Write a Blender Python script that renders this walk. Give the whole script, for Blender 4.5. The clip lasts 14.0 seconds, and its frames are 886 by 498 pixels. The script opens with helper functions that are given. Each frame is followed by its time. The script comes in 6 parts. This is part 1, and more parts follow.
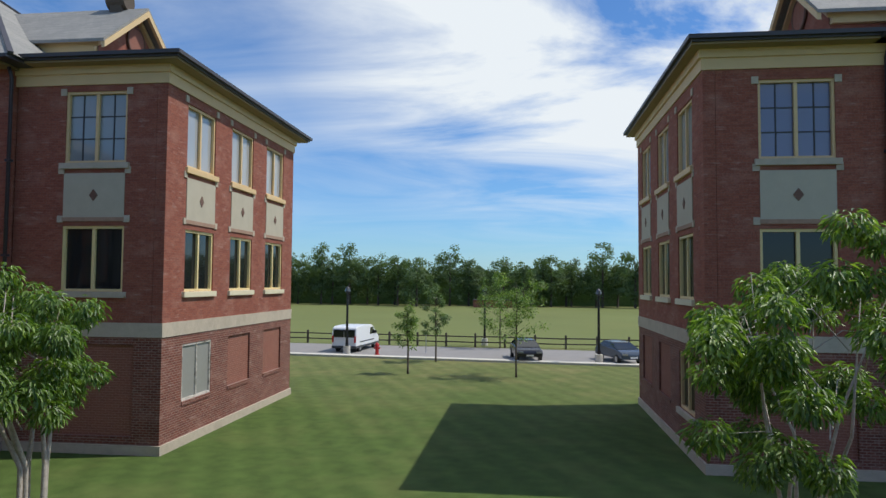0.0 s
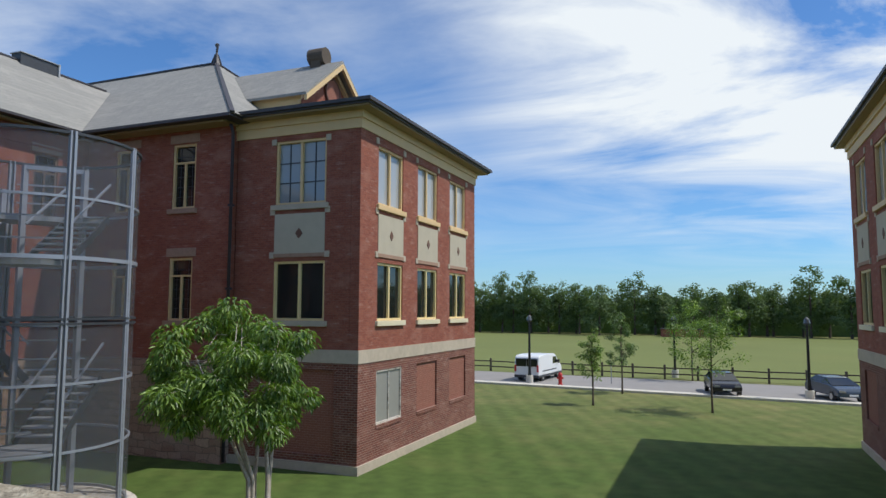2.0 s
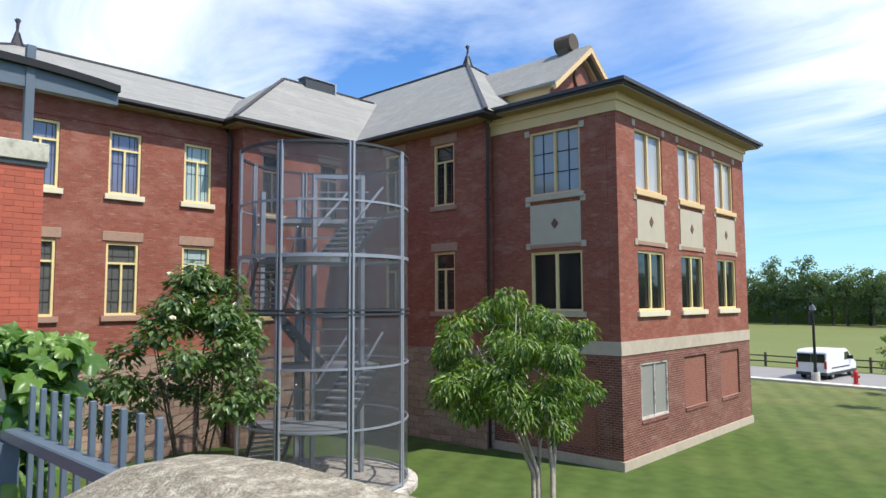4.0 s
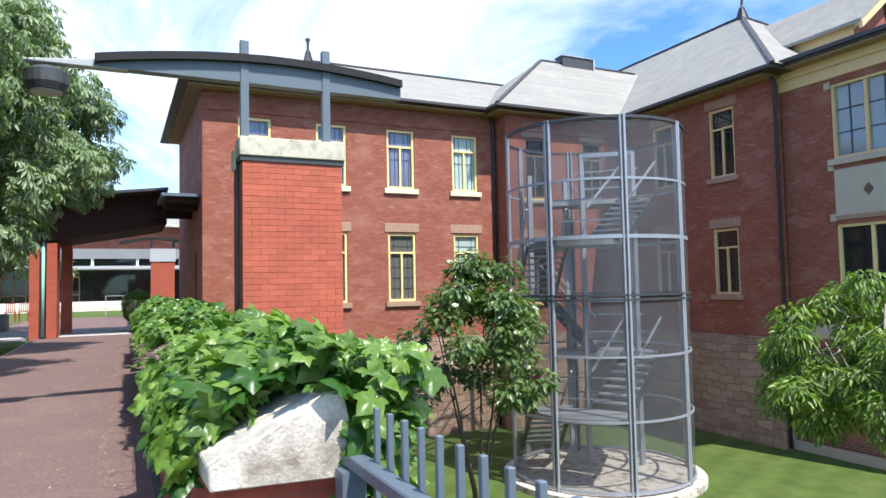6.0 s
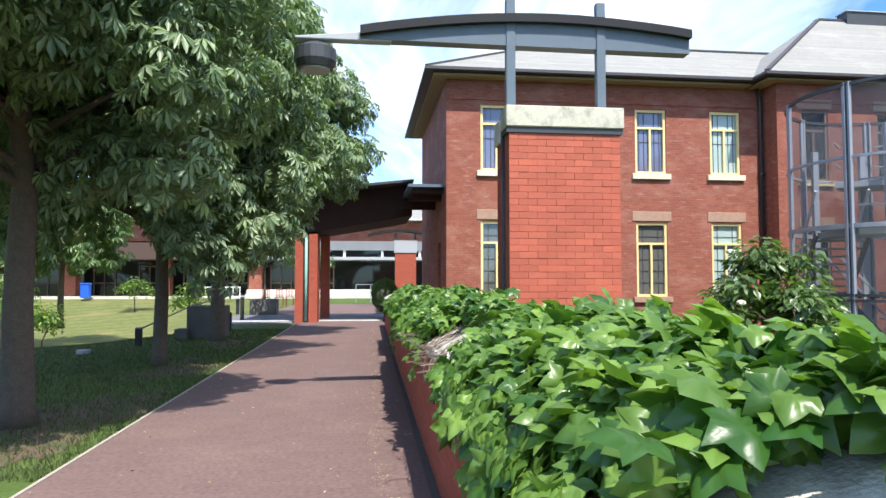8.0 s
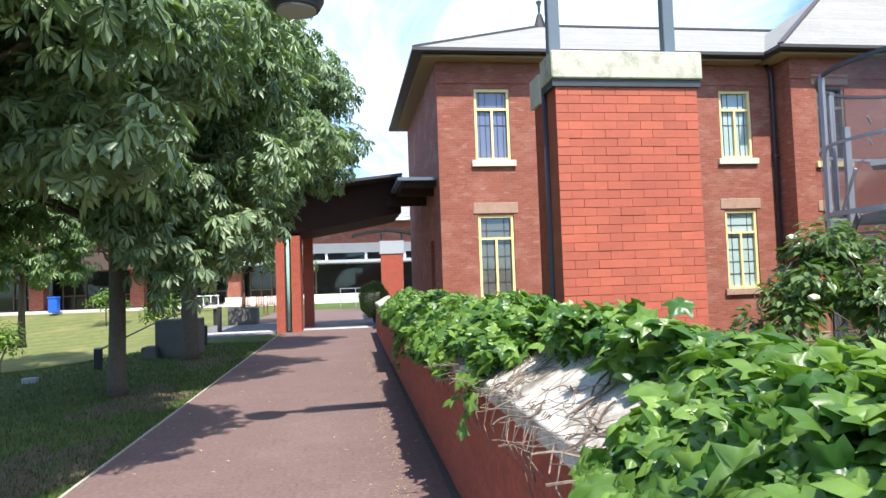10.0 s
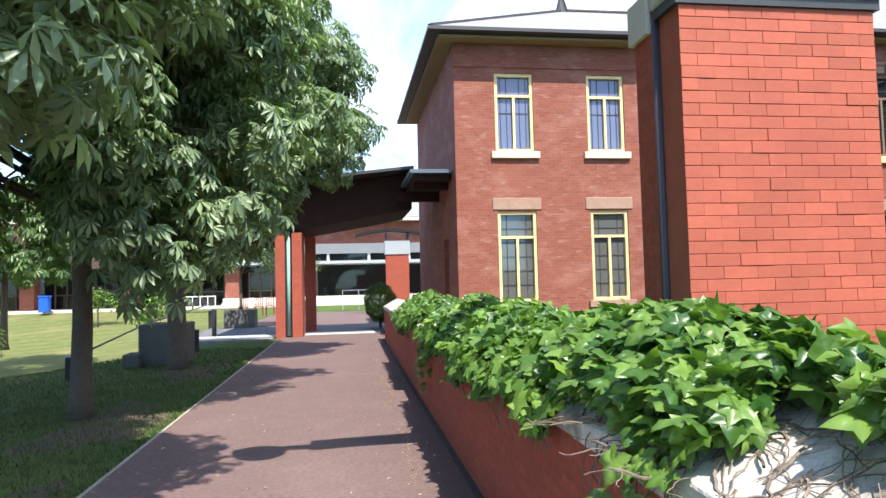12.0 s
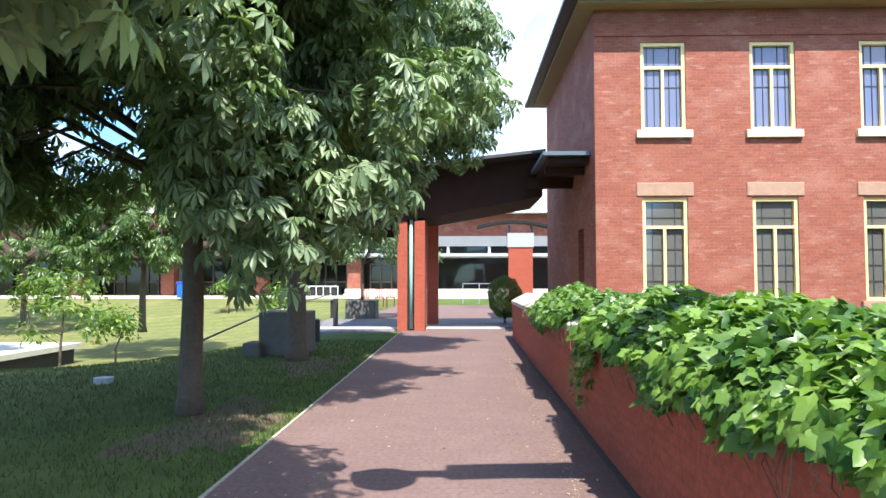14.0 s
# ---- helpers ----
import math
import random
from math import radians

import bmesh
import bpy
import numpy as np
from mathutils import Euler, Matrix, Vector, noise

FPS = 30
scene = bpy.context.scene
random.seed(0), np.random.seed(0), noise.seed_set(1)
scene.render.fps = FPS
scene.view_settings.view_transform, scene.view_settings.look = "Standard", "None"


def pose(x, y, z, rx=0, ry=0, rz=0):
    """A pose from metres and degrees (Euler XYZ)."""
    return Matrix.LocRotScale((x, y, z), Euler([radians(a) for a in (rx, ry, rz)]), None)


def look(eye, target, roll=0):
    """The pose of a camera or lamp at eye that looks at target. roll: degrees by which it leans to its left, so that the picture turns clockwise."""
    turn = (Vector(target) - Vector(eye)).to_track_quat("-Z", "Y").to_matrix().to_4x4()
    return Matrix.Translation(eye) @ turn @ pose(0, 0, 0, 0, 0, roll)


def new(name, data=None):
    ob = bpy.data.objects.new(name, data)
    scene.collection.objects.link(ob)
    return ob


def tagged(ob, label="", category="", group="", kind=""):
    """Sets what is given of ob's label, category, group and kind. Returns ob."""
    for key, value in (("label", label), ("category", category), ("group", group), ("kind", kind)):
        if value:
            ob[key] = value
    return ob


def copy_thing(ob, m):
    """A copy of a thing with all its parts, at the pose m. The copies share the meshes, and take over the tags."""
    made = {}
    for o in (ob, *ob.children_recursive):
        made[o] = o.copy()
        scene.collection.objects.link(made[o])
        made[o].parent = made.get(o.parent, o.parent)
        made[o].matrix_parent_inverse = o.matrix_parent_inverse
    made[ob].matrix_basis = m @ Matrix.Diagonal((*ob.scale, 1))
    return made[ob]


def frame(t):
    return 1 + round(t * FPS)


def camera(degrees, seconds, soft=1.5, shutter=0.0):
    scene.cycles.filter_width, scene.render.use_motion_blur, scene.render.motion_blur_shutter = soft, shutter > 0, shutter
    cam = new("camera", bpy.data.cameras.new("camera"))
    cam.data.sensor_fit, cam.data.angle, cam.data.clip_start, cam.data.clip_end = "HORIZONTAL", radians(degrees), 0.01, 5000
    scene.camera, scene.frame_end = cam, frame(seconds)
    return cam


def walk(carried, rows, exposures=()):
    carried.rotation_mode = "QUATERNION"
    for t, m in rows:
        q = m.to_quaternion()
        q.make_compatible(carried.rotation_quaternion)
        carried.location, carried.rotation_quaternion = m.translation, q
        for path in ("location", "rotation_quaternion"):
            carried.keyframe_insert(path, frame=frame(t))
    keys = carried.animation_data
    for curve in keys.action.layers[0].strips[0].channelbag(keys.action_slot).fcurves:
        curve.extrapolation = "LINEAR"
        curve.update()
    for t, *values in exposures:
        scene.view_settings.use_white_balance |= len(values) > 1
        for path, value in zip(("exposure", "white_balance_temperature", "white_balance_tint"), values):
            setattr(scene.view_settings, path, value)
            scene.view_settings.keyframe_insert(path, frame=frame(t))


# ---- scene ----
cam = camera(66.4, 14.0)
PATH = [
    (0, (-0.882, 0.047, 1.422), (-1.121, 2.03, 1.521), 0.4),
    (0.5, (-0.91, 0.055, 1.42), (-1.255, 2.022, 1.538), 0.0),
    (1, (-0.904, 0.038, 1.432), (-1.362, 1.98, 1.576), 0.1),
    (1.5, (-0.911, 0.009, 1.439), (-1.504, 1.912, 1.605), 0.0),
    (2, (-0.947, -0.04, 1.456), (-1.693, 1.807, 1.635), 0.2),
    (2.5, (-1.007, -0.09, 1.477), (-1.898, 1.692, 1.642), 0.1),
    (3, (-1.083, -0.005, 1.438), (-2.163, 1.672, 1.592), -0.1),
    (5.5, (-1.948, 0.138, 1.483), (-3.63, 1.211, 1.617), -0.8),
    (6, (-2.166, 0.172, 1.517), (-3.965, 1.038, 1.627), -1.2),
    (6.5, (-2.473, 0.088, 1.477), (-4.358, 0.752, 1.567), -0.9),
    (7, (-2.703, -0.024, 1.432), (-4.639, 0.468, 1.532), -0.1),
    (7.5, (-3.143, -0.012, 1.469), (-5.105, 0.357, 1.582), -0.2),
    (8, (-3.506, -0.044, 1.465), (-5.49, 0.191, 1.565), 0.0),
    (10.5, (-5.938, -0.324, 1.523), (-7.913, -0.024, 1.622), -2.2),
    (11, (-6.399, -0.394, 1.491), (-8.371, -0.086, 1.617), -1.3),
    (11.5, (-6.829, -0.432, 1.509), (-8.789, -0.05, 1.624), -1.0),
    (12, (-7.278, -0.425, 1.518), (-9.254, -0.133, 1.625), -1.4),
    (12.5, (-7.719, -0.447, 1.512), (-9.698, -0.179, 1.616), -0.5),
    (13, (-8.105, -0.456, 1.506), (-10.084, -0.185, 1.603), 0.2),
    (13.5, (-8.474, -0.476, 1.517), (-10.464, -0.298, 1.607), -0.1),
    (14, (-8.793, -0.657, 1.455), (-10.79, -0.708, 1.552), -0.0),
]
EXPOSURES = [(0.0, -0.38), (2.0, -0.34), (3.2, -0.10), (5.5, 0.76), (6.5, 0.70), (7.5, 0.72), (11.0, 0.93), (12.5, 0.98), (13.5, 1.15), (14.0, 1.24)]
walk(cam, [(t, look(eye, target, roll)) for t, eye, target, roll in PATH], EXPOSURES)

# ---- light, sky, exposure ----
SUN_DIR = Vector((7.95, 1.95, 12.6)).normalized()
sun = new("sun", bpy.data.lights.new("sun", "SUN"))
sun.data.energy, sun.data.angle, sun.data.color = 4.4, radians(0.5), (1.0, 0.955, 0.88)
sun.matrix_world = look(SUN_DIR * 60, (0, 0, 0))
scene.view_settings.exposure = 0.0
world = bpy.data.worlds.new("sky")
scene.world = world
world.use_nodes = True


def sky_nodes():
    nt = world.node_tree
    nt.nodes.clear()
    N, L = nt.nodes.new, nt.links.new
    sky = N("ShaderNodeTexSky")
    sky.sky_type, sky.sun_disc = "NISHITA", False
    sky.sun_elevation = math.asin(SUN_DIR.z)
    sky.sun_rotation = math.atan2(SUN_DIR.x, SUN_DIR.y)
    sky.air_density, sky.dust_density, sky.ozone_density = 1.0, 0.3, 2.5
    co = N("ShaderNodeTexCoord")
    sep = N("ShaderNodeSeparateXYZ")
    L(co.outputs["Generated"], sep.inputs[0])
    # clouds lie on a high flat sheet: the way divided by its height
    lift = N("ShaderNodeMath"); lift.operation = "ADD"; lift.inputs[1].default_value = 0.12
    L(sep.outputs["Z"], lift.inputs[0])
    top = N("ShaderNodeMath"); top.operation = "MAXIMUM"; top.inputs[1].default_value = 0.06
    L(lift.outputs[0], top.inputs[0])
    div = N("ShaderNodeVectorMath"); div.operation = "DIVIDE"
    comb = N("ShaderNodeCombineXYZ")
    for k in range(3):
        L(top.outputs[0], comb.inputs[k])
    L(co.outputs["Generated"], div.inputs[0]); L(comb.outputs[0], div.inputs[1])
    mp = N("ShaderNodeMapping"); mp.inputs["Scale"].default_value = (0.50, 0.92, 0.02)
    mp.inputs["Rotation"].default_value = (0, 0, radians(-24)); mp.inputs["Location"].default_value = (0.55, 0.12, 0.3)
    L(div.outputs[0], mp.inputs[0])
    n1 = N("ShaderNodeTexNoise"); n1.inputs["Scale"].default_value = 1.3; n1.inputs["Detail"].default_value = 8; n1.inputs["Roughness"].default_value = 0.58; n1.inputs["Distortion"].default_value = 0.7
    L(mp.outputs[0], n1.inputs[0])
    r1 = N("ShaderNodeValToRGB")
    r1.color_ramp.elements[0].position, r1.color_ramp.elements[1].position = 0.40, 0.68
    L(n1.outputs[0], r1.inputs[0])
    # thicker cloud towards the sun's side and towards the west
    side = N("ShaderNodeVectorMath"); side.operation = "DOT_PRODUCT"
    side.inputs[1].default_value = (0.36, 0.74, 0.57)
    L(co.outputs["Generated"], side.inputs[0])
    r2 = N("ShaderNodeMapRange"); r2.inputs[1].default_value = 0.70; r2.inputs[2].default_value = 0.96; r2.inputs[3].default_value = 0.0; r2.inputs[4].default_value = 1.75
    L(side.outputs["Value"], r2.inputs[0])
    west = N("ShaderNodeVectorMath"); west.operation = "DOT_PRODUCT"
    west.inputs[1].default_value = (-0.93, 0.05, 0.3)
    L(co.outputs["Generated"], west.inputs[0])
    r3 = N("ShaderNodeMapRange"); r3.inputs[1].default_value = 0.55; r3.inputs[2].default_value = 1.0; r3.inputs[3].default_value = 0.0; r3.inputs[4].default_value = 0.75
    L(west.outputs["Value"], r3.inputs[0])
    add = N("ShaderNodeMath"); add.operation = "ADD"
    L(r2.outputs[0], add.inputs[0]); L(r3.outputs[0], add.inputs[1])
    mul = N("ShaderNodeMath"); mul.operation = "MULTIPLY_ADD"; mul.inputs[2].default_value = 0.0
    base = N("ShaderNodeMath"); base.operation = "ADD"; base.inputs[1].default_value = 0.42
    L(add.outputs[0], base.inputs[0])
    L(r1.outputs[0], mul.inputs[0]); L(base.outputs[0], mul.inputs[1])
    # clear of cloud at the horizon
    hz = N("ShaderNodeMapRange"); hz.inputs[1].default_value = 0.05; hz.inputs[2].default_value = 0.22; hz.inputs[3].default_value = 0.1; hz.inputs[4].default_value = 1.0
    L(sep.outputs["Z"], hz.inputs[0])
    fac = N("ShaderNodeMath"); fac.operation = "MULTIPLY"; fac.use_clamp = True
    L(mul.outputs[0], fac.inputs[0]); L(hz.outputs[0], fac.inputs[1])
    mix = N("ShaderNodeMix"); mix.data_type = "RGBA"
    mix.inputs[7].default_value = (8.8, 9.4, 9.9, 1)
    tone = N("ShaderNodeVectorMath"); tone.operation = "MULTIPLY"; tone.inputs[1].default_value = (0.68, 1.05, 1.45)
    L(sky.outputs[0], tone.inputs[0])
    L(fac.outputs[0], mix.inputs[0]); L(tone.outputs[0], mix.inputs[6])
    bg = N("ShaderNodeBackground"); bg.inputs[1].default_value = 0.122
    out = N("ShaderNodeOutputWorld")
    L(mix.outputs[2], bg.inputs[0]); L(bg.outputs[0], out.inputs[0])


sky_nodes()


# ---- materials ----
def mat(name, color, rough=0.7, metal=0.0, noise_scale=6.0, vary=0.25, bump=0.15, fine=60.0, stain=None, stain_amt=0.0, island=0.0, obrand=0.0, spec=0.5, stain_scale=0.7):
    m = bpy.data.materials.new(name)
    m.use_nodes = True
    nt = m.node_tree
    N, L = nt.nodes.new, nt.links.new
    b = nt.nodes["Principled BSDF"]
    b.inputs["Roughness"].default_value, b.inputs["Metallic"].default_value = rough, metal
    b.inputs["Specular IOR Level"].default_value = spec
    g = N("ShaderNodeNewGeometry")
    n1 = N("ShaderNodeTexNoise"); n1.inputs["Scale"].default_value = noise_scale; n1.inputs["Detail"].default_value = 6
    n2 = N("ShaderNodeTexNoise"); n2.inputs["Scale"].default_value = fine; n2.inputs["Detail"].default_value = 3
    L(g.outputs["Position"], n1.inputs[0]); L(g.outputs["Position"], n2.inputs[0])
    s = N("ShaderNodeMath"); s.operation = "ADD"
    L(n1.outputs[0], s.inputs[0]); L(n2.outputs[0], s.inputs[1])
    mr = N("ShaderNodeMapRange"); mr.inputs[1].default_value = 0.6; mr.inputs[2].default_value = 1.4
    mr.inputs[3].default_value, mr.inputs[4].default_value = 1 - vary, 1 + vary
    L(s.outputs[0], mr.inputs[0])
    last = mr.outputs[0]
    for amt, sock in ((island, g.outputs["Random Per Island"]), (obrand, None)):
        if amt:
            if sock is None:
                sock = N("ShaderNodeObjectInfo").outputs["Random"]
            q = N("ShaderNodeMapRange"); q.inputs[3].default_value, q.inputs[4].default_value = 1 - amt, 1 + amt
            L(sock, q.inputs[0])
            mm = N("ShaderNodeMath"); mm.operation = "MULTIPLY"
            L(last, mm.inputs[0]); L(q.outputs[0], mm.inputs[1]); last = mm.outputs[0]
    vm = N("ShaderNodeVectorMath"); vm.operation = "SCALE"
    vm.inputs[0].default_value = color
    L(last, vm.inputs["Scale"])
    col = vm.outputs[0]
    if stain:
        n3 = N("ShaderNodeTexNoise"); n3.inputs["Scale"].default_value = stain_scale; n3.inputs["Detail"].default_value = 7; n3.inputs["Roughness"].default_value = 0.65
        L(g.outputs["Position"], n3.inputs[0])
        rp = N("ShaderNodeMapRange"); rp.inputs[1].default_value = 0.48; rp.inputs[2].default_value = 0.66; rp.inputs[3].default_value = 0; rp.inputs[4].default_value = stain_amt
        L(n3.outputs[0], rp.inputs[0])
        mx = N("ShaderNodeMix"); mx.data_type = "RGBA"; mx.inputs[7].default_value = (*stain, 1)
        L(rp.outputs[0], mx.inputs[0]); L(col, mx.inputs[6]); col = mx.outputs[2]
    L(col, b.inputs["Base Color"])
    if bump:
        bp = N("ShaderNodeBump"); bp.inputs["Strength"].default_value = bump; bp.inputs["Distance"].default_value = 0.01
        L(n2.outputs[0], bp.inputs["Height"]); L(bp.outputs[0], b.inputs["Normal"])
    return m


def brick_mat(name, c1, c2, mortar, row=0.08, length=0.22, msize=0.006, patch=(0.5, 0.2, 0.15), patch_amt=0.3, flat=False, rough=0.85, rubble=0.0, bump=0.5, streak=0.0):
    m = bpy.data.materials.new(name)
    m.use_nodes = True
    nt = m.node_tree
    N, L = nt.nodes.new, nt.links.new
    b = nt.nodes["Principled BSDF"]
    b.inputs["Roughness"].default_value = rough
    b.inputs["Specular IOR Level"].default_value = 0.3
    g = N("ShaderNodeNewGeometry")
    sp = N("ShaderNodeSeparateXYZ"); L(g.outputs["Position"], sp.inputs[0])
    cb = N("ShaderNodeCombineXYZ")
    if flat:
        L(sp.outputs["Y"], cb.inputs[0]); L(sp.outputs["X"], cb.inputs[1])
    else:
        sn = N("ShaderNodeSeparateXYZ"); L(g.outputs["True Normal"], sn.inputs[0])
        ab = N("ShaderNodeMath"); ab.operation = "ABSOLUTE"; L(sn.outputs["X"], ab.inputs[0])
        gt = N("ShaderNodeMath"); gt.operation = "GREATER_THAN"; gt.inputs[1].default_value = 0.7; L(ab.outputs[0], gt.inputs[0])
        mxx = N("ShaderNodeMix"); L(gt.outputs[0], mxx.inputs[0]); L(sp.outputs["X"], mxx.inputs[2]); L(sp.outputs["Y"], mxx.inputs[3])
        L(mxx.outputs[0], cb.inputs[0]); L(sp.outputs["Z"], cb.inputs[1])
    vec = cb.outputs[0]
    if rubble:
        nw = N("ShaderNodeTexNoise"); nw.inputs["Scale"].default_value = 1.6; nw.inputs["Detail"].default_value = 2
        L(g.outputs["Position"], nw.inputs[0])
        sc = N("ShaderNodeVectorMath"); sc.operation = "SCALE"; sc.inputs["Scale"].default_value = rubble
        L(nw.outputs[1], sc.inputs[0])
        ad = N("ShaderNodeVectorMath"); ad.operation = "ADD"; L(vec, ad.inputs[0]); L(sc.outputs[0], ad.inputs[1]); vec = ad.outputs[0]
    t = N("ShaderNodeTexBrick"); t.inputs["Scale"].default_value = 1.0
    t.inputs["Color1"].default_value, t.inputs["Color2"].default_value, t.inputs["Mortar"].default_value = (*c1, 1), (*c2, 1), (*mortar, 1)
    t.inputs["Mortar Size"].default_value, t.inputs["Mortar Smooth"].default_value = msize, 0.3
    t.inputs["Brick Width"].default_value, t.inputs["Row Height"].default_value = length, row
    L(vec, t.inputs["Vector"])
    n1 = N("ShaderNodeTexNoise"); n1.inputs["Scale"].default_value = 0.9; n1.inputs["Detail"].default_value = 8; n1.inputs["Roughness"].default_value = 0.6
    mp = N("ShaderNodeMapping"); mp.inputs["Scale"].default_value = (1, 1, 1.8)
    L(g.outputs["Position"], mp.inputs[0]); L(mp.outputs[0], n1.inputs[0])
    rp = N("ShaderNodeMapRange"); rp.inputs[1].default_value = 0.5; rp.inputs[2].default_value = 0.7; rp.inputs[3].default_value = 0; rp.inputs[4].default_value = patch_amt
    L(n1.outputs[0], rp.inputs[0])
    mx = N("ShaderNodeMix"); mx.data_type = "RGBA"; mx.inputs[7].default_value = (*patch, 1)
    L(rp.outputs[0], mx.inputs[0]); L(t.outputs[0], mx.inputs[6])
    last = mx.outputs[2]
    if streak:
        m3 = N("ShaderNodeMapping"); m3.inputs["Scale"].default_value = (2.2, 2.2, 11)
        n3 = N("ShaderNodeTexNoise"); n3.inputs["Scale"].default_value = 1.0; n3.inputs["Detail"].default_value = 4
        L(g.outputs["Position"], m3.inputs[0]); L(m3.outputs[0], n3.inputs[0])
        r3 = N("ShaderNodeMapRange"); r3.inputs[1].default_value = 0.60; r3.inputs[2].default_value = 0.70; r3.inputs[3].default_value = 0; r3.inputs[4].default_value = streak
        L(n3.outputs[0], r3.inputs[0])
        x3 = N("ShaderNodeMix"); x3.data_type = "RGBA"; x3.inputs[7].default_value = (0.55, 0.40, 0.34, 1)
        L(r3.outputs[0], x3.inputs[0]); L(last, x3.inputs[6]); last = x3.outputs[2]
    n2 = N("ShaderNodeTexNoise"); n2.inputs["Scale"].default_value = 25; n2.inputs["Detail"].default_value = 5
    L(g.outputs["Position"], n2.inputs[0])
    mr = N("ShaderNodeMapRange"); mr.inputs[1].default_value = 0.3; mr.inputs[2].default_value = 0.7; mr.inputs[3].default_value = 0.82; mr.inputs[4].default_value = 1.18
    L(n2.outputs[0], mr.inputs[0])
    vm = N("ShaderNodeVectorMath"); vm.operation = "SCALE"
    L(last, vm.inputs[0]); L(mr.outputs[0], vm.inputs["Scale"])
    L(vm.outputs[0], b.inputs["Base Color"])
    hs = N("ShaderNodeMath"); hs.operation = "MULTIPLY_ADD"; hs.inputs[1].default_value = -1.0
    L(t.outputs["Fac"], hs.inputs[0]); L(n2.outputs[0], hs.inputs[2])
    bp = N("ShaderNodeBump"); bp.inputs["Strength"].default_value = bump; bp.inputs["Distance"].default_value = 0.008
    L(hs.outputs[0], bp.inputs["Height"]); L(bp.outputs[0], b.inputs["Normal"])
    return m


def glass_mat(name, color, rough=0.04, spec=0.9):
    m = bpy.data.materials.new(name)
    m.use_nodes = True
    b = m.node_tree.nodes["Principled BSDF"]
    b.inputs["Base Color"].default_value = (*color, 1)
    b.inputs["Roughness"].default_value = rough
    b.inputs["Specular IOR Level"].default_value = spec
    b.inputs["Coat Weight"].default_value = 0.2
    b.inputs["Coat Roughness"].default_value = 0.02
    return m


def leaf_mat(name, c1, c2, rough=0.45, trans=0.35):
    m = bpy.data.materials.new(name)
    m.use_nodes = True
    nt = m.node_tree
    N, L = nt.nodes.new, nt.links.new
    b = nt.nodes["Principled BSDF"]
    g = N("ShaderNodeNewGeometry")
    mx = N("ShaderNodeMix"); mx.data_type = "RGBA"
    mx.inputs[6].default_value, mx.inputs[7].default_value = (*c1, 1), (*c2, 1)
    oi = N("ShaderNodeObjectInfo")
    ad = N("ShaderNodeMath"); ad.operation = "ADD"
    fr = N("ShaderNodeMath"); fr.operation = "FRACT"
    L(g.outputs["Random Per Island"], ad.inputs[0]); L(oi.outputs["Random"], ad.inputs[1]); L(ad.outputs[0], fr.inputs[0])
    n = N("ShaderNodeTexNoise"); n.inputs["Scale"].default_value = 1.5; n.inputs["Detail"].default_value = 3
    L(g.outputs["Position"], n.inputs[0])
    av = N("ShaderNodeMath"); av.operation = "MULTIPLY"; L(fr.outputs[0], av.inputs[0])
    rr = N("ShaderNodeMapRange"); rr.inputs[1].default_value = 0.3; rr.inputs[2].default_value = 0.7; rr.inputs[3].default_value = 0.5; rr.inputs[4].default_value = 1.2
    L(n.outputs[0], rr.inputs[0]); L(rr.outputs[0], av.inputs[1])
    L(av.outputs[0], mx.inputs[0])
    L(mx.outputs[2], b.inputs["Base Color"])
    b.inputs["Roughness"].default_value = rough
    b.inputs["Specular IOR Level"].default_value = 0.5
    nf = N("ShaderNodeTexNoise"); nf.inputs["Scale"].default_value = 38; nf.inputs["Detail"].default_value = 2
    L(g.outputs["Position"], nf.inputs[0])
    bp = N("ShaderNodeBump"); bp.inputs["Strength"].default_value = 0.16; bp.inputs["Distance"].default_value = 0.010
    L(nf.outputs[0], bp.inputs["Height"]); L(bp.outputs[0], b.inputs["Normal"])
    tr = N("ShaderNodeBsdfTranslucent")
    br = N("ShaderNodeVectorMath"); br.operation = "MULTIPLY"; br.inputs[1].default_value = (1.5, 1.7, 0.6)
    L(mx.outputs[2], br.inputs[0]); L(br.outputs[0], tr.inputs[0])
    ms = N("ShaderNodeMixShader"); ms.inputs[0].default_value = trans
    L(b.outputs[0], ms.inputs[1]); L(tr.outputs[0], ms.inputs[2])
    L(ms.outputs[0], nt.nodes["Material Output"].inputs[0])
    return m


M = {}
M["brick"] = brick_mat("old_brick", (0.32, 0.106, 0.067), (0.25, 0.077, 0.052), (0.26, 0.12, 0.088), patch=(0.44, 0.225, 0.17), patch_amt=0.45, streak=0.25)
M["brick_low"] = brick_mat("rough_brown_brick", (0.22, 0.07, 0.047), (0.14, 0.045, 0.034), (0.30, 0.19, 0.15), msize=0.012, patch=(0.42, 0.24, 0.19), patch_amt=0.35, streak=0.3)
M["brick_blind"] = brick_mat("infill_brick", (0.29, 0.115, 0.08), (0.26, 0.10, 0.072), (0.38, 0.22, 0.17), patch=(0.36, 0.13, 0.09))
M["brick_new"] = brick_mat("new_brick", (0.40, 0.092, 0.055), (0.34, 0.078, 0.048), (0.3, 0.09, 0.06), row=0.0762, patch=(0.45, 0.11, 0.065), patch_amt=0.3)
M["brick_unit"] = mat("glazed_red_brick", (0.43, 0.100, 0.056), 0.7, vary=0.10, noise_scale=3, fine=30, bump=0.25, obrand=0.12, stain=(0.35, 0.075, 0.048), stain_amt=0.6, stain_scale=1.3)
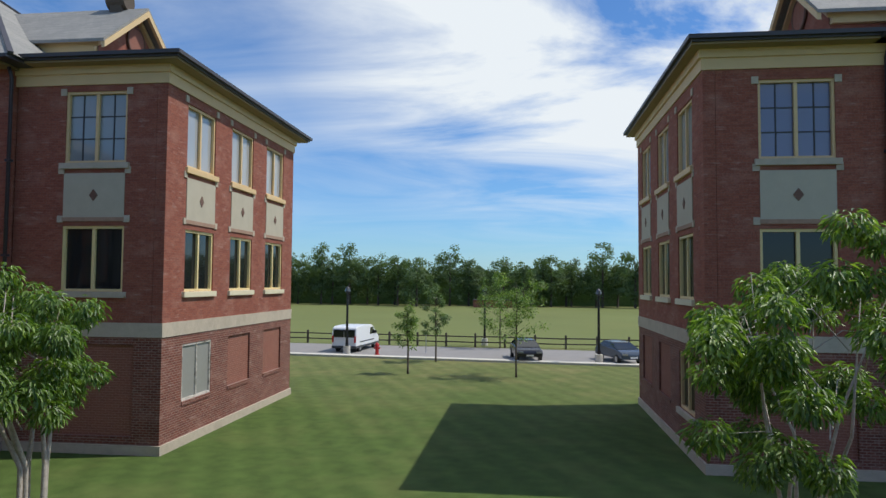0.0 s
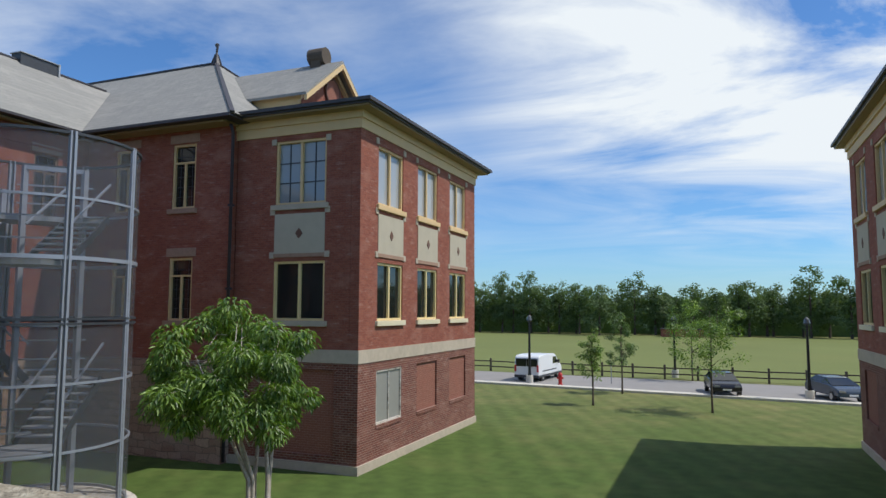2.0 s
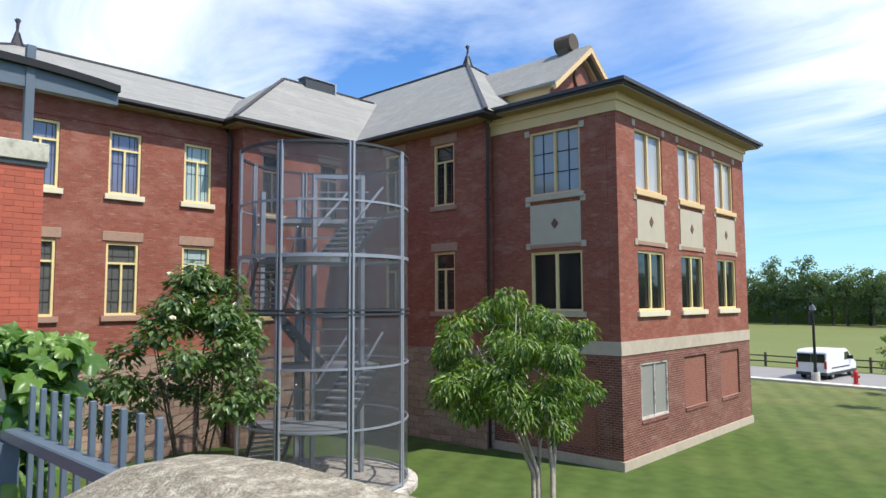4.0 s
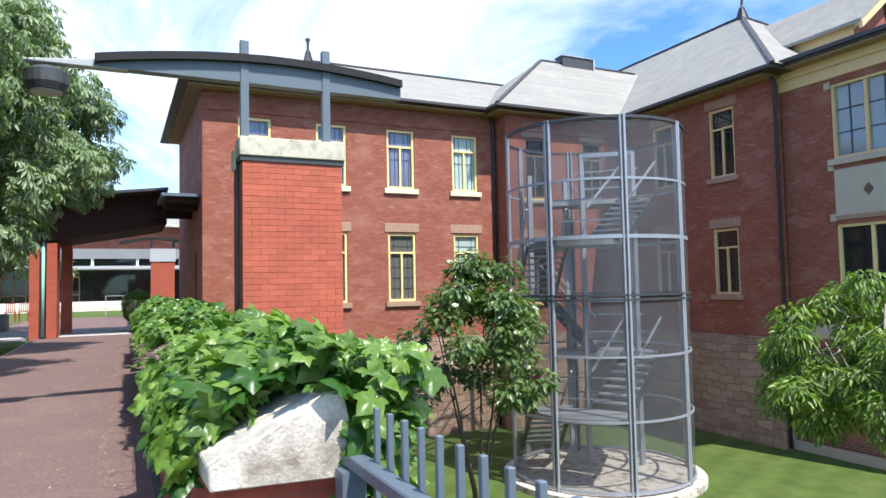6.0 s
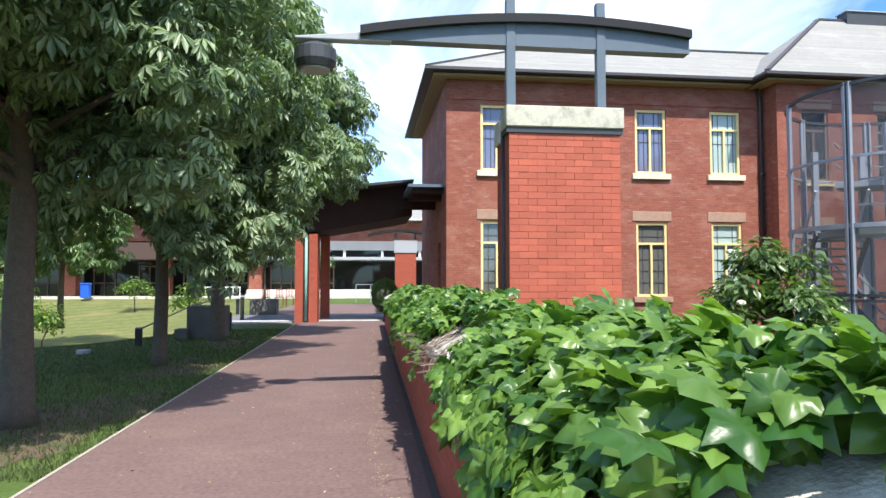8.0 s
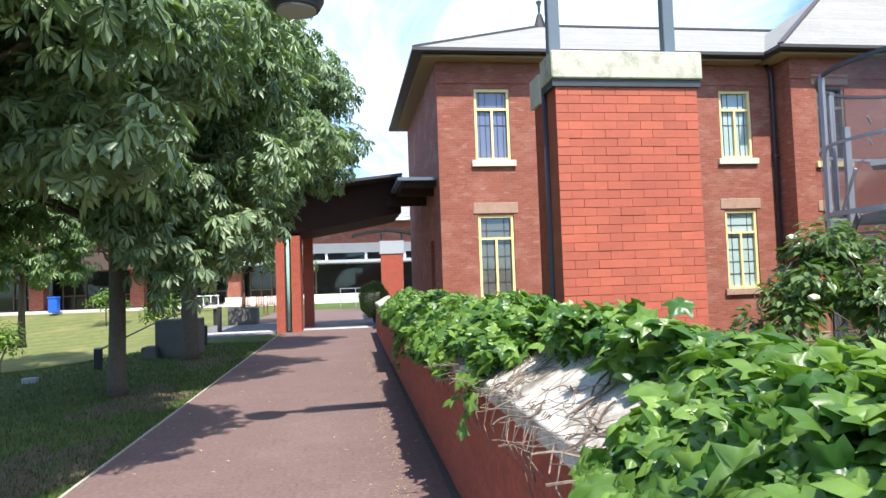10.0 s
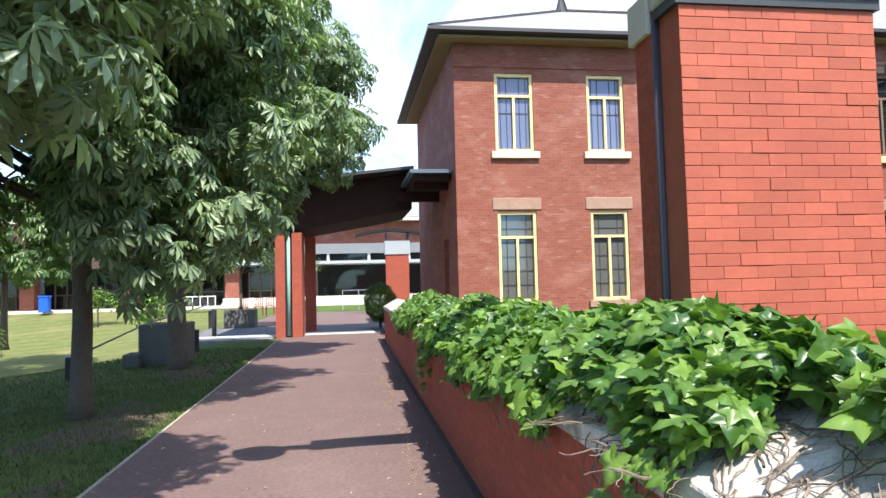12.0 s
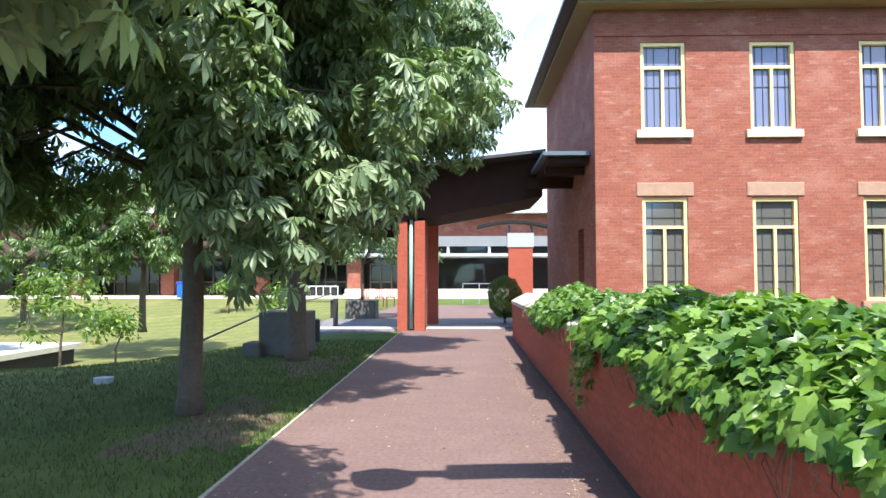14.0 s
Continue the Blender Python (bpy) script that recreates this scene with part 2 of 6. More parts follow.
M["mortar"] = mat("red_mortar", (0.40, 0.105, 0.062), 0.95, vary=0.2, bump=0.3)
M["rubble"] = brick_mat("rubble_stone", (0.44, 0.31, 0.23), (0.31, 0.20, 0.15), (0.22, 0.16, 0.12), row=0.27, length=0.6, msize=0.022, rubble=0.35, patch=(0.42, 0.34, 0.27), patch_amt=0.5, bump=1.0)
M["stone"] = mat("buff_limestone", (0.52, 0.44, 0.34), 0.85, vary=0.14, noise_scale=4, bump=0.3, stain=(0.32, 0.27, 0.21), stain_amt=0.35)
M["lintel"] = mat("pink_sandstone", (0.38, 0.24, 0.17), 0.9, vary=0.2, noise_scale=7, bump=0.4)
M["cream"] = mat("cream_paint", (0.72, 0.51, 0.26), 0.6, vary=0.05, noise_scale=2, bump=0.05)
M["yellow"] = mat("yellow_paint", (0.82, 0.65, 0.31), 0.5, vary=0.04, noise_scale=2, bump=0.05)
M["panel"] = mat("buff_panel", (0.50, 0.445, 0.34), 0.8, vary=0.08, noise_scale=2.5, bump=0.15)
M["diamond"] = mat("brown_tile", (0.16, 0.08, 0.055), 0.7)
M["slate"] = brick_mat("slate_roof", (0.30, 0.29, 0.265), (0.26, 0.255, 0.235), (0.20, 0.20, 0.185), row=0.19, length=0.3, msize=0.008, patch=(0.36, 0.34, 0.31), patch_amt=0.6, rough=0.75, bump=0.25)
M["gutter"] = mat("dark_gutter", (0.055, 0.05, 0.055), 0.5, vary=0.1, bump=0.05)
M["pipe"] = mat("dark_downpipe", (0.045, 0.035, 0.045), 0.45, vary=0.1, bump=0.05)
M["soffit"] = mat("soffit", (0.30, 0.22, 0.12), 0.7, vary=0.08)
M["glass_dark"] = glass_mat("dark_glass", (0.016, 0.018, 0.018), 0.04, 0.45)
M["glass_curtain"] = glass_mat("curtained_glass", (0.28, 0.30, 0.31), 0.06)
M["glass_lace"] = glass_mat("lace_curtained_glass", (0.12, 0.12, 0.11), 0.06)
M["glass_pale"] = glass_mat("pale_blind_glass", (0.40, 0.41, 0.40), 0.06)
M["glass_blind"] = glass_mat("pale_green_blind_glass", (0.40, 0.50, 0.47), 0.08, 0.5)
# the blue of the reflected sky is painted into this base colour
M["glass_blue"] = glass_mat("sky_tinted_glass", (0.15, 0.165, 0.26), 0.03, 0.9)
M["glass_film"] = mat("filmed_glass", (0.30, 0.295, 0.27), 0.35, vary=0.06, bump=0.02)
M["drain"] = mat("dark_drain", (0.085, 0.075, 0.07), 0.85, vary=0.25)
M["muntin"] = mat("dark_muntin", (0.05, 0.05, 0.055), 0.5)
M["mullion_brown"] = mat("brown_mullion", (0.2, 0.13, 0.09), 0.6)
M["steel"] = mat("galvanised_steel", (0.35, 0.37, 0.42), 0.45, metal=0.35, vary=0.12, noise_scale=9, bump=0.1)
M["steel_dark"] = mat("dark_steel", (0.055, 0.06, 0.068), 0.5, metal=0.2, vary=0.15)
M["tread"] = mat("grating_tread", (0.36, 0.37, 0.39), 0.6, metal=0.3, vary=0.15)
M["bluegrey"] = mat("blue_grey_paint", (0.11, 0.145, 0.185), 0.45, vary=0.08, noise_scale=5, bump=0.08, stain=(0.11, 0.12, 0.13), stain_amt=0.25, stain_scale=3)
# red-brown of the canopy, darkened for the shade beneath its roof
M["canopy_under"] = mat("shaded_canopy_red_brown", (0.04, 0.018, 0.015), 0.75, vary=0.25, noise_scale=3, spec=0.2)
M["canopy_dark"] = mat("dark_blade", (0.018, 0.019, 0.022), 0.6, vary=0.15, spec=0.25)
M["sill_cream"] = mat("pale_sill_paint", (0.74, 0.66, 0.46), 0.6, vary=0.06, noise_scale=3, bump=0.05)
M["concrete"] = mat("concrete", (0.60, 0.555, 0.49), 0.92, vary=0.28, noise_scale=13, fine=70, bump=0.5, stain=(0.21, 0.175, 0.135), stain_amt=0.95, stain_scale=3.6)
M["cap"] = mat("weathered_cap", (0.56, 0.53, 0.43), 0.9, vary=0.12, noise_scale=5, bump=0.3, stain=(0.22, 0.22, 0.17), stain_amt=0.7, stain_scale=6)
M["lichen"] = mat("lichened_coping", (0.27, 0.23, 0.165), 0.95, vary=0.45, noise_scale=22, fine=110, bump=0.9, stain=(0.52, 0.47, 0.36), stain_amt=0.85, stain_scale=26)
M["kerb"] = mat("pale_concrete", (0.62, 0.58, 0.50), 0.9, vary=0.1, bump=0.2)
M["asphalt"] = mat("road_asphalt", (0.27, 0.255, 0.24), 0.9, vary=0.1, noise_scale=0.8, fine=40, bump=0.2)
M["paver"] = brick_mat("brown_pavers", (0.182, 0.119, 0.107), (0.166, 0.108, 0.098), (0.150, 0.100, 0.090), row=0.11, length=0.22, msize=0.004, flat=True, patch=(0.22, 0.15, 0.13), patch_amt=0.5, bump=0.2)
M["paver_grey"] = brick_mat("grey_setts", (0.22, 0.21, 0.22), (0.17, 0.165, 0.175), (0.12, 0.12, 0.12), row=0.16, length=0.16, msize=0.012, flat=True, patch=(0.3, 0.3, 0.3))
M["granite_strip"] = mat("pale_granite_strip", (0.50, 0.50, 0.49), 0.85, vary=0.25, noise_scale=9)
M["grass"] = mat("mown_lawn", (0.078, 0.122, 0.030), 0.95, vary=0.30, noise_scale=2.2, fine=26, bump=1.0, stain=(0.15, 0.17, 0.055), stain_amt=0.45, stain_scale=0.35, spec=0.15)
def lawn_detail(m):
    """Mowing stripes, and dry yellowed turf towards the road."""
    nt = m.node_tree
    N, L = nt.nodes.new, nt.links.new
    b = nt.nodes["Principled BSDF"]
    src = b.inputs["Base Color"].links[0].from_socket
    g = N("ShaderNodeNewGeometry")
    mp = N("ShaderNodeMapping"); mp.inputs["Rotation"].default_value = (0, 0, radians(-24))
    L(g.outputs["Position"], mp.inputs[0])
    w = N("ShaderNodeTexWave"); w.inputs["Scale"].default_value = 0.27; w.inputs["Distortion"].default_value = 0.7; w.inputs["Detail"].default_value = 2
    L(mp.outputs[0], w.inputs[0])
    r = N("ShaderNodeMapRange"); r.inputs[3].default_value = 0.92; r.inputs[4].default_value = 1.07
    L(w.outputs[1], r.inputs[0])
    v = N("ShaderNodeVectorMath"); v.operation = "SCALE"
    L(src, v.inputs[0]); L(r.outputs[0], v.inputs["Scale"])
    sp = N("ShaderNodeSeparateXYZ"); L(g.outputs["Position"], sp.inputs[0])
    n = N("ShaderNodeTexNoise"); n.inputs["Scale"].default_value = 0.22; n.inputs["Detail"].default_value = 6; n.inputs["Roughness"].default_value = 0.65
    L(g.outputs["Position"], n.inputs[0])
    a = N("ShaderNodeMath"); a.operation = "MULTIPLY_ADD"; a.inputs[1].default_value = 26.0
    L(n.outputs[0], a.inputs[0]); L(sp.outputs["Y"], a.inputs[2])
    dry = N("ShaderNodeMapRange"); dry.inputs[1].default_value = 39; dry.inputs[2].default_value = 60; dry.inputs[3].default_value = 0; dry.inputs[4].default_value = 0.62
    L(a.outputs[0], dry.inputs[0])
    x = N("ShaderNodeMix"); x.data_type = "RGBA"; 
    warm = N("ShaderNodeVectorMath"); warm.operation = "MULTIPLY"; warm.inputs[1].default_value = (2.5, 1.6, 2.5)
    L(v.outputs[0], warm.inputs[0]); L(warm.outputs[0], x.inputs[7])
    c = N("ShaderNodeMath"); c.operation = "MULTIPLY_ADD"; c.inputs[1].default_value = -8.0
    L(n.outputs[0], c.inputs[0]); L(sp.outputs["Y"], c.inputs[2])
    upper = N("ShaderNodeMapRange"); upper.inputs[1].default_value = -8.0; upper.inputs[2].default_value = -14.0; upper.inputs[3].default_value = 0; upper.inputs[4].default_value = 0.6
    L(c.outputs[0], upper.inputs[0])
    most = N("ShaderNodeMath"); most.operation = "MAXIMUM"
    L(dry.outputs[0], most.inputs[0]); L(upper.outputs[0], most.inputs[1])
    L(most.outputs[0], x.inputs[0]); L(v.outputs[0], x.inputs[6])
    L(x.outputs[2], b.inputs["Base Color"])


lawn_detail(M["grass"])
M["field"] = mat("far_field", (0.165, 0.19, 0.065), 0.95, vary=0.12, noise_scale=0.05, fine=4, bump=0.3, stain=(0.19, 0.2, 0.07), stain_amt=0.5, stain_scale=0.03, spec=0.15)
M["bark"] = mat("bark", (0.11, 0.085, 0.065), 0.95, vary=0.3, noise_scale=14, fine=50, bump=1.0)
M["bark_pale"] = mat("pale_bark", (0.42, 0.37, 0.31), 0.9, vary=0.3, noise_scale=20, bump=0.6)
M["leaf_chestnut"] = leaf_mat("chestnut_leaf", (0.10, 0.16, 0.083), (0.29, 0.38, 0.215), 0.40, 0.28)
M["leaf_small"] = leaf_mat("young_tree_leaf", (0.038, 0.095, 0.018), (0.27, 0.38, 0.085), 0.38, 0.35)
M["leaf_dark"] = leaf_mat("glossy_shrub_leaf", (0.05, 0.10, 0.03), (0.17, 0.25, 0.085), 0.33, 0.3)
M["leaf_ivy"] = leaf_mat("ivy_leaf", (0.030, 0.100, 0.016), (0.225, 0.36, 0.07), 0.36, 0.28)
M["leaf_far"] = leaf_mat("far_tree_leaf", (0.085, 0.13, 0.058), (0.165, 0.225, 0.10), 0.8, 0.35)
M["twig"] = mat("dry_vine", (0.19, 0.145, 0.11), 0.95, vary=0.3, island=0.5)
M["white"] = mat("white_car_paint", (0.82, 0.83, 0.84), 0.25, vary=0.01, bump=0)
M["black"] = mat("black_rubber", (0.02, 0.02, 0.02), 0.7, vary=0.1, bump=0)
M["carblack"] = mat("dark_car_paint", (0.02, 0.02, 0.024), 0.2, vary=0.02, bump=0)
M["chrome"] = mat("wheel_metal", (0.5, 0.5, 0.5), 0.3, metal=0.9, vary=0.02, bump=0)
M["red"] = mat("red_paint", (0.5, 0.02, 0.02), 0.4, vary=0.05, bump=0)
M["chair_red"] = mat("dark_red_paint", (0.25, 0.035, 0.025), 0.5, vary=0.1, bump=0)
M["blue"] = mat("blue_plastic", (0.02, 0.12, 0.65), 0.4, vary=0.05, bump=0)
M["wood"] = mat("weathered_fence_wood", (0.10, 0.08, 0.06), 0.9, vary=0.25)
M["teal"] = mat("verdigris_pipe", (0.30, 0.55, 0.48), 0.6, vary=0.15)
M["greymetal"] = mat("pale_metal_cladding", (0.40, 0.42, 0.44), 0.5, vary=0.06, noise_scale=1)
# near-black fill; behind windows and in recesses its colour replaces the shade
M["dim"] = mat("dark_fill", (0.03, 0.028, 0.028), 0.9, vary=0.2)


def mesh_screen():
    """Fine wire mesh: partly see-through, soft grey."""
    m = bpy.data.materials.new("wire_mesh")
    m.use_nodes = True
    nt = m.node_tree
    N, L = nt.nodes.new, nt.links.new
    b = nt.nodes["Principled BSDF"]
    b.inputs["Base Color"].default_value = (0.14, 0.15, 0.165, 1)
    b.inputs["Metallic"].default_value, b.inputs["Roughness"].default_value = 0.2, 0.5
    t = N("ShaderNodeBsdfTransparent")
    ms = N("ShaderNodeMixShader")
    ms.inputs[0].default_value = 0.35
    L(t.outputs[0], ms.inputs[1]); L(b.outputs[0], ms.inputs[2])
    L(ms.outputs[0], nt.nodes["Material Output"].inputs[0])
    return m


M["mesh"] = mesh_screen()


# ---- building blocks ----
def box(bm, x0, x1, y0, y1, z0, z1):
    v = [bm.verts.new(p) for p in ((x0, y0, z0), (x1, y0, z0), (x1, y1, z0), (x0, y1, z0), (x0, y0, z1), (x1, y0, z1), (x1, y1, z1), (x0, y1, z1))]
    for f in ((0, 3, 2, 1), (4, 5, 6, 7), (0, 1, 5, 4), (1, 2, 6, 5), (2, 3, 7, 6), (3, 0, 4, 7)):
        bm.faces.new([v[i] for i in f])


def prism(bm, pts, axis, a, b):
    """A closed prism: the outline pts (u, v) drawn across the given axis, from a to b."""
    def place(u, v, w):
        return {"x": (w, u, v), "y": (u, w, v), "z": (u, v, w)}[axis]
    lo, hi = [bm.verts.new(place(u, v, a)) for u, v in pts], [bm.verts.new(place(u, v, b)) for u, v in pts]
    bm.faces.new(lo), bm.faces.new(hi)
    for i in range(len(pts)):
        j = (i + 1) % len(pts)
        bm.faces.new((lo[i], lo[j], hi[j], hi[i]))


def tube(bm, path, radii, sides=8, caps=True):
    """A bent round bar through the points of path."""
    rings = []
    path = [Vector(p) for p in path]
    for i, p in enumerate(path):
        d = (path[min(i + 1, len(path) - 1)] - path[max(i - 1, 0)]).normalized()
        a = d.orthogonal().normalized() if i == 0 else (prev - prev.dot(d) * d).normalized()
        prev = a
        c = d.cross(a)
        r = radii[i] if isinstance(radii, (list, tuple)) else radii
        rings.append([bm.verts.new(p + r * (math.cos(k * math.tau / sides) * a + math.sin(k * math.tau / sides) * c)) for k in range(sides)])
    for q, w in zip(rings, rings[1:]):
        for k in range(sides):
            bm.faces.new((q[k], q[(k + 1) % sides], w[(k + 1) % sides], w[k]))
    if caps:
        bm.faces.new(rings[0][::-1]), bm.faces.new(rings[-1])


def bar(bm, a, b, w, h=None):
    """A straight square bar between two points."""
    a, b = Vector(a), Vector(b)
    h = h or w
    d = (b - a).normalized()
    up = Vector((0, 0, 1)) if abs(d.z) < 0.95 else Vector((1, 0, 0))
    s = d.cross(up).normalized() * w / 2
    u = s.cross(d).normalized() * h / 2
    q = [[bm.verts.new(p + i * s + j * u) for i, j in ((-1, -1), (1, -1), (1, 1), (-1, 1))] for p in (a, b)]
    for k in range(4):
        bm.faces.new((q[0][k], q[0][(k + 1) % 4], q[1][(k + 1) % 4], q[1][k]))
    bm.faces.new(q[0][::-1]), bm.faces.new(q[1])


def finish(bm, name, material, smooth=False, bevel=0.0):
    if bevel:
        bmesh.ops.bevel(bm, geom=bm.edges[:], offset=bevel, segments=1, affect="EDGES")
    if len(bm.faces) < 20000:
        bmesh.ops.recalc_face_normals(bm, faces=bm.faces[:])
    me = bpy.data.meshes.new(name)
    bm.to_mesh(me)
    bm.free()
    me.materials.append(material)
    if smooth:
        me.polygons.foreach_set("use_smooth", [True] * len(me.polygons))
    return me


def part(name, bm, material, parent=None, label="", smooth=False, bevel=0.0, kind=""):
    ob = new(name, bm if isinstance(bm, bpy.types.Mesh) else finish(bm, name, material, smooth, bevel))
    ob.parent = parent
    return tagged(ob, label, kind=kind)


def thing(name, loc, label, category, group="", rz=0.0, kind=""):
    ob = new(name)
    ob.empty_display_size = 0.2
    ob.location, ob.rotation_euler = loc, (0, 0, radians(rz))
    return tagged(ob, label, category, group, kind)


def structure(name, bm, material, label="", bevel=0.0, category=""):
    return tagged(part(name, bm, material, bevel=bevel), label, category, kind="structure")


def wall(name, axis, plane, out, u0, u1, z0, z1, material, label, openings=(), thick=0.35):
    """A wall whose outer face lies on axis = plane and looks towards out (+1 or -1), with openings (u0, u1, z0, z1) cut through."""
    bm = bmesh.new()
    us = sorted({u0, u1, *(o[0] for o in openings), *(o[1] for o in openings)})
    zs = sorted({z0, z1, *(o[2] for o in openings), *(o[3] for o in openings)})
    solid = {}
    for i in range(len(us) - 1):
        for j in range(len(zs) - 1):
            u, z = (us[i] + us[i + 1]) / 2, (zs[j] + zs[j + 1]) / 2
            solid[i, j] = not any(o[0] < u < o[1] and o[2] < z < o[3] for o in openings)
    w0, w1 = plane, plane - out * thick

    def vert(u, w, z):
        return bm.verts.new((w, u, z) if axis == "x" else (u, w, z))
    for (i, j), s in solid.items():
        if not s:
            continue
        a, b, c, d = us[i], us[i + 1], zs[j], zs[j + 1]
        for w in (w0, w1):
            bm.faces.new([vert(a, w, c), vert(b, w, c), vert(b, w, d), vert(a, w, d)])
        for n, quad in (((i - 1, j), (a, c, a, d)), ((i + 1, j), (b, c, b, d)), ((i, j - 1), (a, c, b, c)), ((i, j + 1), (a, d, b, d))):
            if not solid.get(n, False):
                p, q, r, t = quad
                bm.faces.new([vert(p, w0, q), vert(p, w1, q), vert(r, w1, t), vert(r, w0, t)])
    bmesh.ops.remove_doubles(bm, verts=bm.verts[:], dist=0.0005)
    return structure(name, bm, material, label)


def hip_roof(name, x0, x1, y0, y1, z, peaks, material, label):
    """A hipped roof over a rectangle, with its ridge between two peaks."""
    bm = bmesh.new()
    b = [bm.verts.new(p) for p in ((x0, y0, z), (x1, y0, z), (x1, y1, z), (x0, y1, z))]
    p, q = [bm.verts.new(v) for v in peaks]
    bm.faces.new(b[::-1])
    if abs(peaks[0][0] - peaks[1][0]) > abs(peaks[0][1] - peaks[1][1]):  # ridge along x, p west of q
        for f in ((b[0], b[1], q, p), (b[2], b[3], p, q), (b[1], b[2], q), (b[3], b[0], p)):
            bm.faces.new(f)
    else:  # ridge along y, p south of q
        for f in ((b[0], b[1], p), (b[1], b[2], q, p), (b[2], b[3], q), (b[3], b[0], p, q)):
            bm.faces.new(f)
    return structure(name, bm, material, label)


# ---- ground ----
LOW, EDGE_Y = -4.0, 0.95     # level of the lower court; line of the retaining wall
DX, DY, BY = -25.40, 2.66, 19.75   # faces of the west wing, its corner, and the north wing


def ramp(v, a, b):
    t = min(1, max(0, (v - a) / (b - a)))
    return t * t * (3 - 2 * t)


def ground_height(x, y):
    if (y > EDGE_Y and x > -27.5) or y > 34:
        return LOW
    z = -0.03
    if y < -2.6:
        dip = ramp(-y, 4.2, 13) * ramp(-x, 18, 30) * (1 - ramp(-x, 40, 60))
        z -= 1.7 * dip
    return z + 0.33 * ramp(-x, 48, 60)


def build_ground():
    xs = sorted({-2600, -900, -400, -200, -120, *range(-100, 41, 2), -27.5, -27.49, 60, 100, 200, 400, 900, 2600})
    ys = sorted({-2600, -900, -400, -200, -120, -90, -70, -60, *range(-50, 1, 2), EDGE_Y, EDGE_Y + 0.01, 4, 8, 14, 20, 30, 34, 34.01, 45, 60, 100, 200, 400, 900, 2600})
    vs = [(x, y, ground_height(x, y)) for y in ys for x in xs]
    n = len(xs)
    fs = [(j * n + i, j * n + i + 1, (j + 1) * n + i + 1, (j + 1) * n + i) for j in range(len(ys) - 1) for i in range(n - 1)]
    me = bpy.data.meshes.new("ground")
    me.from_pydata(vs, [], fs)
    me.materials.append(M["grass"])
    tagged(new("ground", me), "mown green lawn with dry patches", kind="structure")


build_ground()

bm = bmesh.new(); box(bm, -200, 150, 57.6, 152, LOW - 0.2, LOW + 0.02)
structure("sports_field", bm, M["field"], "wide flat mown sports field")


def slab(name, pts, z0, z1, material, label):
    bm = bmesh.new()
    prism(bm, pts, "z", z0, z1)
    return structure(name, bm, material, label)


ROAD = [(-200, 74.5), (-21.5, 58.0), (8, 55.5), (150, 43.5), (150, 34), (6.2, 46.6), (-17.8, 49.3), (-200, 66)]
slab("road", ROAD, LOW - 0.1, LOW + 0.03, M["asphalt"], "grey asphalt road with parked vehicles")
slab("road_kerb", [(-200, 66.0), (-17.8, 49.3), (6.2, 46.6), (150, 34), (150, 33.2), (6.2, 45.7), (-17.8, 48.4), (-200, 65.1)], LOW - 0.1, LOW + 0.14, M["kerb"], "pale concrete kerb and sidewalk edge")

# upper walk
def wy(x):
    """Face of the parapet wall towards the walk."""
    return 0.45 - (x + 4.4) * 0.0115


slab("brick_walk", [(-29.9, -2.39), (14, -2.39), (14, wy(14)), (-29.9, wy(-29.9))], -0.2, 0.0, M["paver"], "brown brick paved walk")
slab("walk_edge", [(-28.4, -2.425), (14, -2.425), (14, -2.395), (-28.4, -2.395)], -0.2, 0.004, M["bark_pale"], "thin concrete edging of the walk")
slab("pale_strip", [(-30.7, -5.2), (-29.9, -5.2), (-29.9, wy(-30)), (-30.7, wy(-30))], -0.2, 0.004, M["granite_strip"], "pale stone strip across the walk")
slab("grey_landing", [(-29.9, -5.2), (-28.6, -5.2), (-28.6, -2.61), (-29.9, -2.61)], -0.2, 0.0, M["paver_grey"], "grey sett paving")
slab("grey_paving", [(-36.0, -5.8), (-30.7, -5.8), (-30.7, 2.6), (-36.0, 2.6)], -0.2, 0.0, M["paver_grey"], "grey sett paving under the canopy")
slab("far_walk", [(-56.0, -4.6), (-36.0, -4.6), (-36.0, 2.4), (-56.0, 2.4)], -0.2, 0.012, M["paver"], "brown brick paved walk")
slab("terrace", [(-75, -60), (-58.0, -60), (-58.0, 9), (-75, 9)], -0.2, 0.40, M["kerb"], "pale concrete terrace along the far building")

# retaining wall and its core under the walk
bm = bmesh.new()
prism(bm, [(-26.0, wy(-26.0)), (-4.45, wy(-4.45)), (-4.45, wy(-4.45) + 0.42), (-26.0, wy(-26.0) + 0.42)], "z", LOW, 0.90)
structure("parapet_wall", bm, M["brick_new"], "red brick parapet wall along the walk")
bm = bmesh.new()
prism(bm, [(-26.6, wy(-26.6)), (-26.0, wy(-26)), (-26.0, wy(-26) + 0.42), (-26.6, wy(-26.6) + 0.42)], "z", -0.2, 0.90)
structure("parapet_wall_end", bm, M["brick_new"], "red brick parapet wall along the walk")
bm = bmesh.new()
box(bm, -3.10, 14, 0.52, 1.0, LOW, 0.80)
structure("parapet_wall_near", bm, M["brick_new"], "red brick parapet wall of the bridge")
bm = bmesh.new()
box(bm, -4.45, -3.11, 0.55, 1.00, LOW, -0.02)
structure("retaining_wall", bm, M["concrete"], "concrete wall under the railing")
slab("wall_foot_drain", [(-26.5, wy(-26.5) - 0.06), (-4.45, wy(-4.45) - 0.06), (-4.45, wy(-4.45) - 0.002), (-26.5, wy(-26.5) - 0.002)], -0.1, 0.006, M["drain"], "dark drain channel along the wall foot")


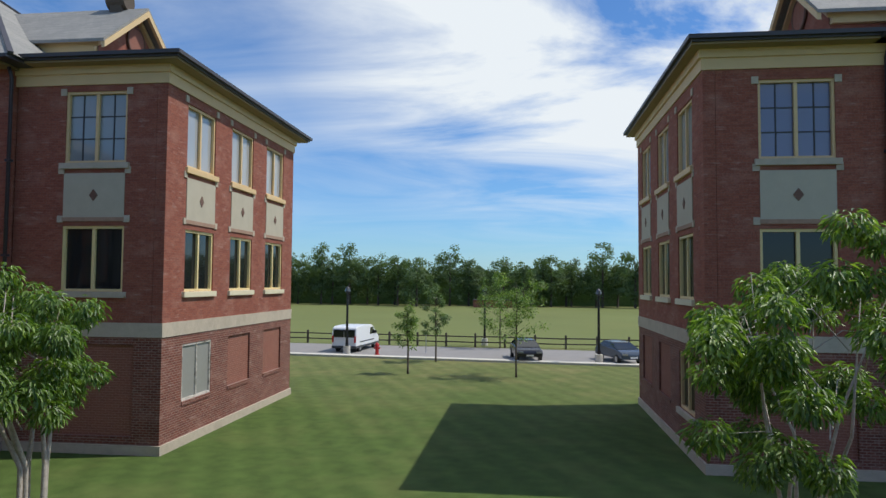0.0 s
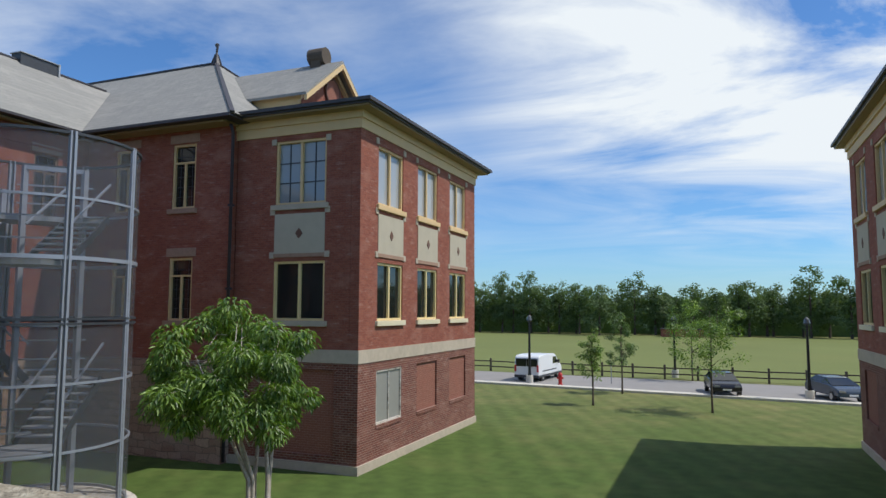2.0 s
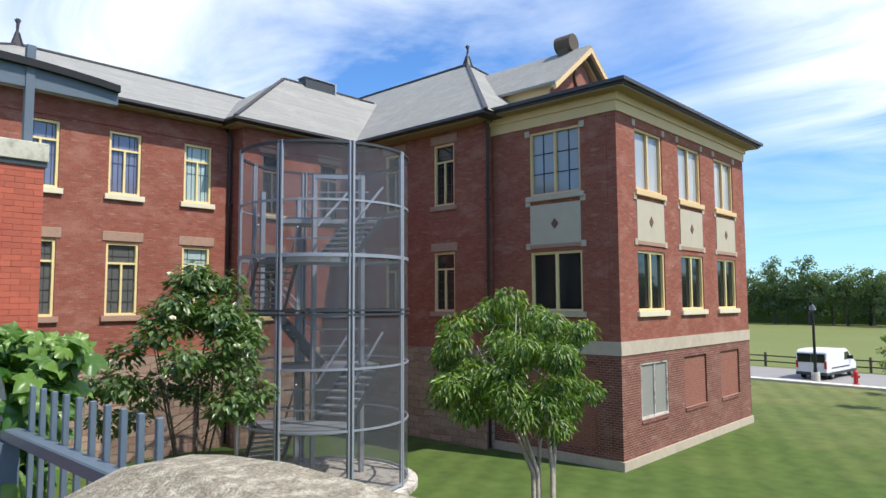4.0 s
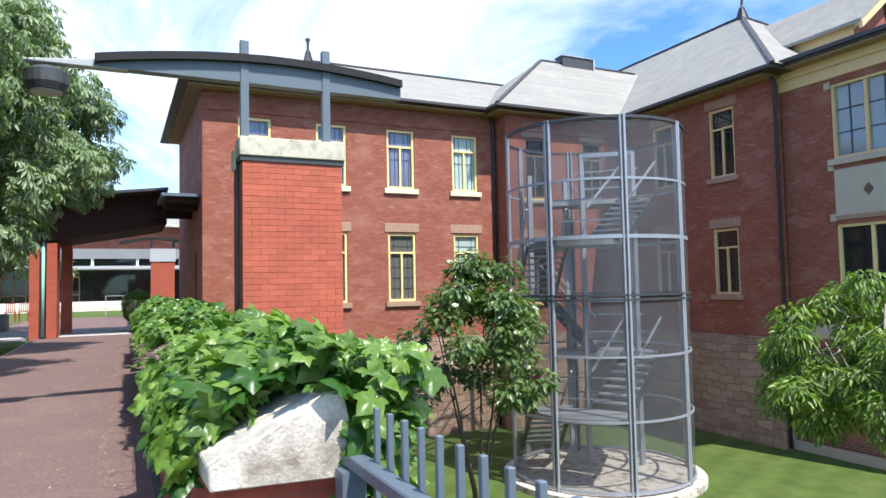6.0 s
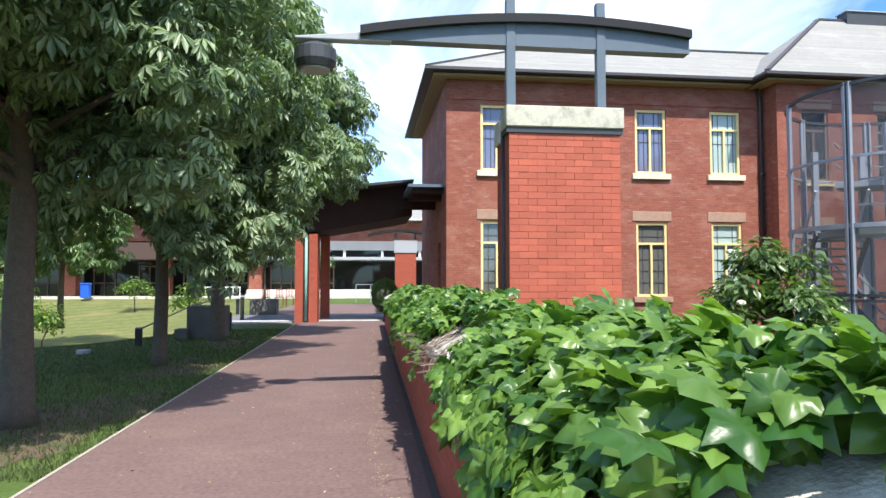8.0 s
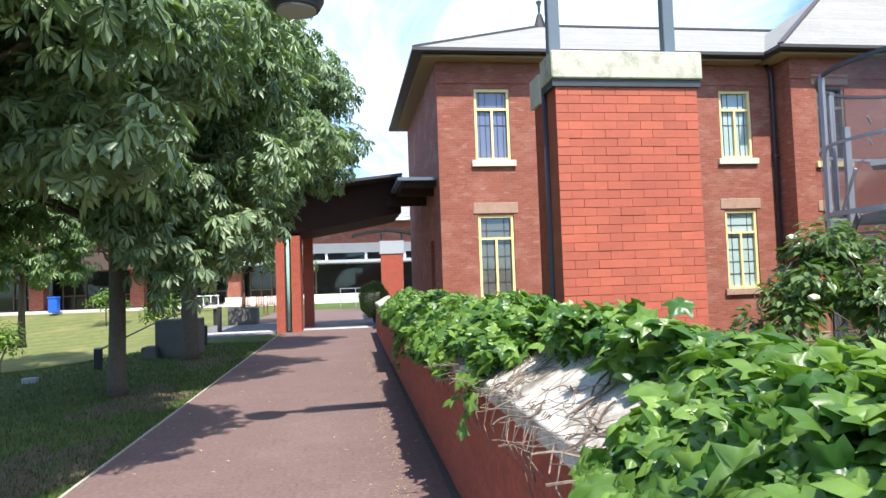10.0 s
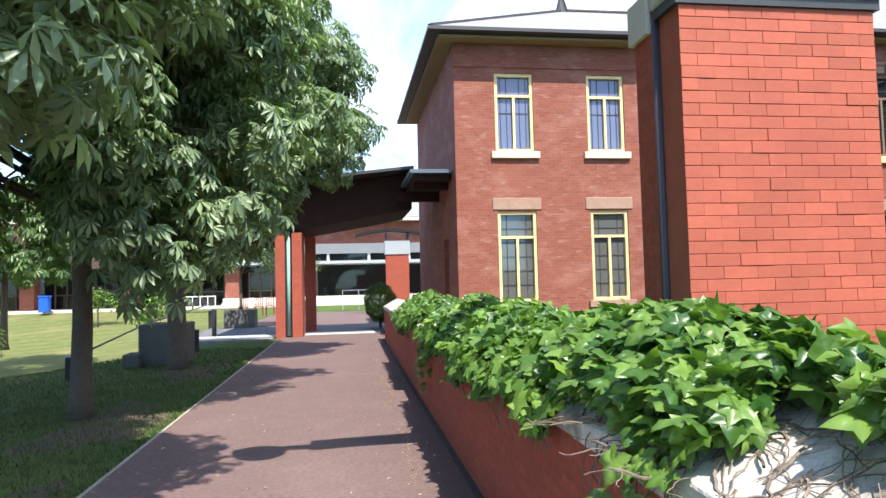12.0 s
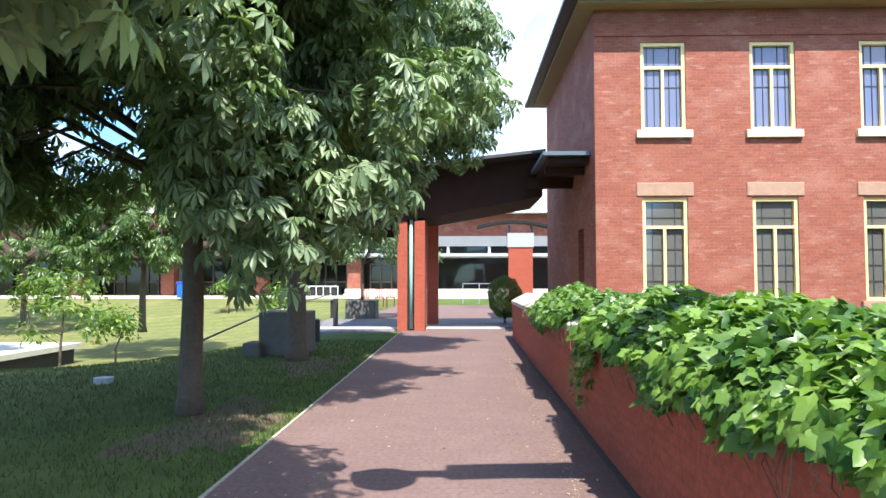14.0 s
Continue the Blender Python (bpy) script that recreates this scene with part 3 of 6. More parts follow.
def coping(name, x0, x1, y0, material, label, n=0, lip=0.97, ridge=1.17, back=0.0):
    """Sloping coping: low lip to the walk, ridge at the back."""
    root = thing(name, (x0, y0, 0.89), label, "coping")
    for i in range(max(2, n)):
        rings = []
        bm = bmesh.new()
        for e in (0.0, 0.35, 0.7, 1.0):
            x = (x1 - x0) * (i + e) / n - (0.006 if e == 1.0 and i < n - 1 else 0)
            w = (wy(x0 + x) - wy(x0)) if not back else 0
            pts = [(-0.025, 0.0), (-0.025, lip - 0.89), (0.36, ridge - 0.89 - 0.005), (0.41, ridge - 0.89), (0.45, lip - 0.86), (0.45, 0.0)]
            rings.append([bm.verts.new((x, p + w + random.uniform(-0.007, 0.007), q + random.uniform(-0.008, 0.008))) for p, q in pts])
        for a, b in zip(rings, rings[1:]):
            for k in range(6):
                bm.faces.new((a[k], a[(k + 1) % 6], b[(k + 1) % 6], b[k]))
        bm.faces.new(rings[0][::-1]), bm.faces.new(rings[-1])
        part("coping_stone", bm, material, root, bevel=0.005)
    return root


slab("side_paving", [(-29.9, wy(-29.9) + 0.002), (-26.61, wy(-26.6) + 0.002), (-26.61, 2.64), (-29.9, 2.64)], LOW, -0.003, M["paver"], "brown brick paving beside the old building")
coping("wall_coping", -26.65, -4.40, wy(-26.65), M["concrete"], "sloping weathered concrete coping under ivy", 20)
bm = bmesh.new()
prof = [(0.46, 0.80), (0.46, 0.91), (0.60, 1.035), (0.76, 1.10), (0.93, 1.10), (1.06, 1.01), (1.08, 0.80)]
rings = []
for x, s in [(-3.16, 0.0), (-3.12, 0.50), (-3.02, 0.84), (-2.86, 0.95), (-2.6, 1.0), *[(-2.6 + 0.4 * i, 1.0) for i in range(1, 42)]]:
    rings.append([bm.verts.new((x + random.uniform(-0.006, 0.006), p, 0.80 + (q - 0.80) * s + (random.uniform(-0.006, 0.006) if q > 0.85 else 0))) for p, q in prof])
for a, b in zip(rings, rings[1:]):
    for k in range(7):
        bm.faces.new((a[k], a[(k + 1) % 7], b[(k + 1) % 7], b[k]))
bm.faces.new(rings[0][::-1]), bm.faces.new(rings[-1])
structure("bridge_coping", bm, M["lichen"], "rounded concrete coping covered in lichen")

# ---- walls of the old buildings ----
D_WIN = [3.80, 6.47, 9.13, 11.82]
op = []
for y in D_WIN:
    op += [(y, y + 1.10, 5.17, 7.38), (y, y + 1.10, 1.0, 3.51)]
wall("wall_west_wing", "x", DX, 1, DY, 13.75, -0.4, 8.3, M["brick"], "old red brick wall with yellow-framed windows", op)
wall("base_west_wing", "x", DX + 0.12, 1, DY - 0.1, 13.75, LOW - 0.1, -0.4, M["rubble"], "rough brown rubble stone foundation", thick=0.5)
wall("wall_west_wing_end", "y", DY, -1, -34.6, DX - 0.36, 0.0, 8.3, M["brick"], "shaded red brick end wall", [(-27.9, -27.0, 0.2, 2.9)])
bm = bmesh.new(); box(bm, -34.6, -34.25, DY + 0.36, 13, 0, 8.3)
structure("wall_west_wing_back", bm, M["brick"], "red brick back wall")
EX = -24.55
wall("wall_pavilion", "x", EX, 1, 13.75, BY, -0.4, 8.3, M["brick"], "red brick pavilion wall behind the stair tower", [(14.6, 15.6, 4.9, 7.3), (14.6, 15.6, 0.9, 3.3), (17.4, 18.4, 4.9, 7.3)])
bm = bmesh.new(); box(bm, DX - 0.36, EX - 0.36, 13.75, 14.05, LOW, 8.3)
structure("wall_pavilion_return", bm, M["brick"], "red brick return of the pavilion")
bm = bmesh.new(); box(bm, EX - 0.4, EX + 0.1, 13.65, BY, LOW - 0.1, -0.4)
structure("base_pavilion", bm, M["rubble"], "rough brown rubble stone foundation")
B_WIN = [-20.10, -23.0]
opb = []
for x in B_WIN:
    opb += [(x, x + 1.12, 5.22, 7.70), (x, x + 1.12, 1.02, 3.36)]
wall("wall_north_wing", "y", BY, -1, EX, -17.35, -0.4, 8.3, M["brick"], "shaded red brick wall of the north wing", opb)
bm = bmesh.new(); box(bm, EX, -17.35, BY - 0.1, BY + 0.35, LOW - 0.1, -0.4)
structure("base_north_wing", bm, M["rubble"], "rough brown rubble stone foundation")
bm = bmesh.new(); box(bm, -17.7, -17.36, BY + 0.36, 31.9, LOW, 8.3)
structure("wall_north_wing_end", bm, M["brick"], "red brick end wall")


def end_block(tag, x0, x1, y0, y1, side, zo, lift=0.0):
    """A three-storey end block with a flat roof. side: +1 if the sunny long face looks to +x."""
    xs = x1 if side > 0 else x0
    ys = [y0 + 1.31, y0 + 4.78, y0 + 8.32]
    front_c = (x0 + x1) / 2 + (0.17 if side > 0 else 0.05)
    ops = []
    for y in ys:
        ops += [(y, y + 2.08, 5.22 + zo, 7.38 + zo), (y, y + 2.08, 1.06 + zo, 3.14 + zo)]
    w = "wall_long" if side > 0 else "wall_long_opposite"
    wall(w + tag, "x", xs, side, y0, y1, 0.09 + zo, 7.70 + zo + lift, M["brick"], "red brick wall with three bays of wide windows", ops)
    low_ops = [(y, y + 2.08, -2.56 + zo, -0.68 + zo) for y in ys]
    wall("lower_" + w + tag, "x", xs, side, y0, y1, -3.70, -0.36 + zo, M["brick_low"], "rough brown brick ground storey wall", low_ops)
    fo = [(front_c - 1.06, front_c + 1.06, 5.17 + zo, 7.50 + zo), (front_c - 1.06, front_c + 1.06, 1.06 + zo, 3.15 + zo)]
    xa, xb = (x0, x1 - 0.36) if side > 0 else (x0 + 0.36, x1)
    wall("wall_front" + tag, "y", y0, -1, xa, xb, 0.09 + zo, 7.70 + zo + lift, M["brick"], "red brick front wall", fo)
    wall("lower_wall_front" + tag, "y", y0, -1, xa, xb, -3.70, -0.36 + zo, M["brick_low"], "rough brown brick ground storey wall", [(front_c - 1.5, front_c + 1.5, -3.45, -0.6 + zo)])
    for nm, z0, z1, off, mt, lb in (("stone_band", -0.36 + zo, 0.09 + zo, 0.03, "stone", "buff stone band above the ground storey"), ("stone_plinth", LOW - 0.1, -3.70, 0.06, "stone", "buff stone plinth"), ("frieze", 7.70 + zo + lift, 8.05 + zo + lift, 0.05, "cream", "cream painted frieze"), ("frieze_upper", 8.05 + zo + lift, 8.30 + zo + lift, 0.12, "cream", "cream painted upper frieze")):
        bm = bmesh.new()
        box(bm, x0 - off, x1 + off, y0 - off, y1 + off, z0, z1)
        structure(nm, bm, M[mt], lb)
    bm = bmesh.new(); box(bm, x0 - 0.55 + lift, x1 + 0.55, y0 - 0.55, y1 + 0.55, 8.30 + zo + lift, 8.36 + zo + lift)
    structure("soffit", bm, M["soffit"], "shaded timber soffit")
    bm = bmesh.new()
    for a, b, o in ((8.36, 8.43, 0.62), (8.43, 8.55, 0.72)):
        box(bm, x0 - o + lift * 1.5, x1 + o, y0 - o, y1 + o, a + zo + lift, b + zo + lift)
    structure("eaves_gutter", bm, M["gutter"], "dark metal gutter and flat roof edge")
    far = x0 if side > 0 else x1
    bm = bmesh.new(); box(bm, min(far, far + side * 0.3), max(far, far + side * 0.3), y0 + 0.4, y1 - 0.36, LOW, 7.7 + zo)
    structure("inner_wall", bm, M["brick"], "red brick inner wall")
    bm = bmesh.new(); box(bm, x0, x1, y1 - 0.02, y1, LOW, 7.7 + zo)
    structure("wall_back", bm, M["brick"], "red brick back wall")
    # solid dark block in place of shaded rooms
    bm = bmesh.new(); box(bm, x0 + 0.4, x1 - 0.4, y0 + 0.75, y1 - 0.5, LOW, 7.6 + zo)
    structure("dark_room", bm, M["dim"], "dark solid fill standing in for the unlit rooms behind the windows")
    return ys, front_c, xs


for nm, b in (("string_course", (DX, DX + 0.035, DY, 13.7, 7.53, 7.60)), ("string_course", (EX, EX + 0.035, 13.78, BY, 7.53, 7.60))):
    bm = bmesh.new(); box(bm, *b)
    structure(nm, bm, M["brick"], "thin projecting brick course")

# ---- roofs ----
hip_roof("roof_west_wing", -35.2, -24.72, 1.95, 24, 8.41, ((-30, 7.4, 11.15), (-30, 20, 11.15)), M["slate"], "grey slate hipped roof")
hip_roof("roof_pavilion", -31.15, -23.93, 13.05, 28.5, 8.413, ((-27.54, 17.52, 11.71), (-27.54, 25.0, 11.71)), M["slate"], "grey slate hipped roof of the pavilion")
hip_roof("roof_north_wing", -40, -16.62, 18.85, 32.0, 8.407, ((-34, 25.4, 13.3), (-23.1, 25.4, 13.3)), M["slate"], "grey slate hipped roof of the north wing")
hip_roof("roof_opposite_wing", 9.0, 32, 19.3, 32.4, 8.407, ((15.3, 25.8, 13.3), (26, 25.8, 13.3)), M["slate"], "grey slate hipped roof")
for nm, b in (("gutter_west_wing", (-35.26, -24.66, 1.89, 13.0)), ("gutter_pavilion", (-30, -23.87, 12.99, 18.8)), ("gutter_north_wing", (-24.6, -16.7, 18.79, 31)), ("gutter_opposite_wing", (8.95, 32, 19.24, 31))):
    bm = bmesh.new(); box(bm, b[0], b[1], b[2], b[3], 8.30 - 0.02 * ("north" in nm) , 8.395)
    structure(nm, bm, M["gutter"], "dark metal gutter")
for b in ((-34.6, -24.95, 2.2, 13.1), (-30, -24.2, 13.25, 19.0), (-24.5, -17.2, 19.1, 30)):
    bm = bmesh.new(); box(bm, b[0], b[1], b[2], b[3], 8.20, 8.27)
    structure("soffit", bm, M["soffit"], "shaded timber soffit")

ysA, fcA, xA = end_block("", -17.3, -12.11, 20.07, 31.80, 1, 0.0)
ysC, fcC, xC = end_block("_opposite", 4.30, 9.4, 20.42, 31.85, -1, -0.12, 0.12)
wall("wall_opposite_wing", "y", 20.3, -1, 9.4, 32, LOW, 8.2, M["brick"], "red brick wall of the opposite wing")
# dark slabs behind the panes, painted in for the gloom of the rooms
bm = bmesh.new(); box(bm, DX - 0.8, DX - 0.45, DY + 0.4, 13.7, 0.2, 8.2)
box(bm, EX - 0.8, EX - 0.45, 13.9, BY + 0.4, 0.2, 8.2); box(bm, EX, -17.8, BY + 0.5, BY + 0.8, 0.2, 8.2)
structure("dark_room", bm, M["dim"], "dark solid fill standing in for the unlit rooms behind the windows")


def gable_dormer(x_front, y0, y1, ridge_z, eave_z, side, x_back):
    root = thing("gable_dormer", (x_front, (y0 + y1) / 2, eave_z - 1.6), "slated roof gable with cream rake boards and a round window", "gable")
    c = (y1 - y0) / 2
    zr, ze = ridge_z - eave_z + 1.6, 1.6
    L = (x_back - x_front)
    bm = bmesh.new(); prism(bm, [(-c, 0), (c, 0), (c, ze), (0, zr - 0.15), (-c, ze)], "x", 0, L)
    part("gable_wall", bm, M["brick"], root)
    bm = bmesh.new()
    o = side * 0.55
    for s in (-1, 1):
        k = (zr - ze) / c
        prism(bm, [(s * (c + 0.45), ze - 0.45 * k), (0, zr), (0, zr + 0.12), (s * (c + 0.45), ze - 0.45 * k + 0.12)], "x", o, L)
    part("gable_roof", bm, M["slate"], root, "grey slate")
    for s in (-1, 1):
        bm = bmesh.new()
        k = (zr - ze) / c
        prism(bm, [(s * (c + 0.42), ze - 0.42 * k - 0.24), (0, zr - 0.26), (0, zr - 0.01), (s * (c + 0.42), ze - 0.42 * k - 0.01)], "x", o + side * 0.03, o - side * 0.10)
        prism(bm, [(s * (c + 0.18), ze - 0.18 * k - 0.30), (0, zr - 0.36), (0, zr - 0.16), (s * (c + 0.18), ze - 0.18 * k - 0.10)], "x", side * 0.16, 0)
        box(bm, min(0, L), max(0, L), s * (c + 0.05) - 0.12, s * (c + 0.05) + 0.12, ze - 0.62, ze - 0.2)
        part("rake_board", bm, M["cream"], root, "cream painted rake board and cornice")
    bm = bmesh.new(); tube(bm, [(side * 0.02, 0, ze + 0.62), (side * 0.08, 0, ze + 0.62)], 0.55, 20)
    part("round_window", bm, M["brick_blind"], root, "blind round window")
    bm = bmesh.new()
    tube(bm, [(side * 0.06, 0.58 * math.cos(math.tau * k / 24), ze + 0.62 + 0.58 * math.sin(math.tau * k / 24)) for k in range(25)], 0.055, 6, False)
    part("window_ring", bm, M["diamond"], root, "dark brick ring")
    return root


gable_dormer(-16.6, 23.0, 27.8, 12.35, 10.45, 1, -22)
gable_dormer(9.15, 23.4, 28.1, 12.6, 10.65, -1, 14)


# ---- windows ----
def sash(name, w, h, z0, kind, label, group, glass=None, lintel=True, sill_mat="yellow", transom=0.30, style="tall", bars=6):
    """A window in its own frame: x along the wall, -y outwards, z up from its foot."""
    root = thing(name, (0, 0, 0), label, "window", group)
    d = 0.10
    fr = M[kind]
    f = 0.085
    for nm, b in (("frame_left", (-w / 2, -w / 2 + f, 0, h)), ("frame_right", (w / 2 - f, w / 2, 0, h)), ("frame_head", (-w / 2 + f, w / 2 - f, h - f, h)), ("frame_foot", (-w / 2 + f, w / 2 - f, 0, f))):
        bm = bmesh.new(); box(bm, b[0], b[1], d - 0.055, d + 0.05, b[2], b[3]); part("frame", bm, fr, root, kind + " painted frame" if kind != "stone" else "")
    bm = bmesh.new()
    if style == "tall":
        zt = h * (1 - transom)
        box(bm, -w / 2 + f, w / 2 - f, d - 0.04, d + 0.04, zt, zt + 0.07)
        box(bm, -0.035, 0.035, d - 0.04, d + 0.04, f, zt)
    else:
        box(bm, -0.05, 0.05, d - 0.045, d + 0.04, f, h - f)
    part("mullion", bm, fr, root)
    bm = bmesh.new(); box(bm, -w / 2 + f, w / 2 - f, d + 0.055, d + 0.065, f, h - f)
    part("pane", bm, M[glass or "glass_dark"], root, "reflecting glass")
    bm = bmesh.new()
    if style == "tall":
        for x in (-w / 4, w / 4) if bars else (-w / 4 - 0.09, -w / 4 + 0.09, w / 4 - 0.09, w / 4 + 0.09):
            box(bm, x - 0.008, x + 0.008, d + 0.035, d + 0.053, f, h - f)
        for k in range(1, bars or 2):
            z = f + (h - 2 * f) * k / (bars or 2)
            box(bm, -w / 2 + f, w / 2 - f, d + 0.037, d + 0.051, z - 0.01, z + 0.01)
        part("glazing_bars", bm, M["muntin"], root, "thin dark glazing bars")
    elif style == "six":
        for x in (-w / 4, w / 4):
            box(bm, x - 0.018, x + 0.018, d + 0.03, d + 0.053, f, h - f)
        for k in (1, 2):
            z = f + (h - 2 * f) * k / 3
            box(bm, -w / 2 + f, w / 2 - f, d + 0.033, d + 0.051, z - 0.018, z + 0.018)
        part("glazing_bars", bm, M["muntin"], root, "dark glazing bars")
    else:
        bm.free()
    bm = bmesh.new(); box(bm, -w / 2 - 0.13, w / 2 + 0.13, -0.10, d - 0.02, -0.19, -0.003)
    part("sill", bm, M[sill_mat], root, "projecting sill", bevel=0.008)
    if lintel:
        bm = bmesh.new(); box(bm, -w / 2 - 0.14, w / 2 + 0.14, -0.03, 0.05, h + 0.04, h + 0.37)
        part("lintel", bm, M["lintel"], root, "rough sandstone lintel", bevel=0.012)
    return root


def put_window(src, x, y, z, rz, first):
    m = pose(x, y, z, 0, 0, rz)
    if first:
        src.matrix_basis = m
        return src
    return copy_thing(src, m)


def place(make, spots):
    src = make()
    for i, s in enumerate(spots):
        put_window(src, *s[:3], s[3], i == 0)


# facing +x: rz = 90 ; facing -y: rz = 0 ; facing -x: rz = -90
place(lambda: sash("window_upper", 1.10, 2.21, 0, "yellow", "tall yellow-framed sash window with the sky's reflection painted blue into the glass", "upper windows of the west wing", "glass_blue", lintel=False, bars=0, sill_mat="sill_cream"), [(DX, y + 0.55, 5.17, 90) for y in D_WIN[:3]])
place(lambda: sash("window_upper", 1.10, 2.21, 0, "yellow", "tall yellow-framed sash window with pale blind", "upper windows of the west wing", "glass_blind", lintel=False, bars=0, sill_mat="sill_cream"), [(DX, D_WIN[3] + 0.55, 5.17, 90)])
place(lambda: sash("window_lower", 1.10, 2.51, 0, "yellow", "tall yellow-framed sash window with dark glazing bars", "lower windows of the west wing", "glass_lace", sill_mat="lintel"), [(DX, y + 0.55, 1.0, 90) for y in D_WIN[:3]])
place(lambda: sash("window_lower", 1.10, 2.51, 0, "yellow", "tall yellow-framed sash window with pale blind and dark bars", "lower windows of the west wing", "glass_blind", sill_mat="lintel"), [(DX, D_WIN[3] + 0.55, 1.0, 90)])
place(lambda: sash("window_north", 1.12, 2.48, 0, "cream", "narrow cream-framed sash window in shade", "windows of the north wing", "glass_dark", sill_mat="lintel"), [(x + 0.56, BY, 5.22, 0) for x in B_WIN])
place(lambda: sash("window_north", 1.12, 2.34, 0, "cream", "narrow cream-framed sash window in shade", "windows of the north wing", "glass_dark", sill_mat="lintel"), [(x + 0.56, BY, 1.02, 0) for x in B_WIN])
place(lambda: sash("window_pavilion", 1.0, 2.4, 0, "mullion_brown", "brown-framed opening behind the stair tower", "windows of the pavilion", "glass_dark"), [(EX, 15.1, 4.9, 90), (EX, 15.1, 0.9, 90), (EX, 17.9, 4.9, 90)])

place(lambda: sash("wide_window", 2.08, 2.16, 0, "cream", "wide two-light window with pale blinds", "upper bay windows", "glass_pale", lintel=False, style="two", sill_mat="cream"), [(xA, y + 1.04, 5.22, 90) for y in ysA] + [(xC, y + 1.04, 5.10, -90) for y in ysC])
place(lambda: sash("wide_window", 2.08, 2.08, 0, "yellow", "wide two-light window with dark glass", "middle bay windows", "glass_dark", lintel=False, style="two", sill_mat="sill_cream"), [(xA, y + 1.04, 1.06, 90) for y in ysA] + [(xC, y + 1.04, 0.94, -90) for y in ysC])
place(lambda: sash("front_window", 2.12, 2.33, 0, "cream", "wide twelve-pane window with blinds", "front windows", "glass_curtain", lintel=False, style="six", sill_mat="stone"), [(fcA, 20.07, 5.17, 0)])
place(lambda: sash("front_window", 2.12, 2.33, 0, "cream", "wide twelve-pane window with blue sky reflection painted into the glass", "front windows", "glass_blue", lintel=False, style="six", sill_mat="stone"), [(fcC, 20.42, 5.05, 0)])
place(lambda: sash("front_window", 2.12, 2.09, 0, "yellow", "wide two-light window with dark glass", "front windows", "glass_dark", lintel=False, style="two", sill_mat="stone"), [(fcA, 20.07, 1.06, 0), (fcC, 20.42, 0.94, 0)])


def spandrel(w, z0, z1):
    """Smooth panel with a diamond and corner blocks, above a window."""
    root = thing("spandrel_panel", (0, 0, 0), "pale buff spandrel panel with a brown diamond and stone corner blocks", "panel", "spandrel panels")
    h = z1 - z0
    bm = bmesh.new(); box(bm, -w / 2, w / 2, -0.025, 0.02, 0, h)
    part("field", bm, M["panel"], root)
    bm = bmesh.new(); prism(bm, [(-0.15, h / 2), (0, h / 2 - 0.19), (0.15, h / 2), (0, h / 2 + 0.19)], "y", -0.045, -0.02)
    part("diamond", bm, M["diamond"], root, "brown tile diamond")
    bm = bmesh.new(); box(bm, -w / 2 - 0.02, w / 2 + 0.02, -0.04, 0.02, -0.13, -0.0); part("sill_course", bm, M["lintel"], root, "brown brick course")
    for s in (-1, 1):
        for z in (-0.16, h - 0.02, h + 2.53):
            bm = bmesh.new(); box(bm, s * (w / 2 + 0.10) - 0.10, s * (w / 2 + 0.10) + 0.10, -0.035, 0.02, z, z + 0.22)
            part("corner_block", bm, M["stone"], root, "buff stone block", bevel=0.006)
    return root


place(lambda: spandrel(2.08, 3.44, 4.86), [(xA, y + 1.04, 3.46, 90) for y in ysA] + [(xC, y + 1.04, 3.34, -90) for y in ysC] + [(fcA, 20.07, 3.42, 0), (fcC, 20.42, 3.30, 0)])


def blind_bay(w, h, filled):
    root = thing("blind_window", (0, 0, 0), "bricked-up window recess" if filled else "closed pale metal shutter window", "window", "ground storey windows")
    bm = bmesh.new(); box(bm, -w / 2, w / 2, 0.07, 0.20, 0, h)
    part("infill", bm, M["brick_blind" if filled else "glass_film"], root)
    bm = bmesh.new(); box(bm, -w / 2, w / 2, -0.03, 0.0, -0.14, -0.0)
    part("sill", bm, M["brick_low"], root)
    if not filled:
        bm = bmesh.new()
        for a, b, c, d in ((-w / 2, -w / 2 + 0.07, 0, h), (w / 2 - 0.07, w / 2, 0, h), (-w / 2 + 0.07, w / 2 - 0.07, 0, 0.07), (-w / 2 + 0.07, w / 2 - 0.07, h - 0.07, h), (-0.03, 0.03, 0.07, h - 0.07)):
            box(bm, a, b, 0.02, 0.07, c, d)
        part("frame", bm, M["concrete"], root, "pale grey frame")
    return root


place(lambda: blind_bay(2.08, 1.88, False), [(xA, ysA[0] + 1.04, -2.56, 90)])
place(lambda: blind_bay(2.08, 1.88, True), [(xA, y + 1.04, -2.56, 90) for y in ysA[1:]] + [(xC, y + 1.04, -2.68, -90) for y in ysC[1:]])
place(lambda: sash("ground_window", 2.08, 1.88, 0, "cream", "cream-framed ground storey window", "ground storey windows", "glass_dark", lintel=False, style="two", sill_mat="stone"), [(xC, ysC[0] + 1.04, -2.68, -90)])
for fc, y in ((fcA, 20.07), (fcC, 20.42)):
    bm = bmesh.new(); box(bm, fc - 1.5, fc + 1.5, y + 0.09, y + 0.25, -3.45, -0.6)
    structure("infill_panel", bm, M["brick_blind"], "smooth infilled ground storey bay")


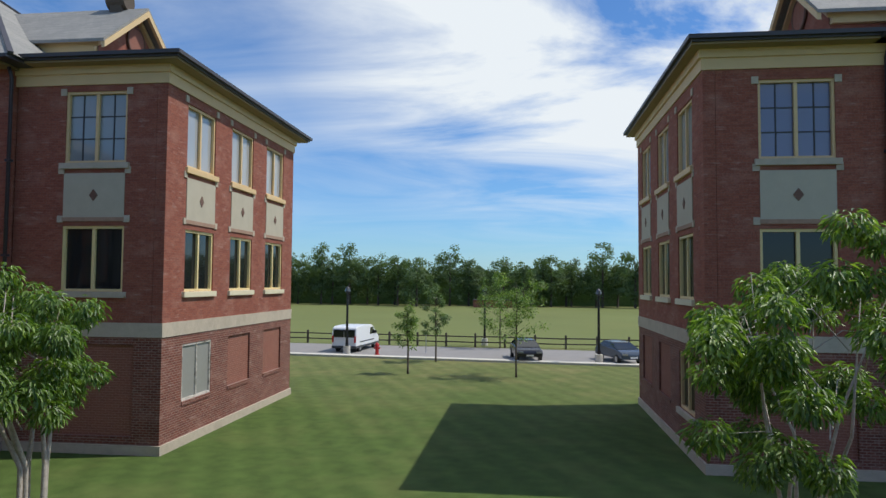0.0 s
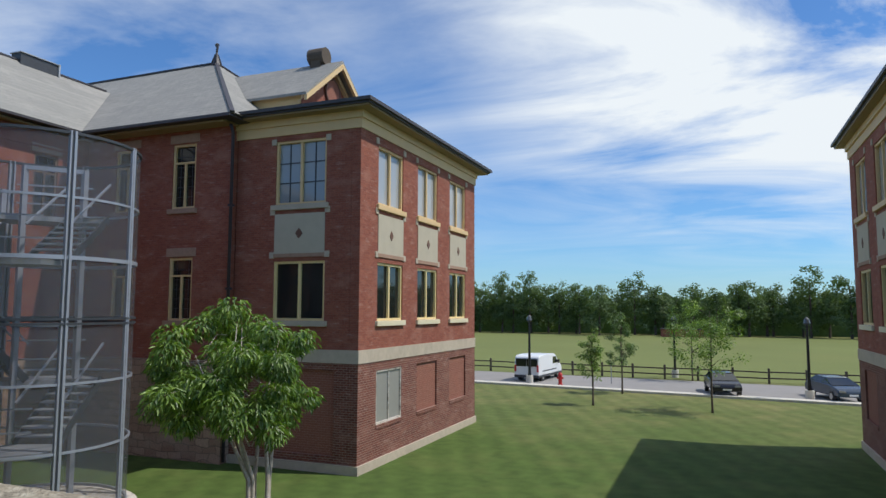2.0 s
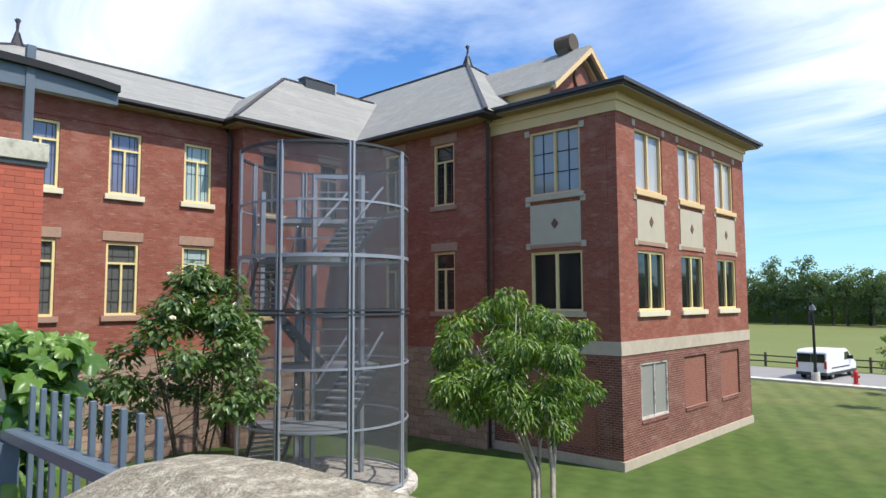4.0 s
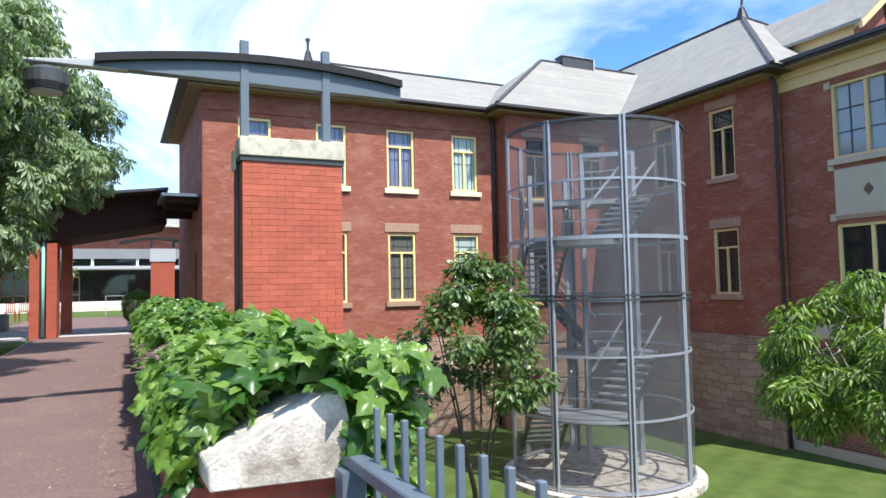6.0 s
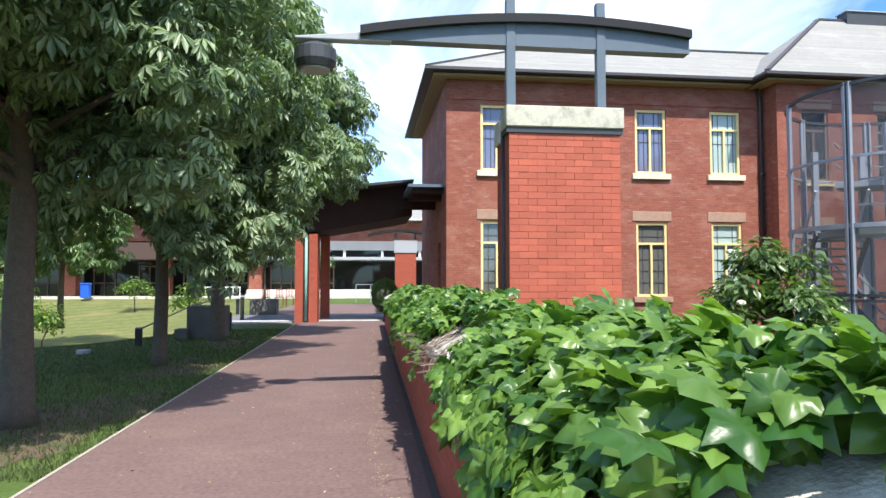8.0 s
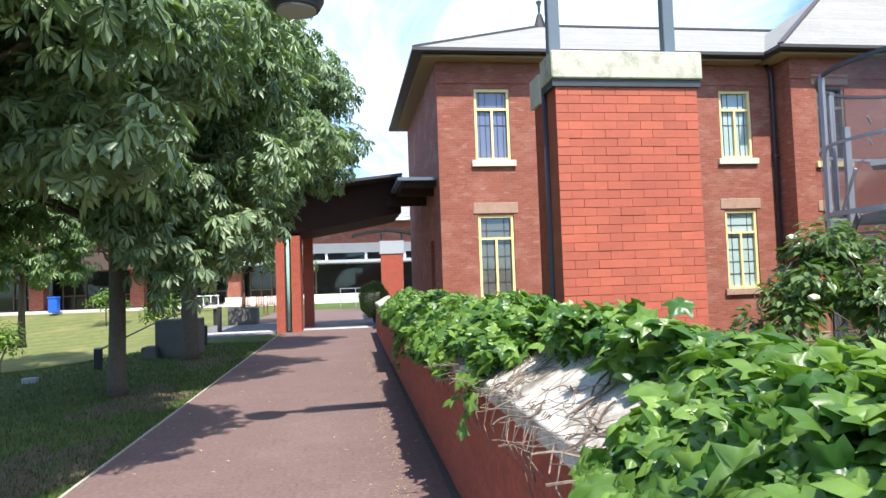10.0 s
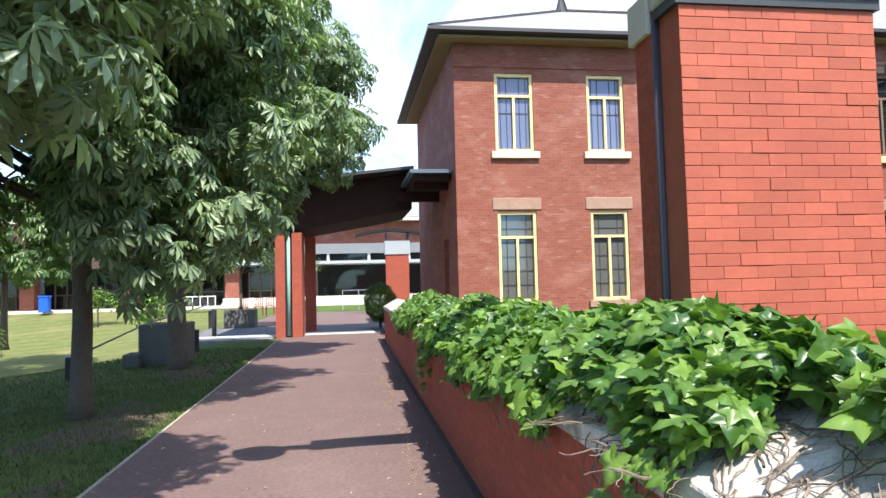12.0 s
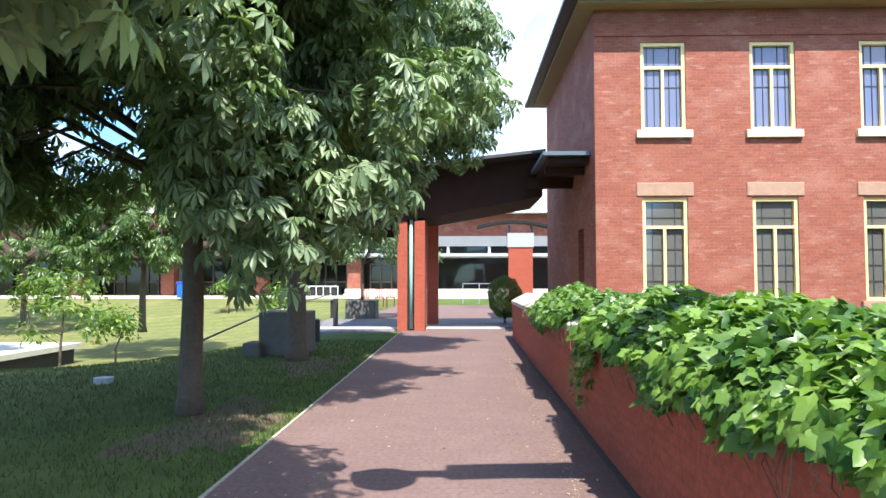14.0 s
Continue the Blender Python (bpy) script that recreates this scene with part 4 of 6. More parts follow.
def downpipe(x, y, z0, z1, label="dark metal downpipe with brackets"):
    root = thing("downpipe", (x, y, z0), label, "downpipe", "downpipes")
    bm = bmesh.new(); tube(bm, [(0, 0, 0), (0, 0, z1 - z0 - 0.3), (0.0, -0.15, z1 - z0)], 0.06, 8)
    part("pipe", bm, M["pipe"], root, smooth=True)
    for k in range(1, 4):
        z = (z1 - z0) * k / 4
        bm = bmesh.new(); box(bm, -0.09, 0.09, -0.075, 0.09, z, z + 0.08)
        part("bracket", bm, M["pipe"], root)
    return root


downpipe(-17.22, BY - 0.09, -3.9, 8.2)
downpipe(DX + 0.10, 13.62, -3.9, 8.2)
downpipe(9.3, 20.3, -3.9, 8.2)


def finial(x, y, z):
    root = thing("roof_finial", (x, y, z), "weathered metal roof finial", "finial", "roof finials")
    bm = bmesh.new(); tube(bm, [(0, 0, -0.1), (0, 0, 0.3), (0, 0, 0.55), (0.03, 0, 0.8), (0.0, 0, 0.95), (0, 0, 1.02)], [0.22, 0.10, 0.05, 0.06, 0.12, 0.03], 8)
    part("spike", bm, M["gutter"], root)
    bm = bmesh.new()
    for a in range(4):
        c, s = math.cos(a * math.pi / 2 + 0.7), math.sin(a * math.pi / 2 + 0.7)
        bar(bm, (0.05 * c, 0.05 * s, 0.45), (0.24 * c, 0.24 * s, -0.12), 0.03, 0.10)
    part("leaf_scroll", bm, M["gutter"], root)


finial(-23.1, 25.4, 13.3); finial(-30, 7.4, 11.15)
for nm, a, b in (("hip_capping", (-16.62, 18.85, 8.42), (-23.1, 25.4, 13.33)), ("hip_capping", (-24.72, 1.95, 8.42), (-30, 7.4, 11.18)), ("hip_capping", (-35.2, 1.95, 8.42), (-30, 7.4, 11.18)), ("ridge_capping", (-30, 7.4, 11.18), (-30, 20, 11.18)), ("ridge_capping", (-34, 25.4, 13.33), (-23.1, 25.4, 13.33)), ("hip_capping", (-23.93, 13.05, 8.42), (-27.54, 17.52, 11.72)), ("ridge_capping", (-27.54, 17.52, 11.72), (-27.54, 23.0, 11.72)), ("hip_capping", (-16.62, 32.0, 8.42), (-23.1, 25.4, 13.33))):
    bm = bmesh.new(); bar(bm, a, b, 0.16, 0.07)
    structure(nm, bm, M["gutter"], "dark ridge and hip capping")
rv = thing("roof_ventilator", (-27.60, 19.45, 11.62), "low metal roof ventilator box", "ventilator")
bm = bmesh.new(); box(bm, -0.28, 0.28, -0.85, 0.85, -0.2, 0.40); part("box", bm, M["steel_dark"], rv)
bm = bmesh.new(); box(bm, -0.34, 0.34, -0.9, 0.9, 0.40, 0.43)
box(bm, -0.34, 0.34, 0.86, 0.93, -0.15, 0.45); part("cover", bm, M["greymetal"], rv)
hood = thing("chimney_hood", (-17.3, 25.4, 12.25), "brown barrel-shaped metal chimney hood", "chimney")
bm = bmesh.new(); box(bm, -0.25, 0.25, -0.3, 0.3, -0.4, 0.4); part("stack", bm, M["bark"], hood)
bm = bmesh.new(); tube(bm, [(-0.4, 0, 0.55), (0.4, 0, 0.55)], 0.40, 18); part("barrel", bm, M["bark"], hood)

# ---- pier with the lighting wing ----
pier = thing("brick_pier", (-11.30, 2.27, -0.0), "tall double pier of red brick with weathered concrete caps", "pier")
PW = 1.32
bm = bmesh.new(); box(bm, -0.01, 0.247, -PW / 2 + 0.006, PW / 2 - 0.006, LOW, 3.19)
part("front_core", bm, M["mortar"], pier)
bm = bmesh.new(); box(bm, -0.32, -0.07, -PW / 2 - 0.02, PW / 2 + 0.02, LOW, 3.13)
box(bm, -0.07, -0.01, -PW / 2 + 0.08, PW / 2 - 0.08, LOW, 3.0)
part("rear_leaf", bm, M["brick_new"], pier, "shaded red brick rear leaf")
bm = bmesh.new()
box(bm, -0.05, 0.30, -PW / 2 - 0.04, PW / 2 + 0.04, 3.255, 3.50)
part("cap", bm, M["cap"], pier, "weathered pale concrete cap", bevel=0.01)
bm = bmesh.new(); box(bm, -0.03, 0.275, -PW / 2 - 0.03, PW / 2 + 0.03, 3.19, 3.255)
part("flashing", bm, M["steel_dark"], pier, "grey metal flashing")
bm = bmesh.new(); box(bm, -0.36, -0.08, -PW / 2 - 0.05, PW / 2 + 0.05, 3.13, 3.40)
part("rear_cap", bm, M["kerb"], pier, "weathered pale concrete cap")
bm = bmesh.new(); tube(bm, [(-0.04, -PW / 2 + 0.00, -0.5), (-0.04, -PW / 2 + 0.00, 3.3)], 0.035, 8)
part("drain_pipe", bm, M["pipe"], pier, "dark drain pipe", smooth=True)

wing = thing("light_wing", (-11.30, 2.27, 3.45), "blue-grey steel roof wing carrying a lamp arm", "light fixture")
for y in (-0.60, 0.50):
    bm = bmesh.new(); box(bm, 0.02, 0.11, y - 0.055, y + 0.055, 0.02, 1.37)
    part("post", bm, M["bluegrey"], wing, "square steel post", bevel=0.006)
def wing_outline(t, y0=-2.36, y1=1.62):
    """Top and bottom of the blade at t from 0 to 1."""
    y = y0 + (y1 - y0) * t
    top = 0.95 + 0.12 * t + 0.17 * math.sin(math.pi * t) ** 0.9
    bot = 0.82 - 0.02 * t
    return y, top, bot
N = 20
tops, bots = [], []
for i in range(N + 1):
    y, a, b = wing_outline(i / N)
    tops.append((y, a)); bots.append((y, b))
bm = bmesh.new(); prism(bm, [(y, max(z - 0.095, b + 0.02)) for (y, z), (_, b) in zip(tops, bots)] + bots[::-1], "x", -0.08, 0.09)
part("blade", bm, M["bluegrey"], wing, "blue-grey box beam")
bm = bmesh.new(); prism(bm, [(y, z) for y, z in tops] + [(y, z - 0.10) for y, z in tops][::-1], "x", -0.18, 0.17)
part("roof_sheet", bm, M["canopy_dark"], wing, "thin dark curved sheet")
bm = bmesh.new(); prism(bm, [(-3.10, 0.80), (-3.10, 0.83), (-2.0, 0.94), (-2.0, 0.80)], "x", -0.06, 0.08)
part("lamp_arm", bm, M["greymetal"], wing, "pale lamp arm", bevel=0.01)
bm = bmesh.new(); tube(bm, [(0, -2.87, 0.47), (0, -2.87, 0.55), (0, -2.87, 0.69), (0, -2.87, 0.76)], [0.20, 0.24, 0.24, 0.12], 20)
part("lamp_head", bm, M["steel_dark"], wing, "round dark lamp housing", smooth=False)
bm = bmesh.new(); tube(bm, [(0, -2.87, 0.45), (0, -2.87, 0.47)], 0.17, 20)
part("diffuser", bm, M["greymetal"], wing, "pale diffuser")

# ---- canopy over the walk ----
can = thing("entrance_canopy", (-29.2, 0.3, 0), "dark curved canopy spanning the walk between piers", "canopy")
bm = bmesh.new()
prof = []
for i in range(13):
    t = i / 12
    prof.append((-4.4 + 5.9 * t, 4.45 + 0.72 * t ** 0.9))
und = []
for i in range(13):
    t = i / 12
    und.append((-4.4 + 5.9 * t, 3.10 + 0.92 * t ** 1.25))
prism(bm, prof + und[::-1], "x", -3.4, 0.2)
part("shell", bm, M["canopy_under"], can, "dark underside and edge")
bm = bmesh.new(); prism(bm, [(y, z + 0.01) for y, z in prof] + [(y, z + 0.10) for y, z in prof][::-1], "x", -3.5, 1.1)
part("roof_sheet", bm, M["gutter"], can, "grey metal roof edge")
bm = bmesh.new(); box(bm, -0.6, 3.1, 1.3, 2.34, 4.50, 4.66); box(bm, 0.4, 0.6, 1.0, 2.34, 4.20, 4.50); box(bm, 2.3, 2.5, 1.3, 2.34, 4.30, 4.50)
part("link_roof", bm, M["canopy_under"], can, "dark link roof to the building")
bm = bmesh.new(); box(bm, -0.7, 3.3, 1.15, 2.345, 4.67, 4.77)
part("link_edge", bm, M["bluegrey"], can, "blue-grey roof edge")
for k in range(4):
    bm = bmesh.new(); box(bm, -3.1 + k * 1.0, -3.0 + k * 1.0, -4.2, -2.7, 3.0, 3.12)
    part("rib", bm, M["canopy_under"], can, "dark rib")
for y0, y1, lab in ((-2.84, -2.55, "end leaf"), (-2.33, -2.02, "end leaf")):
    bm = bmesh.new(); box(bm, -1.3, 0.15, y0, y1, -0.05, 3.3)
    part("pier_leaf", bm, M["brick_new"], can, "red brick pier leaf")
bm = bmesh.new(); tube(bm, [(0.05, -2.44, 0.05), (0.05, -2.44, 3.4)], 0.055, 10)
part("copper_pipe", bm, M["teal"], can, "green verdigris copper pipe", smooth=True)
# solid dark box paints the shade between the two brick leaves
bm = bmesh.new(); box(bm, -1.2, -0.0, -2.55, -2.33, -0.05, 3.4)
part("pier_core", bm, M["dim"], can, "dark recess")
bm = bmesh.new(); box(bm, -3.3, -3.0, -2.10, -1.72, -0.05, 3.4)
part("rear_post", bm, M["brick_new"], can, "red brick rear pier")


# ---- leaves and trees ----
def np_mesh(name, verts, faces_k, material):
    """Mesh from one array of corner places and equal-sized faces."""
    me = bpy.data.meshes.new(name)
    n, k = faces_k.shape
    me.vertices.add(len(verts)); me.vertices.foreach_set("co", verts.astype(np.float32).ravel())
    me.loops.add(n * k); me.loops.foreach_set("vertex_index", faces_k.astype(np.int32).ravel())
    me.polygons.add(n); me.polygons.foreach_set("loop_start", np.arange(0, n * k, k, dtype=np.int32))
    me.update(calc_edges=True)
    me.materials.append(material)
    return me


LEAF_LANCE = (np.array([(0, 0, 0), (0.45, 0.15, 0.02), (1, 0, -0.30), (0.45, -0.15, 0.02)]), np.array([(0, 1, 2), (0, 2, 3)]))
LEAF_SIMPLE = (np.array([(0, 0, 0), (0.5, 0.26, 0.07), (1, 0, -0.12), (0.5, -0.26, 0.07)]), np.array([(0, 1, 2), (0, 2, 3)]))
def palmate():
    vs, fs = [], []
    for k, a in enumerate((-118, -74, -36, 0, 36, 74, 118)):
        s = 1.0 - abs(a) / 300
        c, d = math.cos(radians(a)), math.sin(radians(a))
        b = len(vs)
        for u, v, w in ((0.06, 0, 0), (0.70, 0.165, -0.22), (0.98, 0, -0.56), (0.70, -0.165, -0.22)):
            u, v = u * s, v * s
            vs.append((u * c - v * d, u * d + v * c, w * s - 0.10 * u))
        fs += [(b, b + 1, b + 2), (b, b + 2, b + 3)]
    return np.array(vs), np.array(fs)
LEAF_PALM = palmate()
def lobed():
    rim = [(0.0, 0.0), (-0.13, 0.13), (-0.17, 0.40), (0.05, 0.35), (0.20, 0.44), (0.50, 0.64), (0.52, 0.33), (0.72, 0.22), (1.0, 0.0)]
    pts = rim + [(u, -v) for u, v in rim[-2:0:-1]]
    vs = [(0.30, 0, 0.0)] + [(u, v, -0.36 * abs(v) - 0.26 * u * u + 0.06 + (0.08 if abs(abs(v) - 0.44) < 0.01 or abs(abs(v) - 0.30) < 0.01 else 0)) for u, v in pts]
    n = len(pts)
    return np.array(vs), np.array([(0, 1 + i, 1 + (i + 1) % n) for i in range(n)])
LEAF_LOBED = lobed()
def lobed_fine():
    """The ivy leaf with raised veins, dips between them and a wavy rim."""
    t, f = LEAF_LOBED
    rim = t[1:]
    n = len(rim)
    mid = t[0] + (rim - t[0]) * 0.55
    out = np.hypot(rim[:, 0] - 0.3, rim[:, 1])
    mid[:, 2] = np.where(out > 0.45, 0.035, -0.045) - 0.10 * np.abs(mid[:, 1])
    vs = np.vstack([t[:1], mid, rim])
    fs = []
    for i in range(n):
        j = (i + 1) % n
        fs += [(0, 1 + i, 1 + j), (1 + i, 1 + n + i, 1 + n + j), (1 + i, 1 + n + j, 1 + j)]
    return vs, np.array(fs)
LEAF_FINE = lobed_fine()


def leaves(name, place, normal, ahead, size, template, material):
    """One mesh of many leaves. place, normal, ahead: (n, 3); size: (n,)."""
    normal = normal / np.linalg.norm(normal, axis=1, keepdims=True)
    side = np.cross(normal, ahead); side /= np.linalg.norm(side, axis=1, keepdims=True) + 1e-9
    ahead = np.cross(side, normal)
    t, f = template
    v = place[:, None] + size[:, None, None] * (t[None, :, :1] * ahead[:, None] + t[None, :, 1:2] * side[:, None] + t[None, :, 2:] * normal[:, None])
    n = len(place)
    faces = (f[None] + (np.arange(n) * len(t))[:, None, None]).reshape(-1, 3)
    return np_mesh(name, v.reshape(-1, 3), faces, material)


def crown_points(rng, n, clumps, spread):
    c = clumps[rng.integers(0, len(clumps), n)]
    d = rng.normal(size=(n, 3)); d /= np.linalg.norm(d, axis=1, keepdims=True)
    r = spread * rng.random((n, 1)) ** 0.42
    return c + d * r * np.array([1, 1, 0.75]), d


def clump_set(rng, n, centre, radii, low_cut=-0.75, shell=0.55):
    d = rng.normal(size=(n * 3, 3)); d /= np.linalg.norm(d, axis=1, keepdims=True)
    d = d[d[:, 2] > low_cut][:n]
    r = shell + (1 - shell) * rng.random((len(d), 1)) ** 0.7
    wob = 1 + 0.12 * np.sin(5 * d[:, :1] + 3 * d[:, 1:2])
    return np.array(centre) + d * r * wob * np.array(radii)


def tree(name, x, y, z, trunk, height, centre, radii, n_clump, n_leaf, spread, size, template, leafm, barkm, label, category="tree", seed=1, stems=1, droop=0.5, group="", shell=0.55, up=0.5, low_cut=-0.75, fork=0.4, cone=0.0, fan=0.0):
    rng = np.random.default_rng(seed)
    root = thing(name, (x, y, z), label, category, group)
    clumps = clump_set(rng, n_clump, centre, radii, low_cut, shell)
    if cone:
        k = np.clip(0.5 + 0.5 * (clumps[:, 2] - centre[2]) / radii[2], 0, 1)
        clumps[:, :2] = np.array(centre)[:2] + (clumps[:, :2] - np.array(centre)[:2]) * (1.15 - cone * k)[:, None]
    bm = bmesh.new()
    top = Vector((centre[0], centre[1], centre[2] + radii[2] * 0.55))
    starts = []
    for s in range(stems):
        a = s * math.tau / max(1, stems) + seed
        off = 0.0 if stems == 1 else 0.05
        base = Vector((off * math.cos(a), off * math.sin(a), -0.05))
        lean = 0.0 if stems == 1 else 0.10 * height
        mid = Vector((lean * math.cos(a) * 0.5, lean * math.sin(a) * 0.5, height * fork))
        end = top + Vector((lean * math.cos(a), lean * math.sin(a), -0.2 * s))
        w = trunk * 0.16
        if fan:     # stems stand close together, then spread into the crown
            base = Vector((0.07 * math.cos(a), 0.07 * math.sin(a), -0.05))
            mid = Vector((0.09 * math.cos(a), 0.09 * math.sin(a), height * fork)) + Vector((rng.normal(), rng.normal(), 0)) * 0.03
            end = Vector(centre) + Vector((fan * radii[0] * math.cos(a), fan * radii[1] * math.sin(a), radii[2] * (0.65 - 0.35 * (s % 3) / 2)))
        p1 = base.lerp(mid, 0.5) + Vector((rng.normal() * w, rng.normal() * w, 0))
        tube(bm, [base, base + Vector((0, 0, 0.25)), p1, mid, mid.lerp(end, 0.5) + Vector((rng.normal() * 0.1, rng.normal() * 0.1, 0)), end],
             [trunk * 1.35, trunk * 1.02, trunk * 0.92, trunk * 0.8, trunk * 0.45, trunk * 0.1], 10)
        starts.append((mid if fan else p1, mid, end))
    part("trunk", bm, M[barkm], root, "rough tapering trunk", smooth=True)
    bm = bmesh.new()
    pick = clumps[rng.permutation(len(clumps))[: max(8, n_clump // 2)]]
    for i, c in enumerate(pick):
        c = Vector(c)
        p1, mid, end = starts[i % len(starts)]
        t = min(0.95, max(0.0, (c.z - mid.z) / max(0.1, end.z - mid.z) - 0.15))
        a = mid.lerp(end, t)
        m = a.lerp(c, 0.5) + Vector((0, 0, (0.10 if droop < 0.6 else 0.2) * (c - a).length))
        tube(bm, [a, m, c], [trunk * (0.38 - 0.25 * t), trunk * 0.17, trunk * 0.05], 5, False)
    part("bough", bm, M[barkm], root, "spreading limbs", smooth=True)
    p, d = crown_points(rng, n_leaf, clumps, spread)
    nor = d * 0.6 + np.array([0, 0, up + 0.4]) + rng.normal(size=d.shape) * 0.35
    ahead = d + np.array([0, 0, -droop]) + rng.normal(size=d.shape) * 0.35
    sz = size * (0.7 + 0.6 * rng.random(n_leaf))
    part("crown", leaves("crown", p, nor, ahead, sz, template, M[leafm]), None, root, "leafy crown with gaps", kind="")
    return root


tree("chestnut_tree", -16.40, -3.70, 0, 0.128, 6.5, (0, -0.9, 5.05), (3.3, 3.7, 3.3), 210, 24000, 0.74, 0.20, LEAF_PALM, "leaf_chestnut", "bark", "mature horse chestnut with dark palmate leaves on the lawn", seed=3, droop=0.75, group="chestnut trees along the walk", low_cut=-0.9, shell=0.4, fork=0.38)
tree("chestnut_tree", -21.60, -3.75, 0, 0.19, 7.5, (0, 0.35, 5.95), (3.3, 3.2, 3.4), 200, 24000, 0.74, 0.20, LEAF_PALM, "leaf_chestnut", "bark", "mature horse chestnut with dark palmate leaves beside a stone block", seed=8, droop=0.75, group="chestnut trees along the walk", low_cut=-0.9, shell=0.4, fork=0.38)
tree("chestnut_tree", -11.1, -3.6, 0, 0.155, 6.5, (0.7, -0.3, 4.95), (3.3, 2.55, 2.8), 170, 22000, 0.66, 0.165, LEAF_PALM, "leaf_chestnut", "bark", "mature horse chestnut overhanging the lawn near the walk", seed=17, droop=0.75, group="chestnut trees along the walk", low_cut=-0.9, shell=0.4, fork=0.38)
tree("chestnut_tree", -7.7, -4.8, 0, 0.15, 6.0, (0, 0, 4.8), (2.5, 2.3, 2.6), 110, 13000, 0.62, 0.165, LEAF_PALM, "leaf_chestnut", "bark", "mature horse chestnut at the lawn edge with low leafy boughs", seed=19, droop=0.75, group="chestnut trees along the walk", low_cut=-0.9, shell=0.45, fork=0.4)
tree("planter_tree", -36.0, -4.6, 0.72, 0.06, 3.6, (0.2, 1.2, 2.75), (2.1, 2.5, 1.9), 52, 6500, 0.5, 0.15, LEAF_SIMPLE, "leaf_chestnut", "bark", "slender tree with a wide grey-green crown growing from a concrete planter", seed=12, droop=0.8, shell=0.4)
tree("chestnut_tree", -37.0, -14.0, -0.6, 0.15, 5.5, (0, 0, 4.4), (3.3, 3.3, 2.7), 70, 2600, 0.85, 0.32, LEAF_PALM, "leaf_dark", "bark", "dark horse chestnut near the far building", seed=13, droop=0.7, group="chestnut trees along the walk")
tree("chestnut_tree", -46.0, -25.0, -0.9, 0.16, 5.5, (0, 0, 4.8), (3.8, 3.8, 3.0), 70, 2400, 0.9, 0.34, LEAF_PALM, "leaf_dark", "bark", "dark horse chestnut near the far building", seed=14, droop=0.7, group="chestnut trees along the walk")
tree("chestnut_tree", -28.0, -19.0, -1.2, 0.18, 6.5, (0, 0, 5.4), (4.0, 4.0, 3.2), 90, 2800, 0.9, 0.34, LEAF_PALM, "leaf_dark", "bark", "large horse chestnut across the lawn", seed=15, droop=0.7, group="chestnut trees along the walk")

tree("young_tree", -5.45, 5.95, LOW, 0.030, 5.6, (-0.24, -0.05, 4.70), (0.90, 0.82, 0.94), 58, 15500, 0.19, 0.076, LEAF_LANCE, "leaf_small", "bark_pale", "slender multi-stemmed young tree with drooping bright leaves and pale bare stems", seed=21, stems=6, droop=1.0, group="young trees near the bridge", shell=0.42, fork=0.66, fan=0.55, low_cut=-0.60, up=0.3)
tree("young_tree", 1.55, 6.5, LOW, 0.030, 5.6, (0.12, 0.0, 4.75), (1.15, 1.1, 1.2), 44, 14000, 0.21, 0.088, LEAF_LANCE, "leaf_small", "bark_pale", "open multi-stemmed young tree with twisted bare lower stems near the bridge", seed=25, stems=5, droop=0.9, group="young trees near the bridge", shell=0.55, fork=0.55, fan=0.6)
tree("magnolia_shrub", -14.55, 6.82, LOW, 0.045, 6.0, (0, 0, 4.15), (2.0, 1.8, 2.15), 64, 6400, 0.34, 0.17, LEAF_SIMPLE, "leaf_dark", "bark", "dark glossy tiered magnolia with bare lower stems in the lower court", seed=30, stems=5, droop=0.5, shell=0.5, fork=0.22, cone=0.55, fan=0.6, low_cut=-0.6)

M["blossom"] = mat("cream_petal", (0.75, 0.72, 0.48), 0.6, vary=0.1, bump=0)


def blossoms():
    rng = np.random.default_rng(4)
    root = [o for o in scene.objects if o.name.startswith("magnolia_shrub")][0]
    for u, v, w in ((0.9, -0.9, 5.15), (-0.3, -1.2, 4.5), (1.3, 0.2, 4.6), (0.1, -0.6, 6.0), (1.0, -1.1, 4.1)):
        bm = bmesh.new(); bmesh.ops.create_icosphere(bm, subdivisions=1, radius=0.07, matrix=Matrix.Translation((u, v, w)) @ Matrix.Diagonal((1.2, 1.2, 0.7, 1)))
        part("blossom", bm, M["blossom"], root, "cream blossom")


blossoms()
for i, (x, y, h, r, n, c) in enumerate([(-7.75, 40.0, 5.1, 0.95, 2300, 0.75), (-6.9, 46.3, 6.0, 1.15, 3200, 0.7), (-1.35, 39.6, 6.6, 2.2, 4200, 0.35), (-2.9, 57.0, 6.8, 2.2, 3600, 0.3)]):
    tree("street_tree", x, y, LOW, 0.06, h * 0.8, (0, 0, h * 0.62), (r, r, h * 0.38), 40 if r < 1.5 else 44, n, 0.26 if r < 1.5 else 0.42, 0.12, LEAF_SIMPLE, "leaf_small" if i != 1 else "leaf_dark", "bark", ("slim young street tree with a light open crown", "slim denser young street tree", "broader airy young street tree", "airy young street tree beyond the road")[i], seed=40 + i, droop=0.1, group="young trees by the road", shell=0.25, low_cut=-0.95, cone=c)
